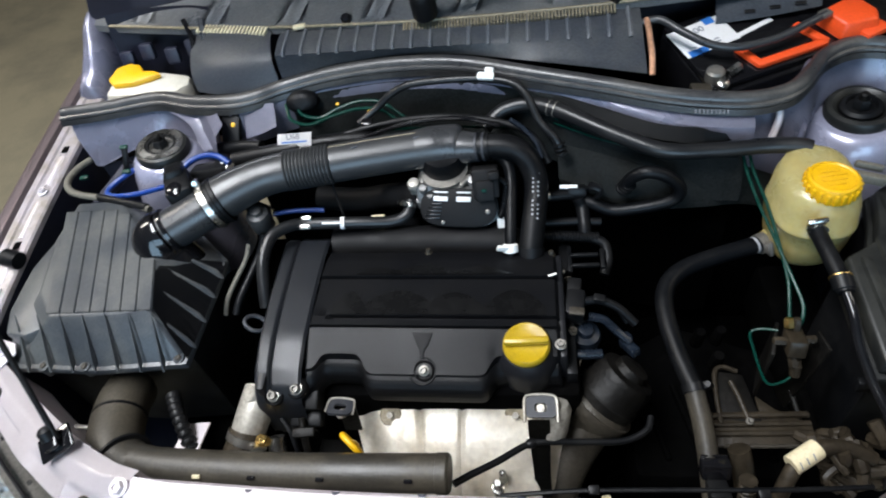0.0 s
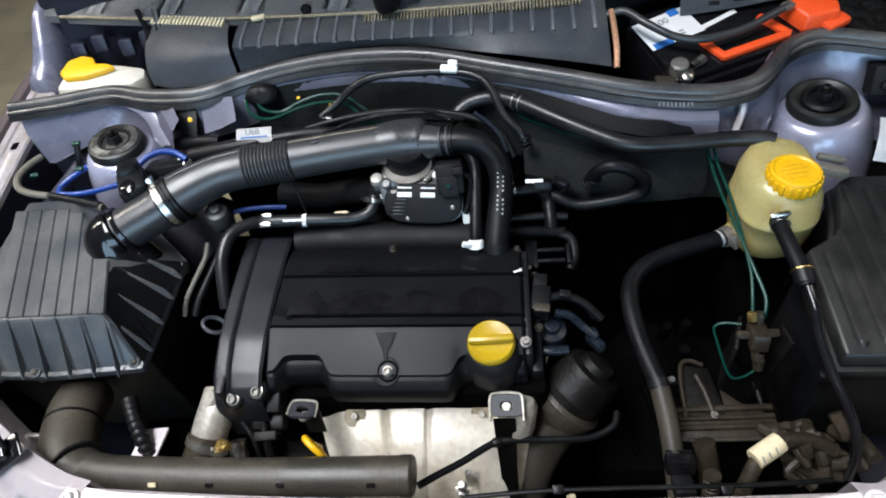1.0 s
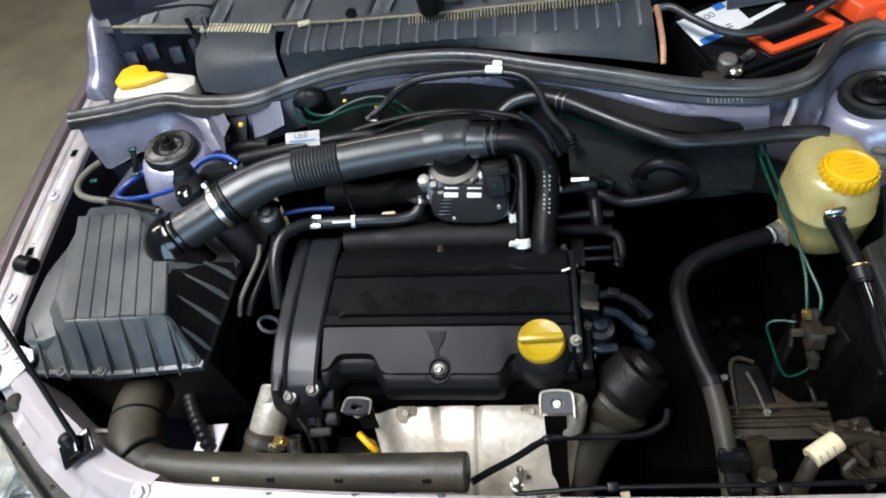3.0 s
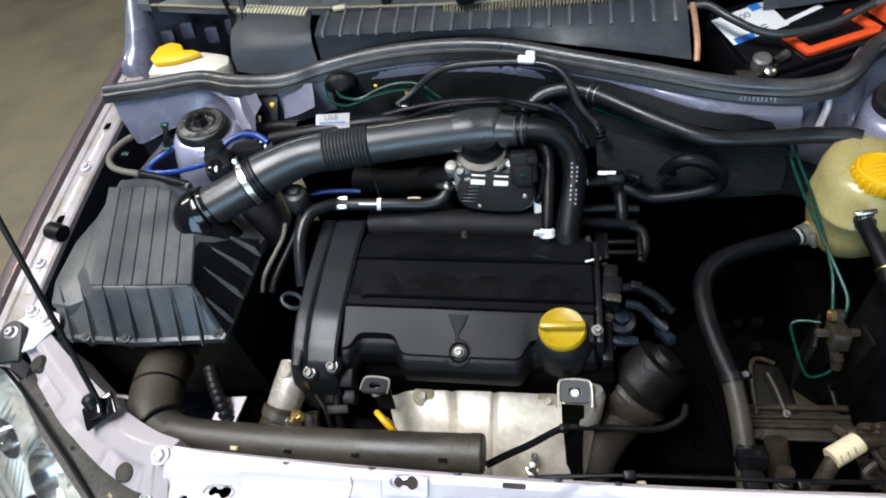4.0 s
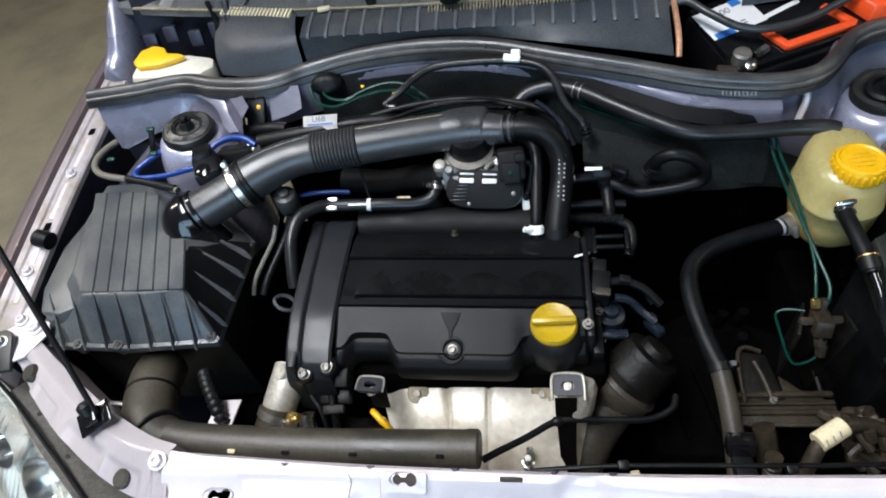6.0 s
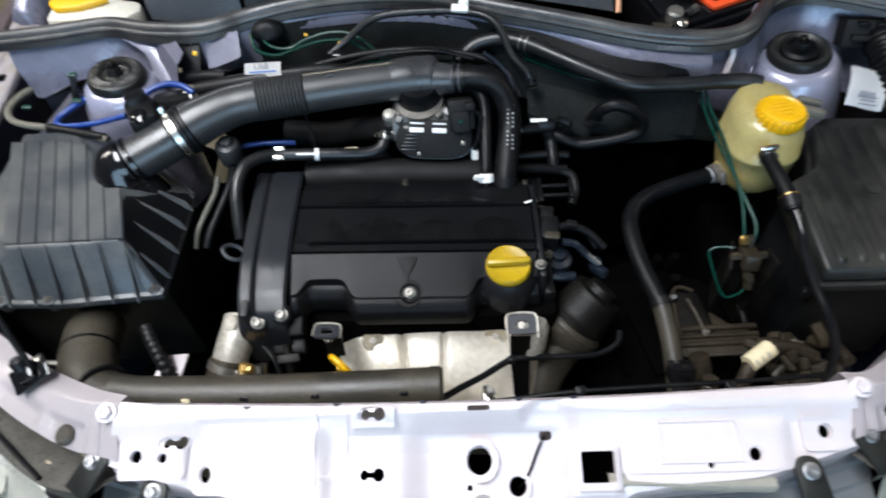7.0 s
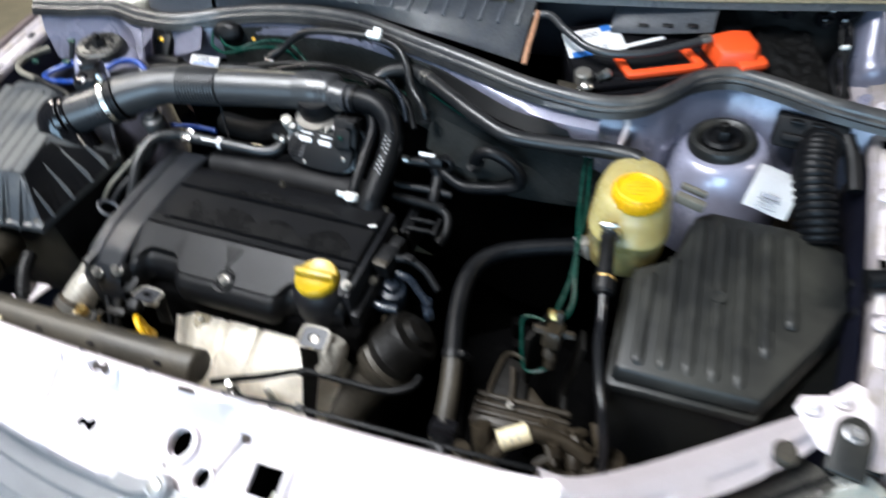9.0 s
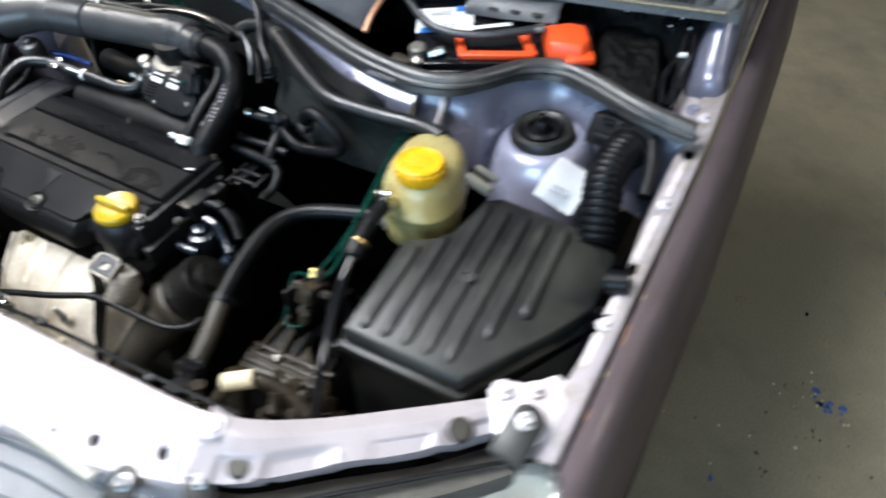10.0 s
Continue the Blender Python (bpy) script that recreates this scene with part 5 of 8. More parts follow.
part("coolant_stub", lathe([(0.0085, -0.045), (0.0085, -0.010), (0.0100, -0.008), (0.0100, 0.000), (0.0080, 0.004), (0.003, 0.005)], (-0.110, 0.682, 0.872), (0.05, -0.3, 1), 16), LUG, body, "bright coolant stub")
for x, y, z, q in ((-0.096, 0.674, 0.868, 0.9), (-0.086, 0.668, 0.858, 0.7), (-0.022, 0.682, 0.872, 1.0), (-0.104, 0.672, 0.846, 0.8)):
    part("lug", lathe([(0.0075 * q, -0.02), (0.0075 * q, 0.000), (0.006 * q, 0.003), (0.003 * q, 0.003)], (x, y, z), (0, -0.4, 1), 14), ALU if x > -0.03 else CAST, body)
bm = lathe([(0.006, -0.040), (0.0165, -0.038), (0.0185, -0.034), (0.0185, 0.034), (0.0165, 0.038), (0.006, 0.040)], m @ Vector((-0.014, 0.014, -0.008)), m.to_3x3() @ Vector((1, 0, 0)), 24)
part("motor_barrel", bm, MOTOR, motor, "rounded motor barrel")
part("cover_screw", lathe([(0.0035, 0), (0.0035, 0.002), (0.0015, 0.003)], m @ Vector((0.044, -0.004, 0.012)), (0, -0.8, 0.6), 10), STEEL, motor)
part("cover_screw", lathe([(0.003, 0), (0.003, 0.0016), (0.0012, 0.0024)], m @ Vector((-0.022, -0.022, 0.012)), (0, -0.8, 0.6), 10), STEEL, motor)
bm = join(box((-0.003, 0.684, 0.866), (0.040, 0.036, 0.046), (-30, 0, 4), 0.005), box((-0.003, 0.662, 0.868), (0.026, 0.006, 0.030), (-30, 0, 4), 0.002))
bm = join(bm, box((0.010, 0.676, 0.886), (0.016, 0.024, 0.012), (-30, 0, 4), 0.003))
part("connector", bm, MOTOR, throttle, "black wiring connector")
part("green_lock", box((-0.004, 0.658, 0.872), (0.007, 0.003, 0.005), (-30, 0, 4), 0.001), TEAL, throttle)
part("plug_cable", corrugated([(0.012, 0.690, 0.868), (0.026, 0.680, 0.862), (0.022, 0.660, 0.838), (0.016, 0.655, 0.82)], 0.005, 0.0012, 0.004, 10), RUBBER, throttle)
part("white_plug", box((0.016, 0.654, 0.812), (0.011, 0.010, 0.020), (-30, 0, 5), 0.002), WHITE, throttle)

# ---- intake hose from the filter box to the throttle ----
intake = thing("intake_hose", (-0.24, 0.68, 0.80), "grey-black intake hose with a ribbed bellows section", "hose")
AX = [(-0.408, 0.646, 0.889), (-0.375, 0.663, 0.897), (-0.338, 0.679, 0.903), (-0.300, 0.690, 0.904), (-0.231, 0.701, 0.904), (-0.16, 0.714, 0.903), (-0.090, 0.725, 0.902)]
part("smooth_section", tube(AX[:4], 0.0335, 24, 8, radii=lambda t: 0.0345 - 0.0055 * min(1, 1.4 * t)), DUCT, intake)
part("bellows", corrugated(AX[3:5], 0.0308, 0.0030, 0.0050, 32), DUCT, intake, "ribbed black bellows")
part("smooth_section", tube(AX[4:] + [(-0.062, 0.729, 0.901)], 0.0290, 28, 8), DUCT, intake)
head = part("end_elbow", tube([(-0.105, 0.7230, 0.902), (-0.085, 0.7262, 0.902), (-0.065, 0.7290, 0.901), (-0.045, 0.7300, 0.900), (-0.030, 0.7290, 0.899)], 0.031, 30, 8, radii=lambda t: 0.0296 + 0.0022 * min(1, t * 3) - 0.020 * max(0, (t - 0.72) / 0.28) ** 2), DUCT, intake)
part("outlet_collar", lathe([(0.030, 0.022), (0.0335, 0.012), (0.0345, 0.002), (0.0345, -0.010), (0.0325, -0.012), (0.0325, -0.020)], (-0.066, 0.7175, 0.884), (0.0, -0.22, 1), 36), RUBBER, head, "black rubber outlet collar")
part("side_spigot", tube([(-0.06, 0.726, 0.900), (-0.03, 0.722, 0.902), (-0.010, 0.718, 0.903)], 0.024, 20, 4, radii=lambda t: 0.0275 - 0.0075 * t), DUCT, head)
for x, y, z in ((-0.19, 0.700, 0.933), (-0.10, 0.716, 0.931)):
    part("mould_pip", box((x, y, z), (0.010, 0.002, 0.002), (0, 0, 15), 0.0008), COWL, intake)
part("mould_seam", tube([(x, y + 0.003, z + 0.0287) for x, y, z in AX[4:]], 0.0010, 6), TAN, intake, "dusty mould seam")
part("mould_seam", tube([(x, y + 0.003, z + 0.0343 - (0.0, 0.0026, 0.0050, 0.0056)[k]) for k, (x, y, z) in enumerate(AX[:4])], 0.0010, 6), DUCT, intake)
part("tie_cable", corrugated([(-0.238, 0.690, 0.878), (-0.234, 0.680, 0.85), (-0.230, 0.672, 0.815)], 0.0022, 0.0006, 0.003, 8), RUBBER, intake)
meter = thing("air_flow_meter", (-0.45, 0.60, 0.83), "glossy black air flow meter clamped between box and hose", "air flow meter")
MA, MB = Vector((-0.486, 0.600, 0.870)), Vector((-0.405, 0.645, 0.889))
ax = (MB - MA).normalized()
part("tube", tube([MA, MA + ax * 0.03, MB - ax * 0.03, MB + ax * 0.004], 0.0315, 28, 4), DUCT, meter)
part("glossy_collar", lathe([(0.034, -0.008), (0.0375, -0.006), (0.0385, 0.000), (0.0375, 0.006), (0.034, 0.008)], MA, ax, 36), BLACK_GLOSS, meter, "glossy black collar")
part("neck", tube([MA + ax * 0.004, MA - ax * 0.008, MA - ax * 0.013 + Vector((0.004, -0.003, -0.012)), (-0.488, 0.590, 0.836), (-0.474, 0.583, 0.806), (-0.466, 0.578, 0.768)], 0.0365, 32, 6, radii=lambda t: 0.0365 + 0.0075 * max(0, (t - 0.3) / 0.7)), BLACK_GLOSS, meter, "glossy black outlet neck")
part("collar_ring", lathe([(0.031, -0.003), (0.0355, -0.002), (0.0355, 0.003), (0.031, 0.004)], MA + ax * 0.014, ax, 32), BLACK_GLOSS, meter)
part("cuff", lathe([(0.031, -0.016), (0.0350, -0.015), (0.0355, 0.004), (0.034, 0.006)], MB - ax * 0.002, ax, 32), RUBBER, meter)
clamp(meter, MB - ax * 0.009, ax, 0.0357, BRIGHT, 0.009, (-0.15, 0.5, 1))
part("collar_ring", lathe([(0.034, -0.003), (0.0378, -0.002), (0.0378, 0.003), (0.034, 0.004)], MB + ax * 0.006, ax, 32), RUBBER, meter)
sensor = part("sensor_plug", box((-0.460, 0.657, 0.908), (0.040, 0.056, 0.036), (0, 0, 28), 0.007), BLACK, meter, "black sensor plug")
part("plug_tail", box((-0.474, 0.682, 0.918), (0.030, 0.042, 0.026), (-15, 0, 28), 0.006), BLACK, sensor)
part("plug_latch", lathe([(0.012, 0), (0.012, 0.006), (0.008, 0.008), (0.003, 0.008)], (-0.456, 0.640, 0.921), (0, -0.3, 1), 14), BLACK_GLOSS, sensor)
part("spigot", lathe([(0.0075, -0.012), (0.0085, 0.0), (0.0085, 0.003), (0.0045, 0.003), (0.0045, -0.004)], (-0.420, 0.729, 0.890), (-0.3, -0.6, 0.8), 16), WHITE, meter, "white spigot ring")

# ---- air filter box ----
airbox = thing("air_filter_box", (-0.56, 0.54, 0.55), "worn dark grey air filter box with ribbed lid", "air filter box")
rim_ring = [(-0.412, 0.418), (-0.412, 0.60), (-0.52, 0.70), (-0.66, 0.70), (-0.708, 0.62), (-0.704, 0.46), (-0.676, 0.414), (-0.54, 0.408)]
top_ring = [(-0.456, 0.466), (-0.480, 0.552), (-0.592, 0.680), (-0.668, 0.678), (-0.668, 0.600), (-0.640, 0.500), (-0.602, 0.456), (-0.53, 0.458)]
low_tier = [(-0.612, 0.452), (-0.655, 0.58), (-0.662, 0.640), (-0.690, 0.620), (-0.700, 0.56), (-0.690, 0.48), (-0.672, 0.440), (-0.64, 0.436)]
lid = part("lid", prism(rim_ring, 0.805, 0.868, 0.004, top_ring, f=lambda p: p + Vector((0, 0, 0.03 * (p.y - 0.55)))), AIRBOX, airbox)
part("lid_shoulder", prism(low_tier, 0.80, 0.850, 0.004, [(x * 0.995 + (-0.004), y) for x, y in low_tier]), AIRBOX, lid)
part("rim", prism([((x + 0.56) * 1.02 - 0.56, (y - 0.55) * 1.02 + 0.55) for x, y in rim_ring], 0.794, 0.806, 0.002), AIRBOX, airbox)
part("base", prism([((x + 0.56) * 0.94 - 0.56, (y - 0.55) * 0.90 + 0.56) for x, y in rim_ring], 0.60, 0.796, 0.008), BLACK, airbox, "black filter box base")
for k in range(7):
    x0 = -0.598 + 0.0232 * k
    y1 = min(0.655, 0.46 + (x0 + 0.487 - 0.845 * 0.096 + 0.008) / (0.35 - 0.845) if k > 1 else 0.655)
    rows = []
    for d, h in ((-0.0116, -0.0006), (-0.0098, 0.0016), (0.0098, 0.0016), (0.0116, -0.0006)):
        rows.append([(x0 + d - 0.35 * (y - 0.46), y, 0.8685 + 0.03 * (y - 0.55) + h) for y in (0.464 + (y1 - 0.464) * t for t in (0, 0.03, 0.5, 0.97, 1))])
    part("lid_ridge", loft(rows, 0.0, 4), AIRBOX, lid)
for k in range(7):
    x = -0.655 + 0.0345 * k
    bm = bmesh.new()
    tri = [(0.4585, 0.868), (0.415, 0.812), (0.402, 0.807), (0.410, 0.818)]
    a = [bm.verts.new((x - 0.0011 + 0.012 * (0.868 - z) / 0.06, y, z)) for y, z in tri]
    b = [bm.verts.new((x + 0.0011 + 0.012 * (0.868 - z) / 0.06, y, z)) for y, z in tri]
    bm.faces.new(a); bm.faces.new(b)
    for i in range(4):
        bm.faces.new((a[i], a[(i + 1) % 4], b[(i + 1) % 4], b[i]))
    part("lid_fin", bm, AIRBOX, lid)
# black plate over the lid's right side, its shade put into colour
part("shaded_lid_side", loft([[(-0.4105 + 0.002, y0, 0.807) for y0 in (0.422, 0.48, 0.54, 0.597)], [(-0.430 + 0.002 - 0.02 * t, 0.443 + t * 0.134, 0.8385) for t in (0, 0.33, 0.67, 1)],
                       [(-0.4485 + 0.002 - 0.036 * t, 0.465 + t * 0.090, 0.8665) for t in (0, 0.33, 0.67, 1)]], 0.001), COVER, lid, "black plate that gives the lid's side its shade")
for y in (0.462, 0.505, 0.548, 0.585):
    bm = bmesh.new()
    tri = [(-0.452 - 0.36 * max(0, y - 0.47), 0.866), (-0.416, 0.812), (-0.404, 0.806), (-0.412, 0.820)]
    a = [bm.verts.new((x, y - 0.002 - 0.02 * (0.866 - z) / 0.06, z)) for x, z in tri]
    b = [bm.verts.new((x, y + 0.002 - 0.02 * (0.866 - z) / 0.06, z)) for x, z in tri]
    bm.faces.new(a); bm.faces.new(b)
    for i in range(4):
        bm.faces.new((a[i], a[(i + 1) % 4], b[(i + 1) % 4], b[i]))
    part("lid_fin", bm, AIRBOX, lid)
for x, y in ((-0.422, 0.424), (-0.56, 0.412), (-0.625, 0.413), (-0.418, 0.59)):
    boss = part("screw_boss", lathe([(0.009, -0.016), (0.008, 0.003), (0.006, 0.004), (0.003, 0.003)], (x, y, 0.806), (0, -0.2, 1), 14), AIRBOX, airbox)
    part("screw", lathe([(0.0045, 0.002), (0.0045, 0.005), (0.003, 0.006), (0.0015, 0.005)], (x, y, 0.806), (0, -0.2, 1), 10), ALU_DIRTY, boss)

# inlet duct: elbow and long resonator pipe across the front
duct = thing("inlet_duct", (-0.28, 0.29, 0.70), "dusty black inlet duct lying behind the cross panel", "duct")
part("long_pipe", tube([(-0.445, 0.292, 0.775), (-0.40, 0.286, 0.776), (-0.25, 0.282, 0.777), (-0.06, 0.284, 0.777), (-0.052, 0.284, 0.777)], 0.0225, 20, 8, radii=lambda t: 0.0225 if t < 0.96 else 0.0205), GRIME, duct)
part("end_cap", lathe([(0.0205, 0), (0.0235, 0.001), (0.0235, 0.013), (0.021, 0.016), (0.017, 0.016)], (-0.056, 0.284, 0.777), (1, 0, 0), 24), GRIME, duct)
bend = part("bend", tube([(-0.430, 0.287, 0.770), (-0.462, 0.292, 0.765), (-0.492, 0.312, 0.760), (-0.510, 0.345, 0.755), (-0.522, 0.385, 0.748), (-0.53, 0.415, 0.735)], 0.034, 22, 6, radii=lambda t: 0.026 + 0.010 * min(1, t * 2.2)), GRIME, duct)
for t, at in enumerate(((-0.475, 0.300, 0.763), (-0.516, 0.362, 0.752))):
    part("bend_ring", lathe([(0.034, -0.003), (0.037, -0.002), (0.037, 0.002), (0.034, 0.003)], at, (-0.75, 0.6, -0.1) if t == 0 else (-0.3, 1, -0.15), 24), RUBBER, bend)
for x in (-0.345, -0.275, -0.19, -0.085):
    part("pipe_mark", box((x, 0.267, 0.794), (0.010, 0.005, 0.003), (45, 0, 0), 0.001), BLACK_GLOSS if x > -0.3 else CREAM, duct)
part("spring_tube", corrugated([(-0.446, 0.395, 0.755), (-0.428, 0.368, 0.756), (-0.408, 0.340, 0.750), (-0.392, 0.318, 0.738)], 0.0105, 0.003, 0.010, 12), BLACK, duct, "ribbed black drain tube")
part("tube_nipple", lathe([(0.006, 0), (0.007, 0.012), (0.005, 0.018), (0.002, 0.018)], (-0.390, 0.312, 0.744), (0, -0.5, 0.8), 10), BRASS, duct)
for at in ((-0.548, 0.345, 0.757), (-0.556, 0.325, 0.745)):
    part("bend_stud", lathe([(0.004, 0), (0.004, 0.020), (0.003, 0.022)], at, (-1, -0.1, 0.3), 8), STEEL, duct)

# ---- breather and coolant hoses round the cover ----
def hose(name, pts, r, mat, label, segs=14, category="hose"):
    t = thing(name, tuple(min(p[i] for p in pts) if i == 2 else sum(p[i] for p in pts) / len(pts) for i in range(3)), label, category)
    part("hose", tube(pts, r, segs, 8), mat, t)
    return t


h1 = hose("breather_hose", [(-0.328, 0.520, 0.790), (-0.330, 0.540, 0.810), (-0.331, 0.572, 0.836), (-0.322, 0.606, 0.850), (-0.300, 0.628, 0.848), (-0.275, 0.638, 0.841), (-0.20, 0.644, 0.833), (-0.150, 0.650, 0.826), (-0.126, 0.660, 0.829), (-0.119, 0.678, 0.842)],
          0.0092, HOSE, "grey-black breather hose to the throttle body")
for dy, dz in ((0.004, 0.009), (-0.009, 0.004)):
    part("bright_clip", box((-0.276, 0.636 + dy, 0.842 + dz), (0.017, 0.007, 0.004), (35, 0, 5), 0.0012), BRIGHT, h1, "bright spring clip")
part("printed_mark", box((-0.236, 0.6340, 0.8445), (0.030, 0.0030, 0.001), (40, 5, 3), 0.0002), PAPER, h1)
part("white_band", lathe([(0.0094, -0.003), (0.0097, -0.003), (0.0097, 0.003), (0.0094, 0.003)], (-0.222, 0.642, 0.8355), (1, 0.08, -0.1), 16), PAPER, h1)
clamp(h1, (-0.120, 0.672, 0.838), (0.2, 0.6, 0.55), 0.0084, BRIGHT, 0.006, (-0.8, -0.5, 0.3))
h2 = hose("coolant_hose", [(-0.014, 0.719, 0.903), (0.015, 0.716, 0.906), (0.040, 0.712, 0.902), (0.060, 0.702, 0.888), (0.070, 0.684, 0.866), (0.069, 0.660, 0.845), (0.063, 0.625, 0.820), (0.059, 0.600, 0.800), (0.057, 0.585, 0.778)],
          0.0175, RUBBER, "thick black ventilation hose with white print")
part("sleeve", tube([(-0.022, 0.720, 0.902), (0.006, 0.717, 0.905)], 0.0200, 18, 4), BLACK, h2)
for x in (-0.012, -0.002):
    part("spring_band", lathe([(0.0202, -0.0018), (0.0216, -0.0018), (0.0216, 0.0018), (0.0202, 0.0018)], (x, 0.7185, 0.9038), (1, -0.1, 0.1), 20), EYE, h2)
part("end_sleeve", tube([(0.0595, 0.606, 0.804), (0.058, 0.592, 0.788)], 0.0195, 18, 4), BLACK, h2)
for row, dx in ((0, -0.006), (1, 0.004)):
    for k in range(11):
        y = 0.677 - 0.0053 * k
        if (k * 7 + row * 3) % 5:
            part("print_mark", box((0.0715 + dx * 0.75 - 0.0004 * k, y + 0.001, 0.8835 - 0.0038 * k - abs(dx) * 0.2), (0.0022, 0.0026, 0.0006), (36, 0, 8), 0.0001), TRIM_GREY, h2)
h3 = hose("vacuum_hose", [(0.002, 0.722, 0.884), (0.018, 0.718, 0.885), (0.030, 0.706, 0.877), (0.034, 0.687, 0.862), (0.033, 0.650, 0.843), (0.031, 0.612, 0.818), (0.030, 0.590, 0.795)], 0.0088, RUBBER, "slim black hose beside the ventilation hose")
part("white_clamp", lathe([(0.009, -0.007), (0.0115, -0.006), (0.0115, 0.004), (0.009, 0.006)], (0.0305, 0.600, 0.812), (0, 0.6, 0.8), 12), WHITE, h3, "white spring clamp")
part("clamp_ear", box((0.020, 0.592, 0.820), (0.016, 0.005, 0.008), (0, 20, 10), 0.001), WHITE, h3)
fuel = hose("fuel_line", [(-0.205, 0.795, 0.905), (-0.175, 0.808, 0.922), (-0.145, 0.814, 0.944), (-0.111, 0.816, 0.956), (-0.05, 0.813, 0.960), (0.008, 0.808, 0.959), (0.045, 0.796, 0.954), (0.064, 0.780, 0.938), (0.078, 0.760, 0.912), (0.100, 0.742, 0.893), (0.109, 0.733, 0.876)],
            0.0058, HOSE, "black fuel vapour line with white connectors", 12, "pipe")
part("white_connector", box((0.002, 0.808, 0.9635), (0.026, 0.012, 0.012), (35, 3, -8), 0.003), WHITE, fuel, "white quick connector")
part("connector_tab", box((0.008, 0.812, 0.971), (0.014, 0.008, 0.008), (35, 3, -8), 0.002), WHITE, fuel)
for k in range(3):
    part("end_ring", lathe([(0.0075, -0.002), (0.0092, -0.001), (0.0092, 0.001), (0.0075, 0.002)], (0.1065 + 0.0012 * k, 0.736 - 0.003 * k, 0.885 - 0.006 * k), (0.3, -0.4, -0.85), 14), BLACK, fuel)
heater = hose("heater_hose", [(-0.005, 0.776, 0.893), (0.008, 0.786, 0.902), (0.028, 0.795, 0.912), (0.062, 0.794, 0.919), (0.099, 0.777, 0.920), (0.147, 0.745, 0.914), (0.199, 0.715, 0.905), (0.250, 0.693, 0.897), (0.312, 0.693, 0.893), (0.380, 0.696, 0.893), (0.420, 0.691, 0.894), (0.434, 0.686, 0.8925)],
              0.0112, HOSE, "long black hose from the bulkhead to the coolant tank")
for t in ((0.103, 0.7745, 0.920), (0.094, 0.7795, 0.920)):
    part("silver_ring", lathe([(0.0114, -0.001), (0.0122, -0.001), (0.0122, 0.001), (0.0114, 0.001)], t, (0.85, -0.50, -0.02), 16), STEEL, heater)
clamp(heater, (0.428, 0.690, 0.8895), (0.8, -0.5, 0.15), 0.0116, STEEL, 0.007, (0.1, -1, -0.2))

# ---- bulkhead padding and what hangs on it ----
padding = thing("bulkhead_insulation", (0.0, 0.80, 0.60), "black felt insulation pad on the bulkhead", "insulation")
xs = [-0.33, -0.24, -0.14, -0.03, 0.08, 0.17, 0.25, 0.315, 0.365]
rows = []
for dy, dz in ((-0.012, -0.014), (-0.019, -0.018), (-0.024, -0.045), (-0.028, -0.075), (-0.034, -0.105), (-0.036, -0.125), (-0.026, -0.135), (-0.022, -0.137)):
    rows.append([(x, seal_at(x)[0] + dy * (1.0 if x > 0 else 0.9) - 0.018 * ease(0.05, 0.25, x), seal_at(x)[1] + dz - 0.014 * ease(0.06, 0.28, x) - (0.050 * ease(-0.10, -0.02, dz) if x > 0.33 else 0)) for x in xs])
part("pad", loft(rows, 0.006, 6), PAD, padding)
part("pad_bulge", loft([[(0.115, 0.775, 0.858), (0.17, 0.752, 0.854), (0.24, 0.732, 0.848), (0.31, 0.732, 0.841), (0.365, 0.738, 0.826), (0.42, 0.732, 0.806)],
                        [(0.105, 0.755, 0.848), (0.165, 0.728, 0.841), (0.24, 0.710, 0.834), (0.315, 0.713, 0.828), (0.365, 0.722, 0.811), (0.42, 0.722, 0.786)],
                        [(0.105, 0.732, 0.821), (0.165, 0.708, 0.814), (0.24, 0.693, 0.808), (0.32, 0.698, 0.801), (0.37, 0.710, 0.786), (0.42, 0.712, 0.766)],
                        [(0.112, 0.730, 0.800), (0.17, 0.708, 0.792), (0.24, 0.693, 0.785), (0.32, 0.697, 0.780), (0.37, 0.708, 0.772), (0.42, 0.710, 0.760)],
                        [(0.13, 0.760, 0.792), (0.18, 0.738, 0.780), (0.24, 0.728, 0.772), (0.31, 0.730, 0.768), (0.37, 0.736, 0.762), (0.42, 0.736, 0.752)]], 0.004), PAD, padding)
part("pad_flap", loft([[(0.10, 0.790, 0.934), (0.17, 0.759, 0.926), (0.23, 0.733, 0.918), (0.29, 0.718, 0.913), (0.330, 0.711, 0.906)],
                       [(0.10, 0.778, 0.918), (0.17, 0.745, 0.910), (0.23, 0.718, 0.902), (0.29, 0.703, 0.897), (0.345, 0.700, 0.888)],
                       [(0.11, 0.775, 0.895), (0.18, 0.743, 0.890), (0.24, 0.717, 0.882), (0.30, 0.702, 0.876), (0.35, 0.700, 0.870)]], 0.006), BLACK, padding, "black rubber flap under the seal")
loop = hose("hose_loop", [(0.196, 0.694, 0.826), (0.200, 0.688, 0.845), (0.209, 0.682, 0.863), (0.226, 0.678, 0.873), (0.250, 0.676, 0.866), (0.270, 0.676, 0.846), (0.271, 0.676, 0.824), (0.247, 0.676, 0.811), (0.206, 0.678, 0.801), (0.180, 0.682, 0.797), (0.157, 0.690, 0.803), (0.138, 0.70, 0.808), (0.120, 0.712, 0.822)], 0.0092, RUBBER, "looped black hose at the bulkhead")
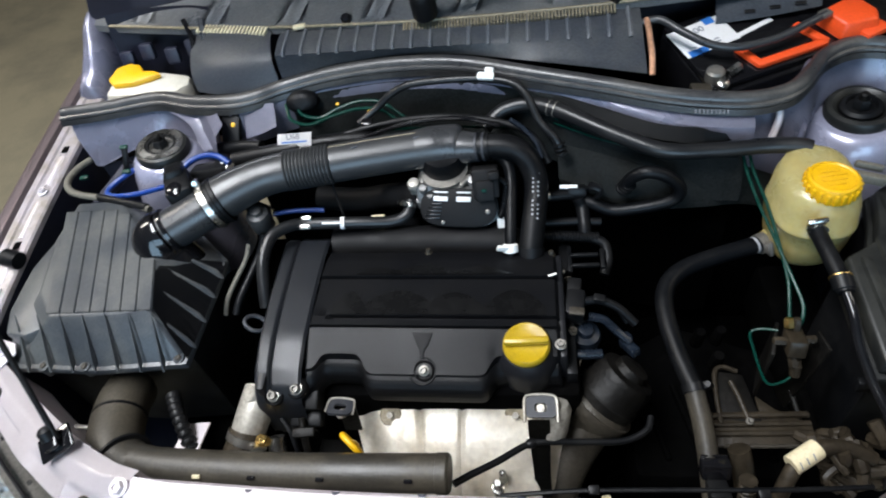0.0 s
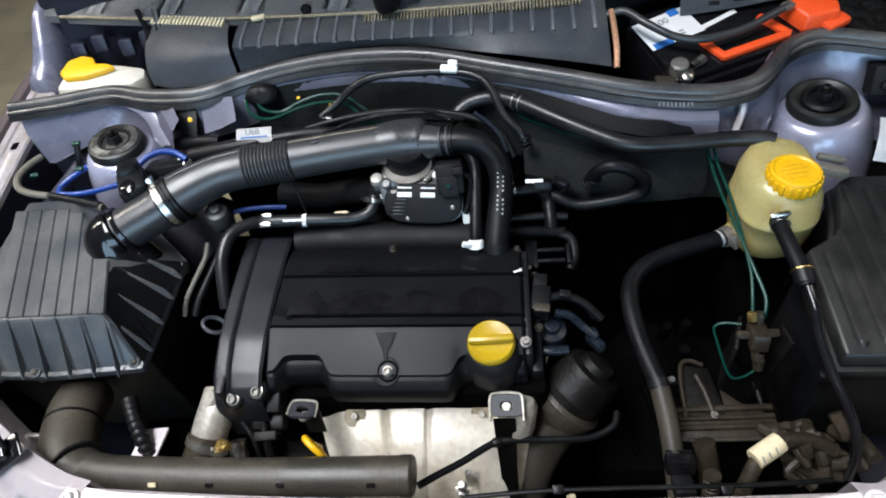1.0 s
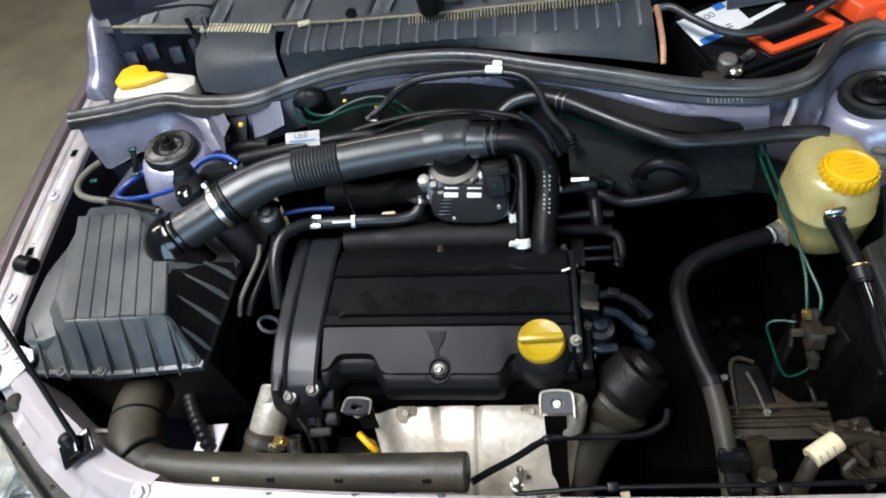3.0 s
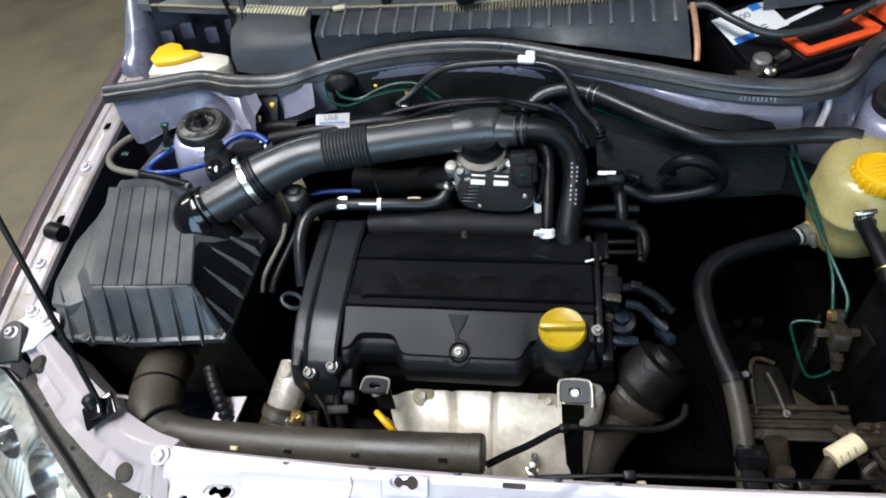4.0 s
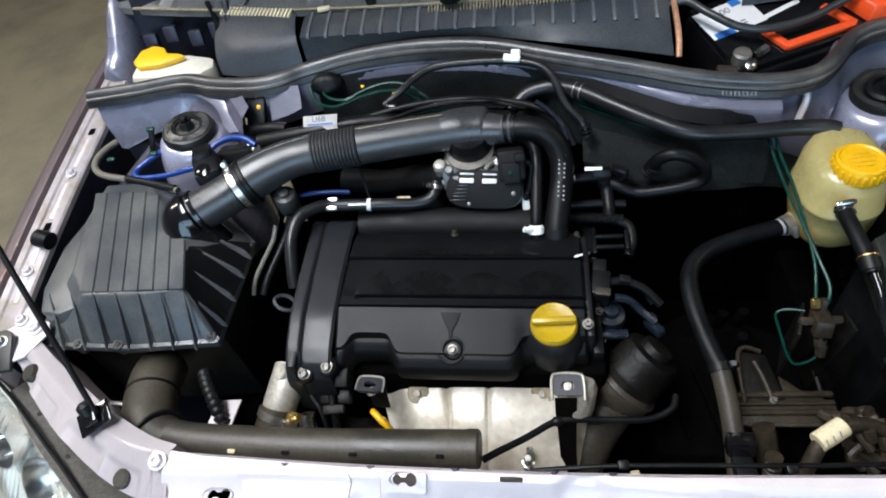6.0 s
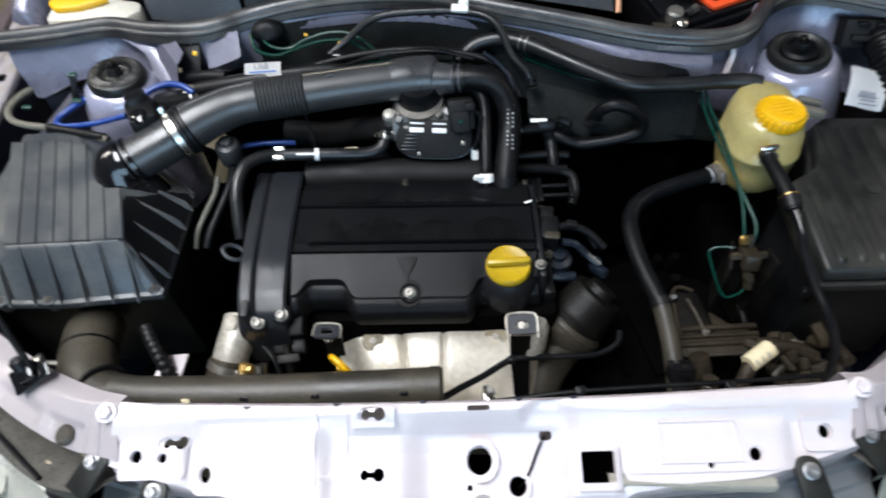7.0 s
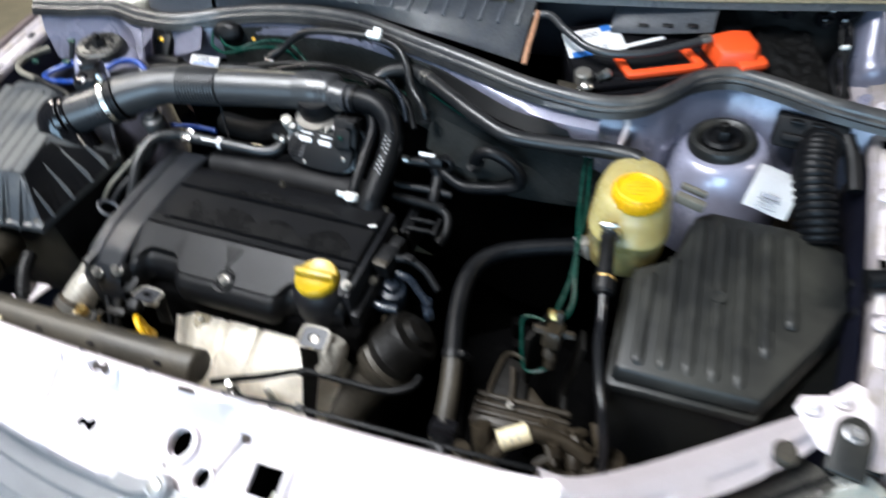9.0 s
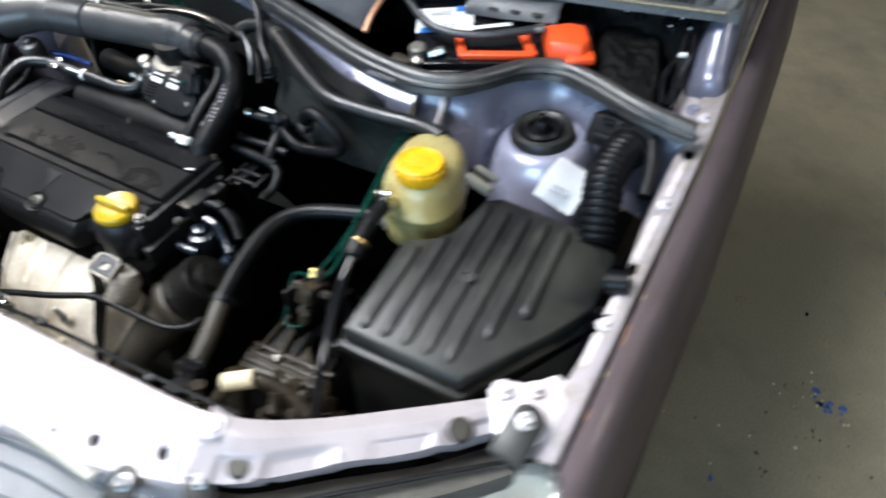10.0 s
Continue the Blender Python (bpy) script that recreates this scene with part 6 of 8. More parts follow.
for k in range(3):
    part("sleeve_ring", lathe([(0.0092, -0.002), (0.0112, -0.0012), (0.0112, 0.0012), (0.0092, 0.002)], (0.197 + 0.003 * k, 0.692 - 0.0022 * k, 0.831 + 0.006 * k), (0.3, -0.3, 0.9), 14), BLACK, loop)
    part("wire_tangle", tube([(0.140 + 0.006 * k, 0.700, 0.825), (0.150, 0.690 + 0.004 * k, 0.838), (0.165, 0.685, 0.832 + 0.004 * k), (0.158, 0.688, 0.818)], 0.003, 6), BLACK, loop)
tag = thing("tagged_hose", (-0.28, 0.77, 0.88), "black hose with a white printed tag", "hose")
part("hose", tube([(-0.415, 0.752, 0.882), (-0.375, 0.752, 0.888), (-0.33, 0.756, 0.892), (-0.26, 0.768, 0.893), (-0.20, 0.775, 0.890), (-0.16, 0.776, 0.880)], 0.0125, 14), BLACK, tag)
m = facing((-0.305, 0.7600, 0.9065), (0.02, -0.62, 0.78), (1, 0.02, 0.0))
bm = sheet(lambda u, v: m @ Vector(((u - 0.5) * 0.056, (v - 0.5) * 0.024, 0.002 * math.cos((v - 0.5) * 3))), 4, 6, 0.0006)
label = part("paper_tag", bm, PAPER, tag, "white paper tag")
lettering("tag_print", "U6B", 0.013, m @ Matrix.Translation((-0.002, 0.005, 0.0027)), PRINT, label)
bm = box((0, -0.003, 0.0026), (0.042, 0.0022, 0.0004), bevel=0)
bm.transform(m)
part("tag_bar", bm, PRINT_BLUE, label)
part("rubber_grommet", lathe([(0.028, -0.004), (0.026, 0.006), (0.018, 0.012), (0.008, 0.013)], (-0.308, 0.845, 0.920), (0.1, -0.8, 0.5), 20, squash=0.7), RUBBER, tag, "black rubber grommet")
brake = thing("brake_lines", (-0.25, 0.81, 0.88), "green-coated steel brake lines at the bulkhead", "pipe")
part("line", tube([(-0.319, 0.839, 0.920), (-0.304, 0.821, 0.910), (-0.274, 0.815, 0.907), (-0.244, 0.827, 0.914), (-0.209, 0.835, 0.919), (-0.174, 0.832, 0.917), (-0.144, 0.819, 0.902), (-0.124, 0.809, 0.887)], 0.0030, 8), TEAL, brake)
part("line", tube([(-0.336, 0.841, 0.920), (-0.324, 0.815, 0.907), (-0.292, 0.805, 0.902), (-0.254, 0.815, 0.908), (-0.214, 0.824, 0.912), (-0.174, 0.821, 0.910), (-0.144, 0.809, 0.894)], 0.0030, 8), TEAL, brake)
part("line", tube([(-0.20, 0.79, 0.893), (-0.10, 0.79, 0.892), (-0.02, 0.785, 0.89), (0.06, 0.775, 0.888)], 0.0017, 8), TEAL, brake)
part("line", tube([(0.10, 0.778, 0.893), (0.137, 0.758, 0.888), (0.172, 0.741, 0.883), (0.211, 0.728, 0.879), (0.236, 0.725, 0.878)], 0.0014, 8), TEAL, brake)
part("line", tube([(0.10, 0.784, 0.897), (0.137, 0.764, 0.892), (0.172, 0.747, 0.888), (0.205, 0.735, 0.884)], 0.0012, 8), TEAL, brake)
for at in ((-0.244, 0.829, 0.921), (-0.190, 0.813, 0.914)):
    part("paint_dab", box(at, (0.006, 0.005, 0.004), (30, 0, 0), 0.0015), YELLOW, brake)
cable = thing("wiring_loom", (-0.05, 0.77, 0.86), "black wiring loom behind the intake hose", "wiring")
part("loom", tube([(-0.26, 0.770, 0.895), (-0.18, 0.785, 0.905), (-0.10, 0.788, 0.912), (-0.03, 0.780, 0.912), (0.03, 0.768, 0.905), (0.07, 0.75, 0.89), (0.09, 0.725, 0.86)], 0.0055, 10), BLACK, cable)
part("loom", tube([(-0.20, 0.760, 0.90), (-0.12, 0.772, 0.916), (-0.04, 0.770, 0.920), (0.02, 0.755, 0.912)], 0.0035, 8), BLACK_GLOSS, cable)
part("blue_wire", tube([(0.035, 0.765, 0.915), (0.055, 0.752, 0.906), (0.072, 0.735, 0.893), (0.080, 0.720, 0.875)], 0.0035, 8), BLUEGREY, cable)
part("cable_clip", box((-0.190, 0.790, 0.906), (0.018, 0.012, 0.016), (20, 0, 0), 0.002), BLACK_GLOSS, cable)


# ---- coolant tank ----
tank = thing("coolant_tank", (0.436, 0.636, 0.765), "yellowed plastic coolant tank with a bright yellow cap", "coolant tank")


def tank_ring(hx, hy, cy, z, n=36):
    hx *= 0.9
    return [(0.434 + hx * math.copysign(abs(math.cos(a)) ** 0.8, math.cos(a)), cy + hy * math.copysign(abs(math.sin(a)) ** 0.8, math.sin(a)), z) for a in (2 * math.pi * k / n for k in range(n))]


rings = [[(x, y, z + (0.24 * max(0, y - 0.640) if z > 0.85 else 0)) for x, y, z in tank_ring(*r)] for r in ((0.020, 0.020, 0.628, 0.762), (0.040, 0.040, 0.628, 0.766), (0.051, 0.052, 0.630, 0.780), (0.0565, 0.058, 0.634, 0.806), (0.0580, 0.060, 0.636, 0.830),
                                 (0.0595, 0.0615, 0.636, 0.832), (0.0595, 0.0615, 0.636, 0.836), (0.0580, 0.060, 0.636, 0.838), (0.0555, 0.058, 0.638, 0.862), (0.049, 0.052, 0.640, 0.880), (0.038, 0.041, 0.640, 0.889), (0.02, 0.022, 0.638, 0.891))]
bm = bmesh.new()
g = [[bm.verts.new(p) for p in r] for r in rings]
for a, b in zip(g, g[1:]):
    for k in range(36):
        bm.faces.new((a[k], a[(k + 1) % 36], b[(k + 1) % 36], b[k]))
bm.faces.new(g[0]); bm.faces.new(g[-1])
part("tank_shell", bm, TANK, tank, sharp=50)
part("filler_neck", lathe([(0.029, 0.865), (0.028, 0.892), (0.025, 0.894)], (0.438, 0.618, 0), (0, 0, 1), 30), TANK, tank)
cap = part("screw_cap", lathe([(0.0302, 0.880), (0.0310, 0.884), (0.0310, 0.899), (0.0295, 0.9025), (0.0265, 0.9035), (0.0245, 0.9015), (0.010, 0.9015)], (0.438, 0.618, 0), (0, 0, 1), 44), YELLOW, tank, "bright yellow screw cap")
for k in range(22):
    a = 2 * math.pi * k / 22
    part("grip_rib", box((0.438 + 0.0313 * math.cos(a), 0.618 + 0.0313 * math.sin(a), 0.8905), (0.004, 0.0045, 0.016), (0, 0, math.degrees(a)), 0.0013), YELLOW, cap)
for k, (w, dy) in enumerate(((0.024, 0.011), (0.034, 0.004), (0.030, -0.004), (0.020, -0.012))):
    part("cap_mark", box((0.438, 0.618 + dy, 0.9022), (w, 0.0028, 0.0012), (0, 0, 6), 0.0004), YELLOW, cap)
part("outlet", tube([(0.424, 0.590, 0.852), (0.416, 0.574, 0.858), (0.414, 0.566, 0.860)], 0.0095, 14, 4), TANK, tank)
part("rear_outlet", tube([(0.446, 0.660, 0.880), (0.444, 0.676, 0.888), (0.434, 0.686, 0.8905)], 0.0085, 12, 4), TANK, tank)
part("side_outlet", tube([(0.400, 0.632, 0.785), (0.386, 0.623, 0.779)], 0.0145, 14, 3), TANK, tank)
part("bracket_tab", box((0.505, 0.655, 0.862), (0.040, 0.012, 0.014), (0, 10, -12), 0.003), BROWNHOSE, tank)
part("bracket_tab", box((0.508, 0.672, 0.868), (0.036, 0.008, 0.010), (0, 10, -12), 0.003), BROWNHOSE, tank)

small = thing("overflow_hose", (0.42, 0.5, 0.76), "black hose from the coolant tank with a thin pipe", "hose")
part("hose", tube([(0.4145, 0.574, 0.860), (0.414, 0.553, 0.862), (0.416, 0.525, 0.861), (0.419, 0.495, 0.857), (0.421, 0.476, 0.852)], 0.0098, 14), RUBBER, small)
part("joint_sleeve", lathe([(0.010, -0.010), (0.0122, -0.008), (0.0122, 0.008), (0.010, 0.010)], (0.420, 0.488, 0.855), (0.06, -0.85, -0.3), 16), BLACK, small)
part("brass_ring", lathe([(0.0105, -0.002), (0.0128, -0.001), (0.0128, 0.002), (0.0105, 0.003)], (0.4197, 0.496, 0.857), (0.06, -0.85, -0.3), 16), BRASS, small)
clamp(small, (0.4148, 0.566, 0.861), (0, -0.99, 0.1), 0.0102, BRIGHT, 0.008, (-0.2, 0, 1))
part("thin_pipe", tube([(0.421, 0.480, 0.853), (0.424, 0.452, 0.842), (0.427, 0.424, 0.822), (0.436, 0.390, 0.800), (0.447, 0.355, 0.782), (0.456, 0.325, 0.75), (0.458, 0.31, 0.70)], 0.0056, 12), BLACK_GLOSS, small, "slim glossy black pipe")

big = thing("radiator_hose", (0.26, 0.5, 0.60), "thick black radiator hose curving down from the tank", "hose")
part("hose", tube([(0.392, 0.627, 0.781), (0.375, 0.618, 0.780), (0.320, 0.602, 0.777), (0.270, 0.582, 0.774), (0.243, 0.553, 0.771), (0.236, 0.511, 0.768), (0.243, 0.453, 0.762), (0.255, 0.403, 0.757)], 0.0122, 18, 8), RUBBER, big)
part("lower_pipe", tube([(0.254, 0.408, 0.758), (0.261, 0.365, 0.736), (0.264, 0.323, 0.713), (0.267, 0.28, 0.68)], 0.0124, 16), GRIME, big, "dust-brown lower pipe")
part("white_mark", lathe([(0.0123, -0.002), (0.0126, -0.0015), (0.0126, 0.0015), (0.0123, 0.002)], (0.371, 0.6165, 0.7797), (0.9, 0.38, 0.06), 18), TRIM_GREY, big, "white printed band")
clamp(big, (0.381, 0.620, 0.7800), (0.9, 0.42, 0.1), 0.0128, STEEL, 0.012, (0.2, -0.9, 0.3))
clamp(big, (0.2545, 0.405, 0.757), (0.15, -0.93, -0.3), 0.0126, BLACK, 0.010, (0.9, 0, 0.4))
clip = part("hose_clip", box((0.268, 0.318, 0.722), (0.034, 0.020, 0.022), (-20, 0, 0), 0.004), BLACK_GLOSS, big, "black pipe clip")
for dy in (0.012, -0.004):
    part("clip_ridge", box((0.268, 0.318 + dy, 0.733 - 0.36 * dy), (0.030, 0.003, 0.005), (-20, 0, 0), 0.001), BLACK_GLOSS, clip)
part("clip_foot", box((0.268, 0.294, 0.714), (0.024, 0.030, 0.016), (-20, 0, 0), 0.003), BLACK, clip)

# ---- fuse box ----
fuse = thing("fuse_box", (0.57, 0.53, 0.60), "dusty black fuse box with a ribbed lid", "fuse box")
FB = [(0.446, 0.400), (0.602, 0.398), (0.672, 0.505), (0.702, 0.560), (0.704, 0.650), (0.66, 0.664), (0.535, 0.668), (0.515, 0.655), (0.506, 0.610), (0.494, 0.575), (0.470, 0.560), (0.448, 0.548)]


def fb(p, dz=0.0):
    """The lid falls towards the front and the outer side."""
    return Vector((p.x, p.y, p.z + 0.011 + 0.10 * (p.y - 0.40) - 0.25 * max(0, p.x - 0.64) + dz))


lid = part("lid", prism(FB, 0.786, 0.806, 0.004, [((x - 0.57) * 0.965 + 0.57, (y - 0.53) * 0.965 + 0.53) for x, y in FB], f=fb), FUSEBOX, fuse)
part("lid_rim", prism([((x - 0.57) * 1.035 + 0.57, (y - 0.53) * 1.03 + 0.53) for x, y in FB], 0.768, 0.782, 0.002, f=fb), FUSEBOX, fuse)
part("case", prism([((x - 0.57) * 0.98 + 0.57, (y - 0.53) * 0.98 + 0.53) for x, y in FB], 0.60, 0.775, 0.006, f=lambda p: fb(p) if p.z > 0.7 else p), BLACK, fuse)
for k in range(7):
    x = 0.472 + 0.0265 * k
    y0 = 0.412 if k < 5 else 0.412 + 0.045 * (k - 4)
    y1 = 0.545 if k < 1 else (0.575 if k < 2 else 0.645)
    rows = []
    for d, h in ((-0.0075, 0.0), (-0.005, 0.0045), (0.0, 0.0058), (0.005, 0.0045), (0.0075, 0.0)):
        rows.append([fb(Vector((x + d * (0.4 if t in (0, 1) else 1), y0 + (y1 - y0) * t, 0.8055 + (h if 0 < t < 1 else h * 0.1)))) for t in (0, 0.06, 0.3, 0.7, 0.96, 1)])
    part("lid_rib", loft(rows, 0, 3), FUSEBOX, lid)
part("lid_mark", lathe([(0.009, 0), (0.009, 0.002), (0.006, 0.002), (0.0055, 0.0005), (0.003, 0.0005)], fb(Vector((0.5505, 0.524, 0.811))), (0, -0.18, 1), 18), FUSEBOX, lid)
part("side_skirt", loft([[(0.612, 0.398, 0.776), (0.680, 0.500, 0.790), (0.712, 0.560, 0.792), (0.716, 0.64, 0.800)],
                         [(0.640, 0.400, 0.75), (0.696, 0.485, 0.77), (0.720, 0.55, 0.775), (0.722, 0.63, 0.79)],
                         [(0.645, 0.40, 0.66), (0.70, 0.48, 0.66), (0.722, 0.55, 0.68), (0.724, 0.63, 0.70)]], 0.003), FUSEBOX, fuse)
for y in (0.60, 0.555):
    part("latch", box((0.706, y, 0.815), (0.010, 0.012, 0.020), (0, 0, 0), 0.002), BLACK, fuse)
part("front_clip", box((0.440, 0.402, 0.770), (0.014, 0.010, 0.020), (0, 0, 0), 0.002), BLACK, fuse)

# paper tag, bellows conduit and connector block by the tower
paper = thing("wiring_tag", (0.60, 0.69, 0.83), "curled white paper tag on a wire", "tag")
m = facing((0.607, 0.704, 0.857), (-0.10, -0.45, 0.9), (0.92, -0.30, 0))
bm = sheet(lambda u, v: m @ Vector(((u - 0.5) * 0.056, (v - 0.5) * 0.062 + 0.004 * u, 0.010 * math.sin(v * 2.6) + 0.006 * math.cos(u * 3.4))), 8, 12, 0.0006)
sheet_tag = part("paper", bm, PAPER, paper)
for k, (w, h) in enumerate(((0.022, 0.006), (0.026, 0.0018), (0.020, 0.0018), (0.024, 0.0018))):
    bm = box((0.0, -0.010 - 0.0065 * k, 0.0105 + 0.0035 * k * 0.3), (w, h, 0.0005), (8, 0, 0), 0)
    bm.transform(m)
    part("print_bar", bm, PRINT, sheet_tag)
conduit = thing("bellows_conduit", (0.66, 0.71, 0.80), "black corrugated wiring conduit beside the wing", "conduit")
part("end_collar", lathe([(0.022, -0.006), (0.029, -0.005), (0.029, 0.005), (0.022, 0.006)], (0.662, 0.791, 0.8805), (0.2, 1, 0), 24), BLACK, conduit)
part("bellows", corrugated([(0.662, 0.795, 0.880), (0.655, 0.765, 0.882), (0.652, 0.725, 0.872), (0.660, 0.685, 0.850), (0.668, 0.655, 0.825)], 0.0265, 0.0045, 0.0095, 24), RUBBER, conduit)
block = thing("connector_block", (0.66, 0.81, 0.84), "black connector block on the bulkhead shelf", "connector")
part("block", box((0.648, 0.812, 0.884), (0.090, 0.034, 0.044), (-25, 0, -8), 0.005), MOTOR, block)
for x in (0.626, 0.652):
    part("window", box((x, 0.802 - 0.14 * (x - 0.648), 0.907), (0.017, 0.014, 0.004), (-10, 0, -8), 0.002), BLACK, block)
part("lock_bar", box((0.645, 0.790, 0.888), (0.070, 0.010, 0.010), (-25, 0, -8), 0.003), MOTOR, block)
part("strap", tube([(0.690, 0.80, 0.895), (0.700, 0.77, 0.880), (0.705, 0.73, 0.86)], 0.010, 10), BLACK, block)

# ---- hydraulic valve with green pipes ----
valve = thing("clutch_valve", (0.372, 0.45, 0.64), "dirty hydraulic valve block with green pipes", "valve")
part("block", box((0.373, 0.447, 0.792), (0.021, 0.034, 0.024), (-20, 0, -6), 0.003), RUSTY, valve)
part("stem", lathe([(0.006, -0.022), (0.0075, -0.008), (0.006, -0.006), (0.006, 0.0)], (0.374, 0.432, 0.778), (0, 0.5, 0.8), 14), RUSTY, valve)
for dx, dy, dz, axx in ((-0.015, 0.0, 0.004, (-1, 0, 0.1)), (0.017, 0.004, 0.0, (1, 0, 0.1)), (0.004, 0.016, 0.014, (0, 0.4, 1)), (-0.002, -0.016, -0.014, (0, -0.8, -0.5))):
    part("pipe_nut", lathe([(0.0055, -0.008), (0.0055, 0.006), (0.0045, 0.009), (0.003, 0.009)], (0.372 + dx, 0.447 + dy, 0.792 + dz), axx, 6), RUSTY, valve)
part("green_pipe", tube([(0.360, 0.710, 0.868), (0.361, 0.69, 0.858), (0.366, 0.64, 0.846), (0.374, 0.58, 0.836), (0.383, 0.52, 0.824), (0.388, 0.488, 0.815), (0.384, 0.470, 0.808), (0.377, 0.460, 0.805)], 0.0023, 8), TEAL, valve, "green-coated steel pipe")
part("green_pipe", tube([(0.368, 0.708, 0.868), (0.370, 0.685, 0.857), (0.376, 0.63, 0.846), (0.378, 0.57, 0.834), (0.378, 0.52, 0.822), (0.374, 0.49, 0.812), (0.370, 0.47, 0.806)], 0.0022, 8), TEAL, valve)
part("green_pipe", tube([(0.358, 0.462, 0.796), (0.345, 0.468, 0.791), (0.334, 0.470, 0.786), (0.329, 0.466, 0.781), (0.332, 0.452, 0.771), (0.337, 0.434, 0.758), (0.342, 0.421, 0.749), (0.348, 0.416, 0.746), (0.358, 0.417, 0.747), (0.369, 0.421, 0.751), (0.375, 0.427, 0.758), (0.377, 0.434, 0.768), (0.376, 0.440, 0.777)], 0.0017, 8), TEAL, valve)
part("brass_union", lathe([(0.006, 0), (0.006, 0.009), (0.0045, 0.011), (0.002, 0.011)], (0.368, 0.462, 0.804), (-0.1, 0.5, 0.8), 6), BRASS, valve, "brass pipe union")
part("bracket", box((0.352, 0.452, 0.745), (0.004, 0.050, 0.10), (0, 0, -20), 0.001), IRON, valve)
part("bracket", box((0.400, 0.450, 0.72), (0.004, 0.030, 0.14), (0, 8, 10), 0.001), IRON, valve)

# ---- gearbox side, low in the bay ----
gear = thing("gearbox", (0.34, 0.45, 0.40), "gearbox casing in shade-black low in the bay", "gearbox")
# casing and ribs get the depth's shade as their colour
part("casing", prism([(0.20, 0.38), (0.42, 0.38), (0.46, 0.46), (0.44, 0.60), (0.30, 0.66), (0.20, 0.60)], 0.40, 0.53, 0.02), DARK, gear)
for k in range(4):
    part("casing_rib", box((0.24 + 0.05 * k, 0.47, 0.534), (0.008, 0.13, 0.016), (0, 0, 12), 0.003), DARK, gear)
frame_ob = thing("mounting_bracket", (0.335, 0.38, 0.62), "rusty pressed mounting bracket over the gearbox", "bracket")
part("shelf", box((0.348, 0.386, 0.671), (0.128, 0.036, 0.006), (8, 2, 1), 0.002), RUSTY, frame_ob)
part("shelf_edge", tube([(0.298, 0.368, 0.673), (0.345, 0.369, 0.672), (0.396, 0.371, 0.670)], 0.0030, 8), ALU_DIRTY, frame_ob, "bare worn edge")
for dy, r in ((0.000, 0.0046), (0.012, 0.0040), (0.024, 0.0046)):
    part("shelf_bead", tube([(0.286, 0.383 + dy, 0.676 + 0.1 * dy), (0.345, 0.385 + dy, 0.675 + 0.1 * dy), (0.410, 0.388 + dy, 0.672 + 0.1 * dy)], r, 8), RUSTY, frame_ob)
part("upright", prism([(0.300, 0.395), (0.352, 0.395), (0.342, 0.470), (0.304, 0.476)], 0.672, 0.677, 0.0015), IRON, frame_ob)
for pts in (((0.299, 0.396, 0.679), (0.301, 0.44, 0.681), (0.306, 0.472, 0.681), (0.318, 0.480, 0.680), (0.336, 0.474, 0.678)), ((0.333, 0.398, 0.682), (0.328, 0.43, 0.684), (0.322, 0.455, 0.684))):
    part("edge_bead", tube(pts, 0.0034, 8), RUSTY, frame_ob)
part("side_web", prism([(0.352, 0.395), (0.408, 0.400), (0.372, 0.420), (0.352, 0.440)], 0.668, 0.674, 0.0015), RUSTY, frame_ob)
bolt(frame_ob, (0.333, 0.397, 0.684), (0, -0.2, 1), 0.0036, STEEL)
for x, y, z in ((0.305, 0.55, 0.66), (0.318, 0.50, 0.675), (0.338, 0.56, 0.65)):
    part("stud", lathe([(0.009, -0.04), (0.009, 0), (0.007, 0.006), (0.003, 0.006)], (x, y, z), (0, -0.2, 1), 8), DARK, gear)
part("shift_rod", tube([(0.396, 0.445, 0.68), (0.400, 0.42, 0.67), (0.405, 0.39, 0.65)], 0.004, 8), IRON, gear)

loom = thing("taped_loom", (0.38, 0.31, 0.65), "taped wiring loom with a cream tag behind the cross panel", "wiring")
part("stem", tube([(0.325, 0.275, 0.70), (0.335, 0.295, 0.735), (0.352, 0.316, 0.757), (0.378, 0.330, 0.758), (0.41, 0.335, 0.745), (0.44, 0.33, 0.73)], 0.0088, 12), RUSTY, loom)
ax = Vector((0.85, 0.5, 0.15)).normalized()
tape = part("cream_tag", lathe([(0.0108, -0.0185), (0.0116, -0.0175), (0.0116, 0.017), (0.0108, 0.018)], Vector((0.356, 0.318, 0.760)), ax, 20), CREAM, loom, "cream paper tag")
for k in range(3):
    part("tag_bar", box(Vector((0.354, 0.3085, 0.7680)) + ax * (-0.008 + 0.009 * k), (0.0016, 0.008, 0.0006), (40, 0, 28), 0.0002), PRINT, tape)
rnd = random.Random(5)
for k in range(13):
    x, y, z = 0.385 + 0.012 * (k % 7) + rnd.uniform(-0.006, 0.006), 0.325 + 0.02 * (k // 7) + rnd.uniform(-0.012, 0.012), 0.715 + rnd.uniform(-0.02, 0.03)
    pts = [(x + rnd.uniform(-0.02, 0.02), y + rnd.uniform(-0.02, 0.02), z + 0.012 * j - 0.012) for j in range(4)]
    part("wire", tube(pts, rnd.uniform(0.005, 0.009), 8, 4), RUSTY, loom)
part("plug", tube([(0.306, 0.352, 0.702), (0.311, 0.340, 0.685), (0.318, 0.325, 0.650)], 0.0135, 14), RUSTY, loom)
part("ribbed_sleeve", corrugated([(0.298, 0.30, 0.735), (0.300, 0.29, 0.70), (0.302, 0.285, 0.65)], 0.010, 0.002, 0.007, 12), RUSTY, loom)

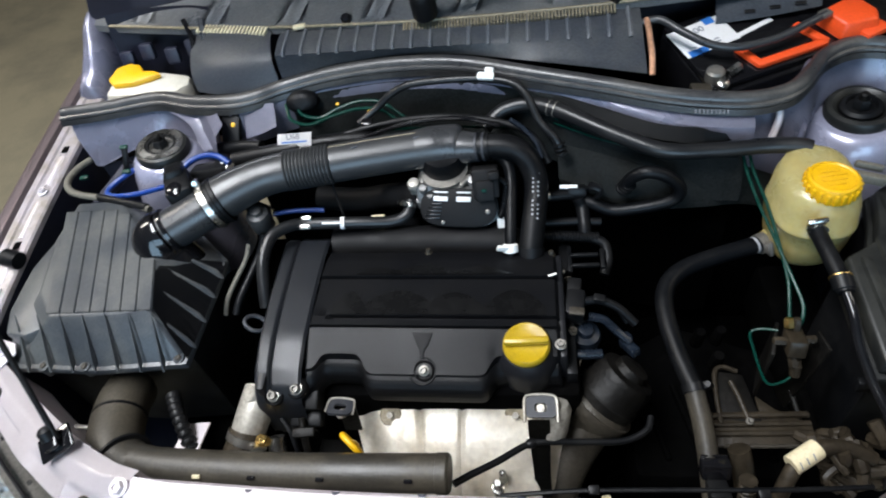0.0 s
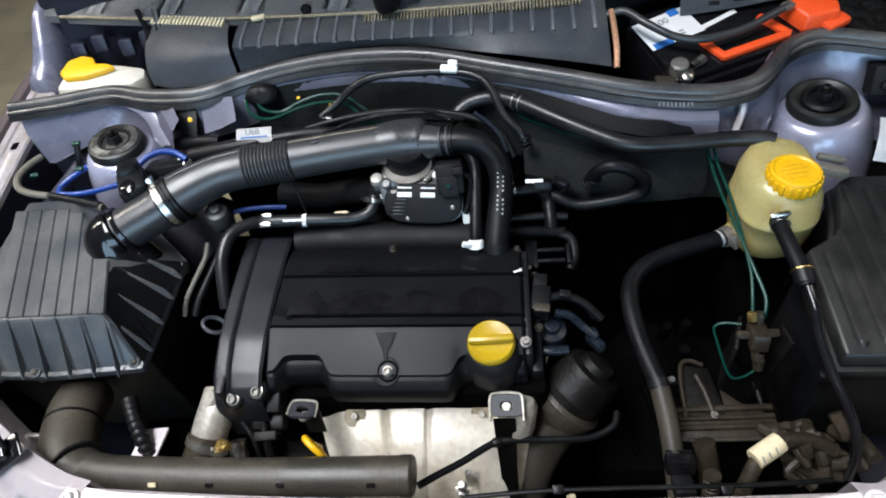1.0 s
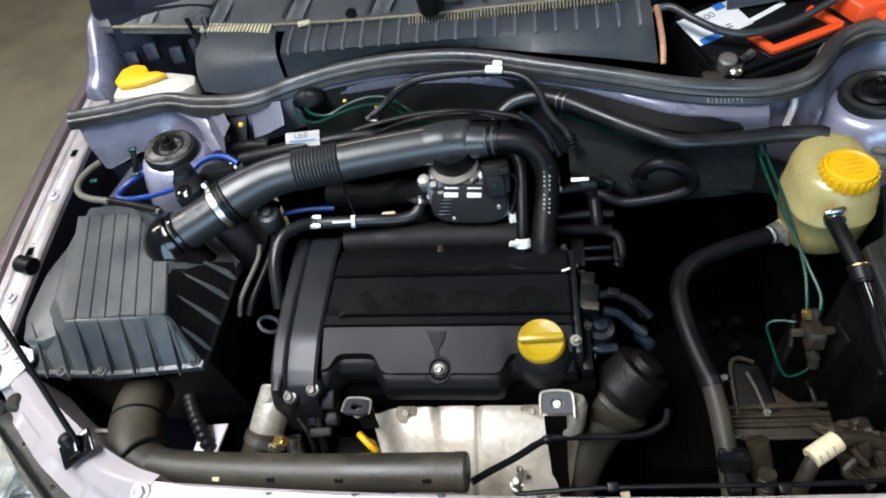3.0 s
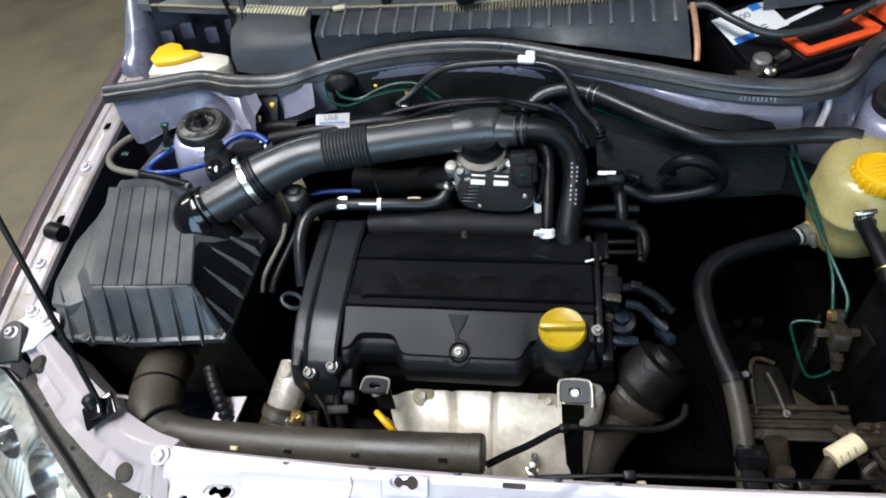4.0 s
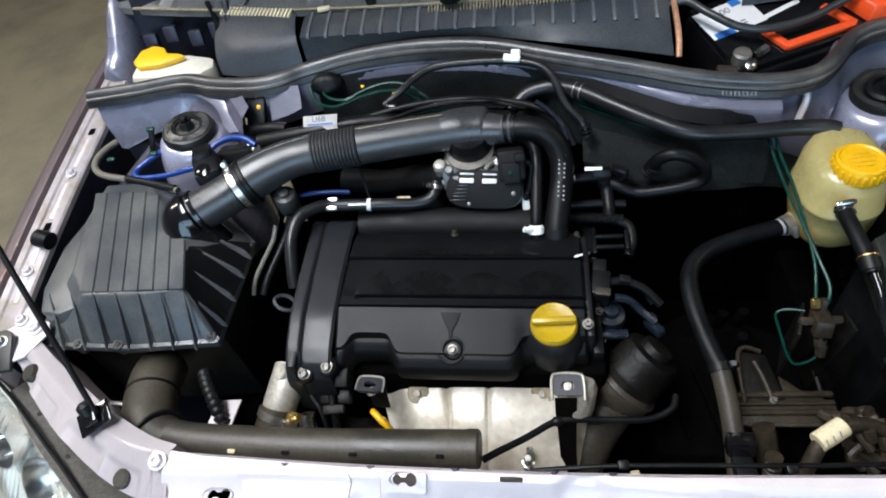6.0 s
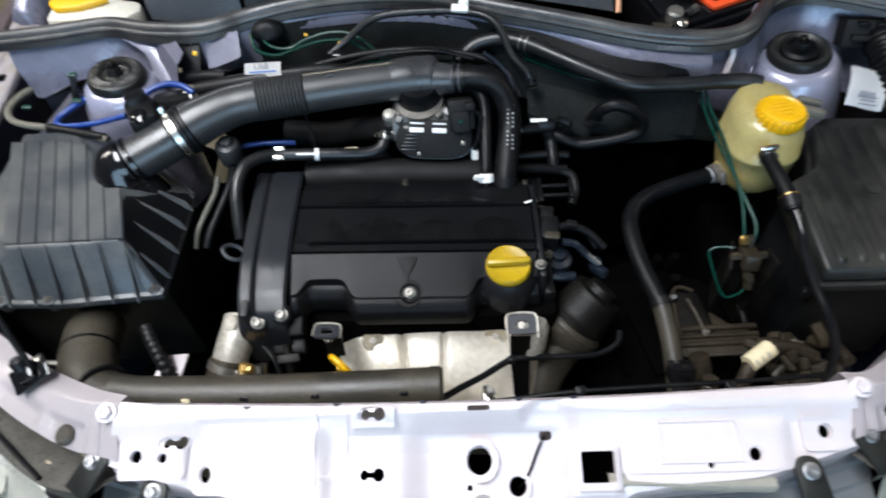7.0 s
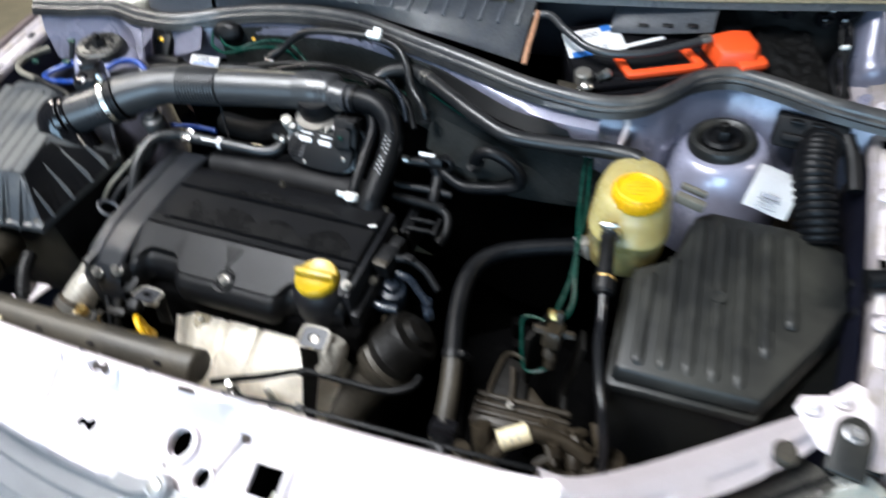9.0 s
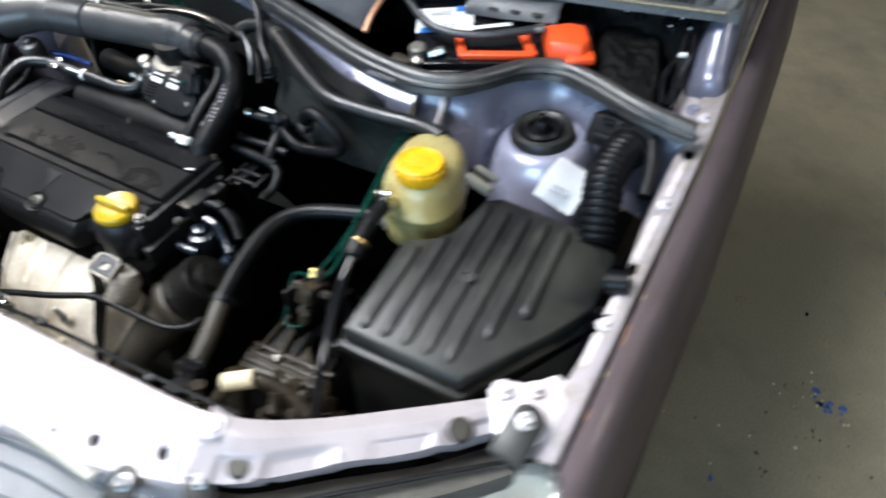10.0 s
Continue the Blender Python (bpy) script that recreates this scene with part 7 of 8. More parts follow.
# ---- oil filter, sensors and wiring at the engine's end ----
ofilter = thing("oil_filter_housing", (0.165, 0.45, 0.55), "dusty black oil filter cap on a stained housing", "oil filter")
A = Vector((0.147, 0.425, 0.680)); ax = Vector((0.62, 0.36, 0.69)).normalized()
part("cap", lathe([(0.043, 0.006), (0.0455, 0.009), (0.0455, 0.020), (0.043, 0.023), (0.042, 0.052), (0.038, 0.060), (0.024, 0.062), (0.0215, 0.072), (0.012, 0.074)], A, ax, 40), IRON, ofilter, "oily black filter cap")
part("housing", lathe([(0.030, -0.10), (0.033, -0.06), (0.042, -0.022), (0.0490, -0.012), (0.0500, -0.002), (0.0480, 0.004), (0.0440, 0.008)], A, ax, 36), ALU_DIRTY, ofilter, "stained cast housing")
part("collar_rim", lathe([(0.0485, -0.0035), (0.0512, -0.0030), (0.0512, 0.0010), (0.0485, 0.0016)], A, ax, 36), ALU_DIRTY, ofilter)
part("support_arm", tube([(0.140, 0.415, 0.668), (0.112, 0.385, 0.640), (0.090, 0.350, 0.610), (0.075, 0.310, 0.570)], 0.030, 16, 6, radii=lambda t: 0.036 - 0.008 * t), ALU_DIRTY, ofilter)
part("front_foot", prism([(-0.02, 0.275), (0.055, 0.27), (0.07, 0.33), (0.00, 0.335)], 0.56, 0.60, 0.012), ALU_DIRTY, ofilter)
foot = part("stud", lathe([(0.006, -0.05), (0.006, -0.02), (0.0045, -0.018), (0.0045, 0.0), (0.002, 0.002)], (0.015, 0.315, 0.703), (0, -0.1, 1), 12), BRIGHT, ofilter, "bright steel stud")
hotwire = hose("lambda_cable", [(-0.040, 0.285, 0.742), (-0.020, 0.300, 0.735), (0.010, 0.322, 0.722), (0.045, 0.348, 0.712), (0.065, 0.354, 0.710), (0.12, 0.358, 0.702), (0.17, 0.362, 0.698), (0.200, 0.376, 0.700), (0.208, 0.395, 0.70)],
               0.0046, RUBBER, "black sensor cable running across the heat shield", 10, "cable")
part("cable_joint", lathe([(0.0048, -0.006), (0.0062, -0.004), (0.0062, 0.004), (0.0048, 0.006)], (0.052, 0.351, 0.711), (0.9, 0.3, -0.1), 12), BLACK, hotwire)
probe = thing("shield_stud", (0.012, 0.27, 0.68), "bright threaded stud beside the heat shield", "stud")
part("stud", lathe([(0.006, -0.03), (0.006, -0.008), (0.0075, -0.007), (0.0075, 0.0), (0.005, 0.001), (0.005, 0.014), (0.0035, 0.016)], (0.016, 0.270, 0.776), (0.02, -0.1, 1), 12), BRIGHT, probe)
yel = thing("yellow_clip", (0.135, 0.27, 0.75), "small yellowed clip behind the cross panel", "clip")
part("clip", box((0.135, 0.262, 0.770), (0.010, 0.008, 0.008), (20, 0, 10), 0.002), CREAM, yel)

sens = thing("cam_sensor_group", (0.125, 0.53, 0.68), "black connectors and a blue-grey sensor at the engine's end", "sensor")
part("plug", box((0.117, 0.520, 0.775), (0.026, 0.042, 0.030), (0, 0, -8), 0.004), BLACK, sens)
part("plug", box((0.118, 0.555, 0.770), (0.020, 0.026, 0.022), (0, 0, -8), 0.003), BLACK, sens)
part("sensor_can", lathe([(0.022, -0.04), (0.023, -0.006), (0.020, 0.0), (0.012, 0.002), (0.010, 0.010), (0.005, 0.011)], (0.130, 0.498, 0.745), (0.1, -0.1, 1), 22), BLUEGREY, sens, "blue-grey sensor can")
part("lead", tube([(0.128, 0.525, 0.780), (0.150, 0.528, 0.778), (0.175, 0.522, 0.768), (0.198, 0.506, 0.752)], 0.0062, 10), RUBBER, sens)
part("lead", tube([(0.124, 0.530, 0.772), (0.148, 0.536, 0.768), (0.172, 0.534, 0.756), (0.19, 0.52, 0.735)], 0.0040, 8), RUBBER, sens)
part("lead_clip", box((0.150, 0.527, 0.784), (0.016, 0.012, 0.006), (0, 8, -8), 0.002), BLACK, sens)
part("bracket_plate", box((0.118, 0.500, 0.792), (0.020, 0.012, 0.004), (0, 0, -8), 0.001), ALU_DIRTY, sens)
for dx, dy, dz in ((0.004, -0.030, 0.0), (0.010, 0.030, 0.004), (0.002, 0.062, -0.006)):
    bolt(sens, (0.108 + dx, 0.512 + dy, 0.772 + dz), (0.3, -0.3, 1), 0.0045, ALU_DIRTY)
part("lead", tube([(0.135, 0.510, 0.765), (0.155, 0.508, 0.760), (0.172, 0.50, 0.745), (0.19, 0.488, 0.735)], 0.006, 8), BLUEGREY, sens)
part("blue_plug", box((0.189, 0.484, 0.728), (0.014, 0.034, 0.014), (-20, 0, 28), 0.003), BLUEGREY, sens, "blue-grey plug")
part("white_end", box((0.186, 0.494, 0.735), (0.012, 0.014, 0.012), (-20, 0, 28), 0.002), BLUEGREY, sens)
part("pipe", tube([(0.105, 0.468, 0.742), (0.125, 0.464, 0.742), (0.150, 0.466, 0.740)], 0.007, 10), BLUEGREY, sens)
part("frame_plate", box((0.108, 0.475, 0.742), (0.014, 0.110, 0.050), (0, 0, 0), 0.003), BLACK, sens)
part("small_stud", lathe([(0.0045, 0), (0.0045, 0.012), (0.003, 0.013)], (0.100, 0.583, 0.768), (0.3, -0.2, 1), 8), STEEL, sens)

rail = thing("vapour_pipes", (0.12, 0.66, 0.72), "black plastic pipes and clips behind the engine's end", "pipe")
part("pipe", tube([(0.072, 0.668, 0.790), (0.10, 0.670, 0.788), (0.135, 0.672, 0.786), (0.165, 0.672, 0.783)], 0.0065, 10), BLACK, rail)
part("pipe", corrugated([(0.075, 0.650, 0.780), (0.11, 0.650, 0.778), (0.16, 0.648, 0.774)], 0.0085, 0.0012, 0.004, 12), BLACK, rail)
part("post", tube([(0.132, 0.695, 0.815), (0.138, 0.690, 0.80), (0.140, 0.665, 0.785), (0.140, 0.65, 0.77)], 0.010, 10), BLACK, rail)
part("post_head", box((0.130, 0.702, 0.822), (0.030, 0.022, 0.016), (-25, 0, 0), 0.004), BLACK, rail)
part("branch", tube([(0.150, 0.648, 0.774), (0.168, 0.640, 0.768), (0.172, 0.620, 0.755), (0.165, 0.600, 0.745)], 0.0075, 10), BLACK, rail)
for dy in (0, 0.020):
    part("clip_arm", box((0.135, 0.596 + dy, 0.772), (0.044, 0.006, 0.006), (0, 0, 0), 0.0015), BLACK, rail)
part("clip_arm", box((0.115, 0.608, 0.772), (0.006, 0.050, 0.006), (0, 0, 0), 0.0015), BLACK, rail)
part("clip_arm", box((0.162, 0.608, 0.772), (0.006, 0.036, 0.006), (0, 0, 0), 0.0015), BLACK, rail)
part("bright_spigot", lathe([(0.006, -0.012), (0.007, 0.0), (0.007, 0.008), (0.004, 0.010)], (0.088, 0.692, 0.823), (-1, -0.2, 0.3), 14), BRIGHT, rail)
part("spigot_hose", tube([(0.090, 0.692, 0.822), (0.115, 0.696, 0.820), (0.14, 0.70, 0.815)], 0.008, 10), BLACK, rail)
part("white_strip", box((0.118, 0.700, 0.8325), (0.026, 0.006, 0.002), (30, 0, -3), 0.0005), PAPER, rail)
part("bracket", prism([(0.10, 0.60), (0.118, 0.60), (0.118, 0.68), (0.10, 0.68)], 0.70, 0.755, 0.003), BLACK, rail)

# ---- scuttle well: washer tank and battery ----
washer = thing("washer_tank", (-0.62, 0.93, 0.85), "white washer tank with a worn yellow lid", "washer tank")
part("tank", prism([(-0.685, 0.885), (-0.60, 0.880), (-0.545, 0.885), (-0.525, 0.905), (-0.535, 0.935), (-0.60, 0.955), (-0.67, 0.955), (-0.692, 0.93)], 0.85, 0.938, 0.012), TANK_PALE, washer)
part("lid", prism([(-0.684, 0.918), (-0.668, 0.902), (-0.632, 0.904), (-0.606, 0.914), (-0.584, 0.926), (-0.602, 0.934), (-0.622, 0.936), (-0.634, 0.954), (-0.658, 0.962), (-0.680, 0.950)], 0.938, 0.950, 0.004,
                  f=lambda p: p + Vector((0, 0, 0.10 * (p.y - 0.92)))), YELLOW, washer, "bright yellow worn lid")
well = thing("scuttle_clutter", (-0.60, 1.0, 0.85), "navy inner panel with hoses in the scuttle well", "panel")
part("panel", loft([[(-0.70, 0.985, 0.86), (-0.62, 0.995, 0.86), (-0.54, 0.99, 0.86), (-0.49, 0.98, 0.86)], [(-0.70, 1.0, 0.95), (-0.62, 1.012, 0.95), (-0.54, 1.005, 0.95), (-0.49, 0.99, 0.95)],
                    [(-0.70, 1.02, 1.02), (-0.62, 1.03, 1.02), (-0.54, 1.025, 1.02), (-0.49, 1.01, 1.02)]], 0.003), NAVY, well)
for k in range(4):
    part("panel_bump", box((-0.668 + 0.045 * k, 0.978, 0.952 + 0.012 * (k % 2)), (0.026, 0.014, 0.03), (-15, 0, 5), 0.005), NAVY, well)
part("hose", tube([(-0.535, 0.99, 1.01), (-0.520, 0.965, 0.985), (-0.515, 0.935, 0.955), (-0.505, 0.91, 0.93)], 0.005, 8), BLACK_GLOSS, well)
part("hose", tube([(-0.50, 0.985, 1.01), (-0.492, 0.955, 0.985), (-0.490, 0.925, 0.955)], 0.006, 8), BLUEGREY, well)

batt = thing("battery", (0.43, 0.90, 0.85), "black car battery with orange-red handle and terminal cover", "battery")
BM = pose(0.435, 0.885, 0.938, 9, -4, 19)


def on_batt(bm):
    bm.transform(BM)
    return bm


part("case", on_batt(box((0, 0.02, -0.065), (0.272, 0.160, 0.11), bevel=0.006)), BLACK_GLOSS, batt)
part("top_plate", on_batt(box((0, 0.024, -0.006), (0.266, 0.152, 0.014), bevel=0.004)), BLACK_GLOSS, batt)
part("inner_field", on_batt(box((-0.005, -0.012, 0.002), (0.090, 0.040, 0.006), (0, 0, 8), 0.002)), BLACK, batt)
lab = part("label", on_batt(box((-0.092, 0.052, 0.0025), (0.088, 0.062, 0.001), (0, 0, 4), 0.0003)), PAPER, batt, "white and blue battery label")
part("label_blue", on_batt(box((-0.114, 0.024, 0.0034), (0.030, 0.012, 0.0006), (0, 0, 4), 0)), PRINT_BLUE, lab)
part("label_blue", on_batt(box((-0.070, 0.079, 0.0034), (0.016, 0.014, 0.0006), (0, 0, 4), 0)), PRINT_BLUE, lab)
lettering("label_print", "6600", 0.017, BM @ pose(-0.100, 0.066, 0.0036, 0, 0, 6), PRINT, lab)
for k in range(4):
    part("print_bar", on_batt(box((-0.090 + 0.012 * (k % 2), 0.038 - 0.006 * (k // 2), 0.0034), (0.008, 0.0025, 0.0006), bevel=0)), PRINT, lab)
part("strip_label", on_batt(box((-0.025, 0.034, 0.0028), (0.075, 0.008, 0.0008), (0, 0, 10), 0)), PAPER, batt)
handle = part("handle", on_batt(box((-0.005, -0.040, 0.006), (0.104, 0.013, 0.010), (0, 0, 0), 0.003)), ORANGE, batt, "flat orange-red carrying handle")
part("handle_bar", on_batt(box((-0.060, -0.020, 0.006), (0.012, 0.050, 0.009), (0, 0, 14), 0.003)), ORANGE, handle)
part("handle_bar", on_batt(box((0.038, -0.016, 0.006), (0.013, 0.056, 0.010), (0, 0, 18), 0.003)), ORANGE, handle)
part("terminal_cover", on_batt(prism([(0.066, -0.046), (0.118, -0.056), (0.132, -0.034), (0.124, 0.006), (0.096, 0.014), (0.056, 0.006)], 0.002, 0.028, 0.004, [(0.070, -0.040), (0.114, -0.048), (0.124, -0.030), (0.118, 0.002), (0.096, 0.008), (0.062, 0.002)])), ORANGE, batt, "orange-red terminal cover")
part("fold", on_batt(box((0.112, -0.050, 0.008), (0.040, 0.022, 0.014), (0, 0, 8), 0.005)), ORANGE, batt)
pole = part("terminal_clamp", on_batt(lathe([(0.013, -0.004), (0.013, 0.012), (0.010, 0.015), (0.004, 0.015)], (-0.122, -0.034, 0.004), (0, 0, 1), 18)), STEEL, batt, "zinc terminal clamp")
part("clamp_nut", on_batt(lathe([(0.007, -0.010), (0.007, 0.010), (0.005, 0.012)], (-0.094, -0.036, 0.008), (1, 0.2, 0.2), 6)), BRIGHT, pole)
part("clamp_nut", on_batt(lathe([(0.008, 0), (0.008, 0.009), (0.005, 0.011)], (-0.120, -0.052, 0.002), (0, -0.4, 1), 14)), BRIGHT, pole)
part("clamp_tail", on_batt(box((-0.146, -0.042, 0.0), (0.030, 0.016, 0.008), (0, 8, -20), 0.003)), ALU_DIRTY, pole)
power = thing("battery_cable", (0.38, 0.88, 0.95), "grey battery cable lying over the battery", "cable")
part("cable", tube([(0.236, 0.895, 0.978), (0.262, 0.893, 0.982), (0.290, 0.868, 0.974), (0.328, 0.846, 0.962), (0.368, 0.840, 0.958), (0.42, 0.852, 0.960), (0.462, 0.872, 0.966), (0.492, 0.888, 0.970)], 0.0058, 12), DUCT, power)
part("cable_lug", box((0.490, 0.887, 0.971), (0.016, 0.014, 0.008), (0, -8, 20), 0.002), STEEL, power)
flap = thing("motor_cover", (0.43, 0.96, 0.90), "dark grey plastic motor cover behind the battery", "cover")
part("cover", loft([[(0.352, 0.925, 0.948), (0.42, 0.922, 0.954), (0.50, 0.926, 0.962)], [(0.352, 0.935, 0.966), (0.42, 0.934, 0.972), (0.50, 0.938, 0.980)],
                    [(0.355, 0.968, 0.985), (0.42, 0.970, 0.990), (0.505, 0.975, 0.996)], [(0.36, 1.00, 0.985), (0.42, 1.005, 0.99), (0.51, 1.01, 0.995)]], 0.004), COWL, flap)
for k in range(3):
    part("raised_mark", box((0.40 + 0.035 * k, 0.9285, 0.9625 + 0.003 * k), (0.016, 0.002, 0.006), (-58, 0, 0), 0.0006), BLACK, flap)
clutter = thing("scuttle_wiring", (0.64, 0.93, 0.88), "glossy black wiring and tray beside the battery", "wiring")
def felt_lump(u, v):
    x, y = 0.556 + 0.118 * u + 0.010 * math.sin(6 * v), 0.850 + 0.175 * v
    e = min(1, 6 * min(u, 1 - u, v, 1 - v))
    bumps = 0.010 * noise.noise((x * 22, y * 22, 1.0)) + 0.005 * noise.noise((x * 60, y * 60, 4.0)) + 0.002 * noise.noise((x * 150, y * 150, 8.0))
    return Vector((x, y, 0.905 + 0.022 * v - 0.020 * u + (0.030 + bumps) * (e * (2 - e)) - 0.03 * (1 - e)))


part("felt_cover", sheet(felt_lump, 60, 80, 0.004), FELT, clutter, "crumpled black felt over the wiring")
rnd = random.Random(3)
for k in range(10):
    x, y = rnd.uniform(0.575, 0.70), rnd.uniform(0.99, 1.02)
    part("glossy_plug", box((x, y, 0.960 + 0.3 * (y - 0.99)), (rnd.uniform(0.010, 0.020), rnd.uniform(0.010, 0.018), 0.016), (rnd.uniform(-20, 20), rnd.uniform(-15, 15), rnd.uniform(-40, 40)), 0.004), BLACK_GLOSS, clutter)
for k, (x, b) in enumerate(((0.676, 0.006), (0.684, -0.004), (0.690, 0.003))):
    part("wire", tube([(x - 0.006, 1.010, 0.972), (x + b, 0.970, 0.945), (x - b, 0.925, 0.925), (x + 0.004, 0.880, 0.905)], 0.0042, 8), BLACK_GLOSS if k != 1 else RUBBER, clutter)
part("felt_liner", sheet(lambda u, v: Vector((0.50 + 0.215 * u, 1.000 + 0.022 * v + 0.012 * noise.noise((u * 7, v * 5, 2.0)), 0.870 + 0.165 * v)), 36, 26, 0.004), FELT, clutter, "black felt liner")
part("wire_clip", box((0.684, 0.955, 0.944), (0.012, 0.006, 0.006), (10, 0, 20), 0.0015), WHITE, clutter)

# ---- left side: hoses and wires by the strut tower ----
brown = hose("wiring_conduit", [(-0.702, 0.790, 0.872), (-0.712, 0.768, 0.874), (-0.716, 0.738, 0.874), (-0.702, 0.712, 0.874), (-0.672, 0.696, 0.874), (-0.62, 0.684, 0.874), (-0.575, 0.672, 0.872), (-0.53, 0.655, 0.872)], 0.0056, BROWNHOSE, "grey-brown wiring conduit by the inner wing", 12, "conduit")
part("dark_sleeve", tube([(-0.635, 0.688, 0.874), (-0.59, 0.676, 0.873), (-0.535, 0.658, 0.874)], 0.0062, 12), BLACK, brown)
blue = hose("blue_hose", [(-0.590, 0.748, 0.880), (-0.605, 0.728, 0.880), (-0.622, 0.708, 0.876), (-0.620, 0.693, 0.874), (-0.597, 0.688, 0.874), (-0.56, 0.688, 0.877), (-0.51, 0.694, 0.884)], 0.0044, BLUE, "bright blue hose round the strut tower", 12)
part("hose", tube([(-0.492, 0.722, 0.892), (-0.478, 0.735, 0.898), (-0.455, 0.742, 0.902), (-0.430, 0.738, 0.902), (-0.410, 0.728, 0.895)], 0.0050, 12), BLUE, blue)
bluelow = hose("blue_pipe", [(-0.345, 0.672, 0.832), (-0.32, 0.680, 0.829), (-0.29, 0.684, 0.826), (-0.265, 0.686, 0.822)], 0.0040, BLUE, "blue pipe below the intake hose", 10, "pipe")
pump = thing("purge_valve", (-0.345, 0.635, 0.80), "grey purge valve below the intake hose", "valve")
part("body", lathe([(0.014, -0.03), (0.018, -0.02), (0.019, 0.010), (0.016, 0.016), (0.010, 0.018), (0.008, 0.024), (0.004, 0.025)], (-0.356, 0.652, 0.843), (0.1, -0.2, 1), 20), DUCT, pump)
part("outlet", tube([(-0.352, 0.635, 0.825), (-0.360, 0.615, 0.805), (-0.372, 0.585, 0.790), (-0.385, 0.55, 0.775), (-0.392, 0.53, 0.76)], 0.006, 10), RUBBER, pump)
part("brown_lead", tube([(-0.375, 0.620, 0.820), (-0.378, 0.600, 0.808), (-0.390, 0.57, 0.795), (-0.402, 0.545, 0.78), (-0.405, 0.525, 0.765)], 0.0036, 8), BROWNHOSE, pump)
black_box = thing("relay_box", (-0.45, 0.745, 0.85), "black relay box beside the strut tower", "relay")
part("case", box((-0.448, 0.726, 0.872), (0.060, 0.044, 0.040), (-20, 0, 12), 0.006), BLACK, black_box)
part("bracket", box((-0.425, 0.708, 0.878), (0.008, 0.030, 0.012), (-20, 0, 30), 0.002), COPPER, black_box)
dabs = thing("tower_fittings", (-0.62, 0.73, 0.84), "dark fittings with green clips on the inner wing", "fittings")
for at in ((-0.690, 0.742, 0.872), (-0.612, 0.775, 0.905), (-0.60, 0.735, 0.885)):
    part("green_clip", box(at, (0.014, 0.008, 0.006), (20, 0, 10), 0.002), TEAL, dabs)
part("clip_stem", tube([(-0.612, 0.775, 0.903), (-0.614, 0.768, 0.890), (-0.620, 0.760, 0.870)], 0.005, 8), BLACK, dabs)
part("brace", tube([(-0.700, 0.690, 0.815), (-0.655, 0.735, 0.845), (-0.615, 0.775, 0.872)], 0.011, 10), NAVY, dabs)
dots = thing("bulkhead_bracket", (-0.40, 0.80, 0.86), "pale-edged lilac bracket on the bulkhead", "bracket")
part("strip", loft([[(-0.567, 0.855, 0.926), (-0.549, 0.845, 0.922), (-0.516, 0.829, 0.908), (-0.502, 0.813, 0.890), (-0.498, 0.792, 0.866)],
                    [(-0.562, 0.861, 0.931), (-0.537, 0.853, 0.930), (-0.503, 0.838, 0.917), (-0.487, 0.820, 0.898), (-0.481, 0.796, 0.872)],
                    [(-0.556, 0.865, 0.930), (-0.528, 0.858, 0.929), (-0.491, 0.844, 0.916), (-0.474, 0.826, 0.896), (-0.465, 0.798, 0.870)],
                    [(-0.550, 0.868, 0.926), (-0.522, 0.861, 0.924), (-0.485, 0.847, 0.908), (-0.468, 0.829, 0.886), (-0.460, 0.800, 0.860)]], 0.003, 6), PAINT_IN, dots, "rounded lilac bracket")
# edge line in the paler body paint
part("strip_edge", tube([(-0.525, 0.859, 0.929), (-0.489, 0.845, 0.916), (-0.472, 0.827, 0.896), (-0.463, 0.799, 0.870)], 0.0030, 8), PAINT, dots, "pale edge line")
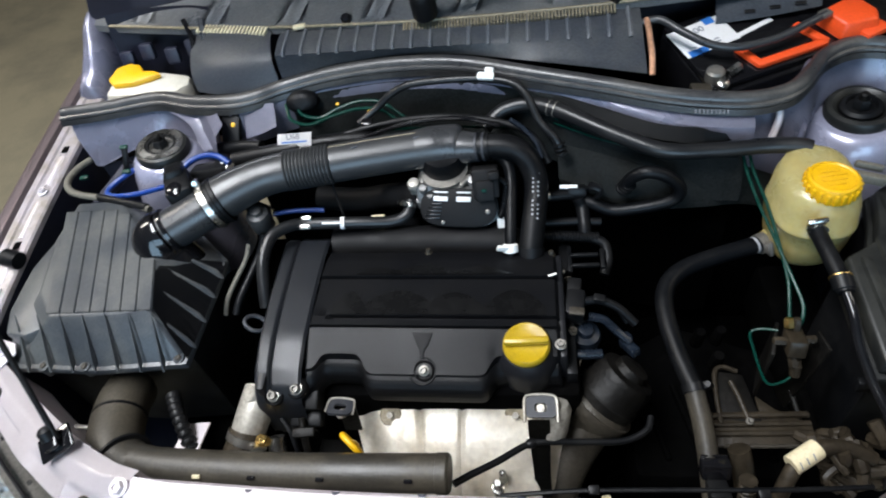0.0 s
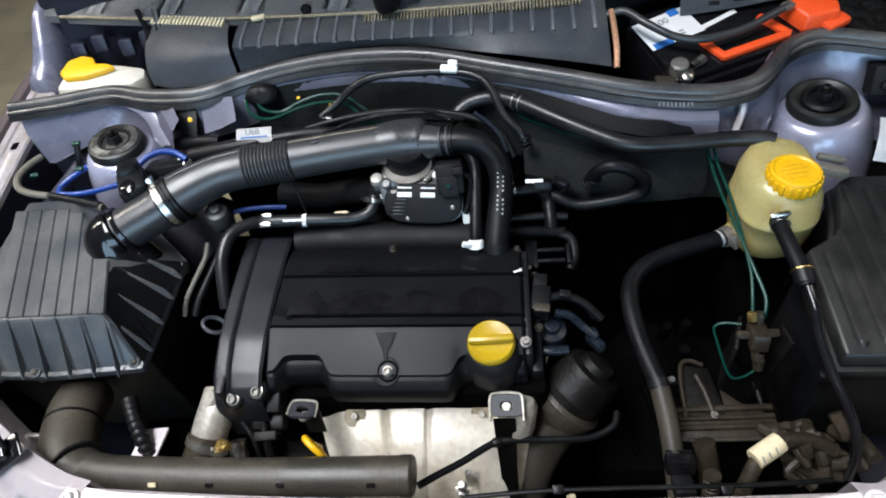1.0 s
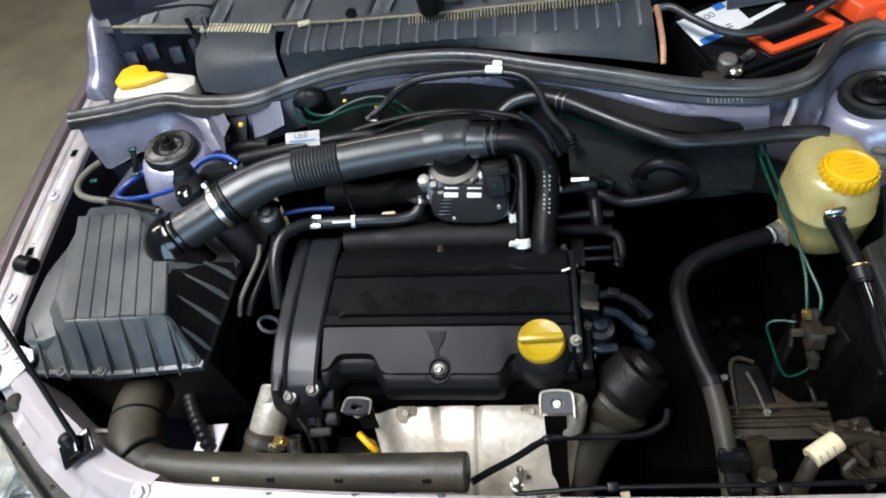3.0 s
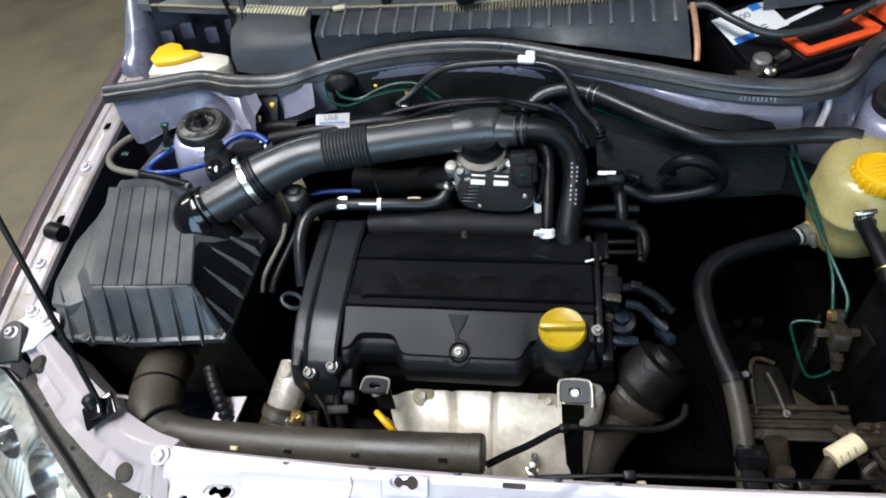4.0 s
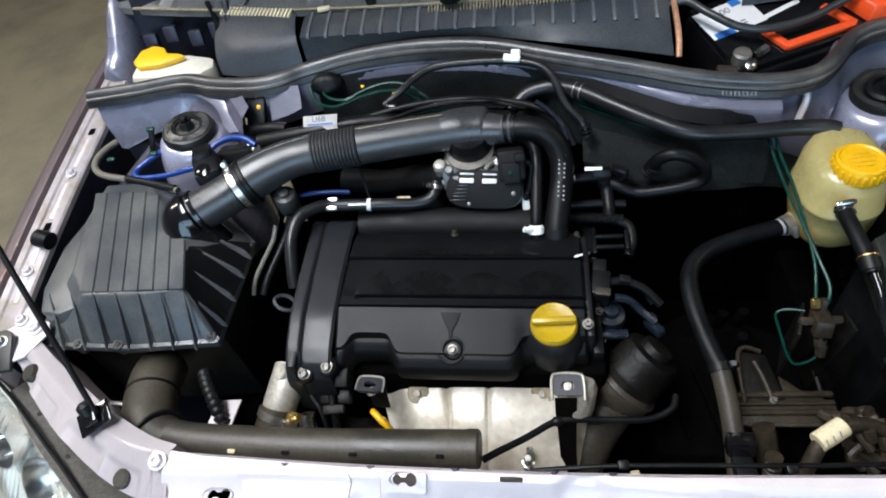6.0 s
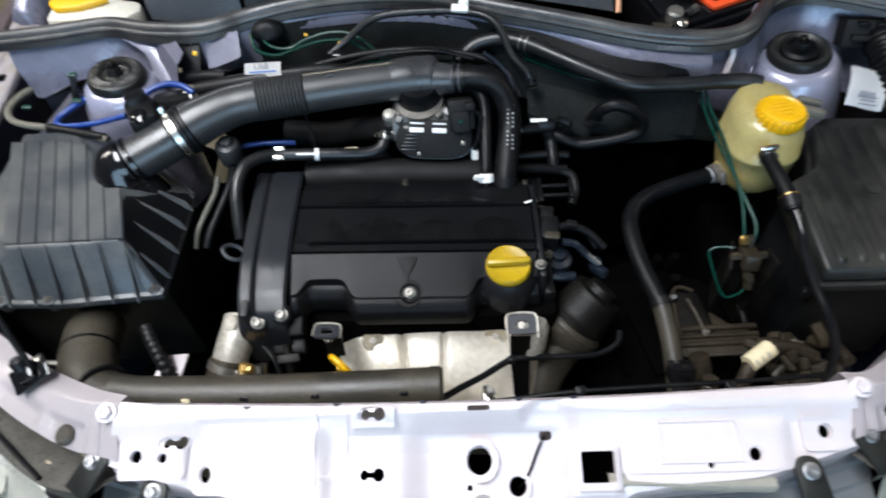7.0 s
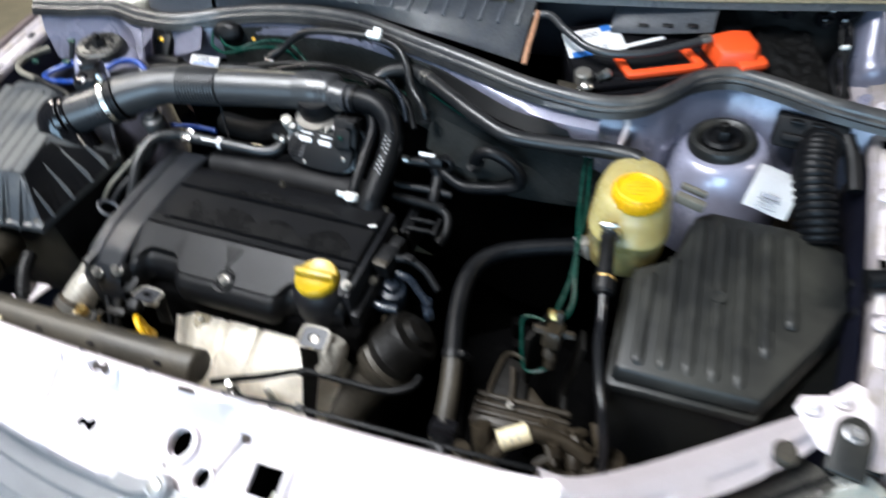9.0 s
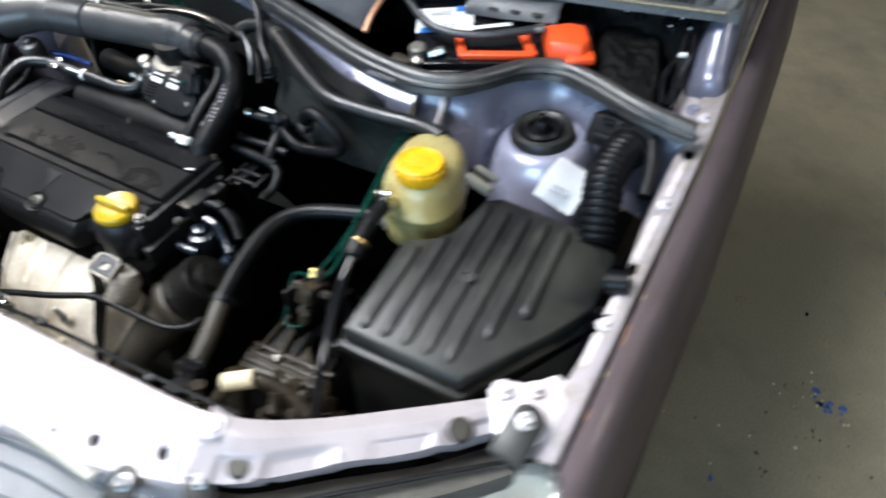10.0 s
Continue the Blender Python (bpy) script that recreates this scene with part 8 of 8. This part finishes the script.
part("plate", loft([[(-0.408, 0.832, 0.926), (-0.406, 0.818, 0.910), (-0.405, 0.798, 0.888)], [(-0.380, 0.834, 0.929), (-0.379, 0.820, 0.913), (-0.378, 0.802, 0.893)], [(-0.354, 0.836, 0.929), (-0.352, 0.823, 0.914), (-0.351, 0.810, 0.900)]], 0.004, 5), PAINT_IN, dots)
part("dark_gap", box((-0.432, 0.812, 0.898), (0.034, 0.012, 0.070), (-42, 0, -6), 0.004), BLACK, dots)
part("yellow_dot", lathe([(0.0040, 0), (0.0040, 0.002), (0.002, 0.003)], (-0.416, 0.797, 0.918), (0, -0.7, 0.7), 10), YELLOW, dots)
part("gap_hose", tube([(-0.455, 0.790, 0.878), (-0.430, 0.782, 0.884), (-0.400, 0.778, 0.888), (-0.370, 0.772, 0.890)], 0.010, 10), BLACK, dots)

release = hose("release_cable", [(0.02, 0.256, 0.788), (0.10, 0.260, 0.797), (0.18, 0.2615, 0.801), (0.26, 0.263, 0.802), (0.33, 0.266, 0.800), (0.40, 0.274, 0.790)], 0.0028, RUBBER, "thin black release cable behind the cross panel", 8, "cable")
for x in (0.12, 0.29):
    part("cable_clip", box((x, 0.2605, 0.800), (0.012, 0.010, 0.008), (15, 0, 5), 0.002), BLACK, release)
# ---- bonnet stay in its socket ----
stay = thing("bonnet_stay", (-0.518, 0.286, 0.82), "thin black bonnet stay in its clip", "bonnet stay")
plate_m = facing((-0.518, 0.289, 0.832), (-0.1, -0.30, 1), (0.8, 0.55, 0))
bm = box((0, 0, 0.003), (0.044, 0.032, 0.005), bevel=0.002)
bm = join(bm, box((0, 0, 0.010), (0.020, 0.022, 0.012), bevel=0.004))
bm.transform(plate_m)
part("socket", bm, BLACK_GLOSS, stay, "glossy black clip")
part("socket_pin", lathe([(0.010, 0), (0.010, 0.012), (0.006, 0.016)], plate_m @ Vector((0, 0.006, 0.010)), (-0.3, 0.4, 0.8), 12), BLACK, stay)
b = Vector((-0.512, 0.290, 0.842)); d = Vector((-0.39, 0.57, 0.73)).normalized()
part("rod", tube([b, b + d * 0.3, b + d * 0.9], 0.0036, 10, 2), BLACK, stay)
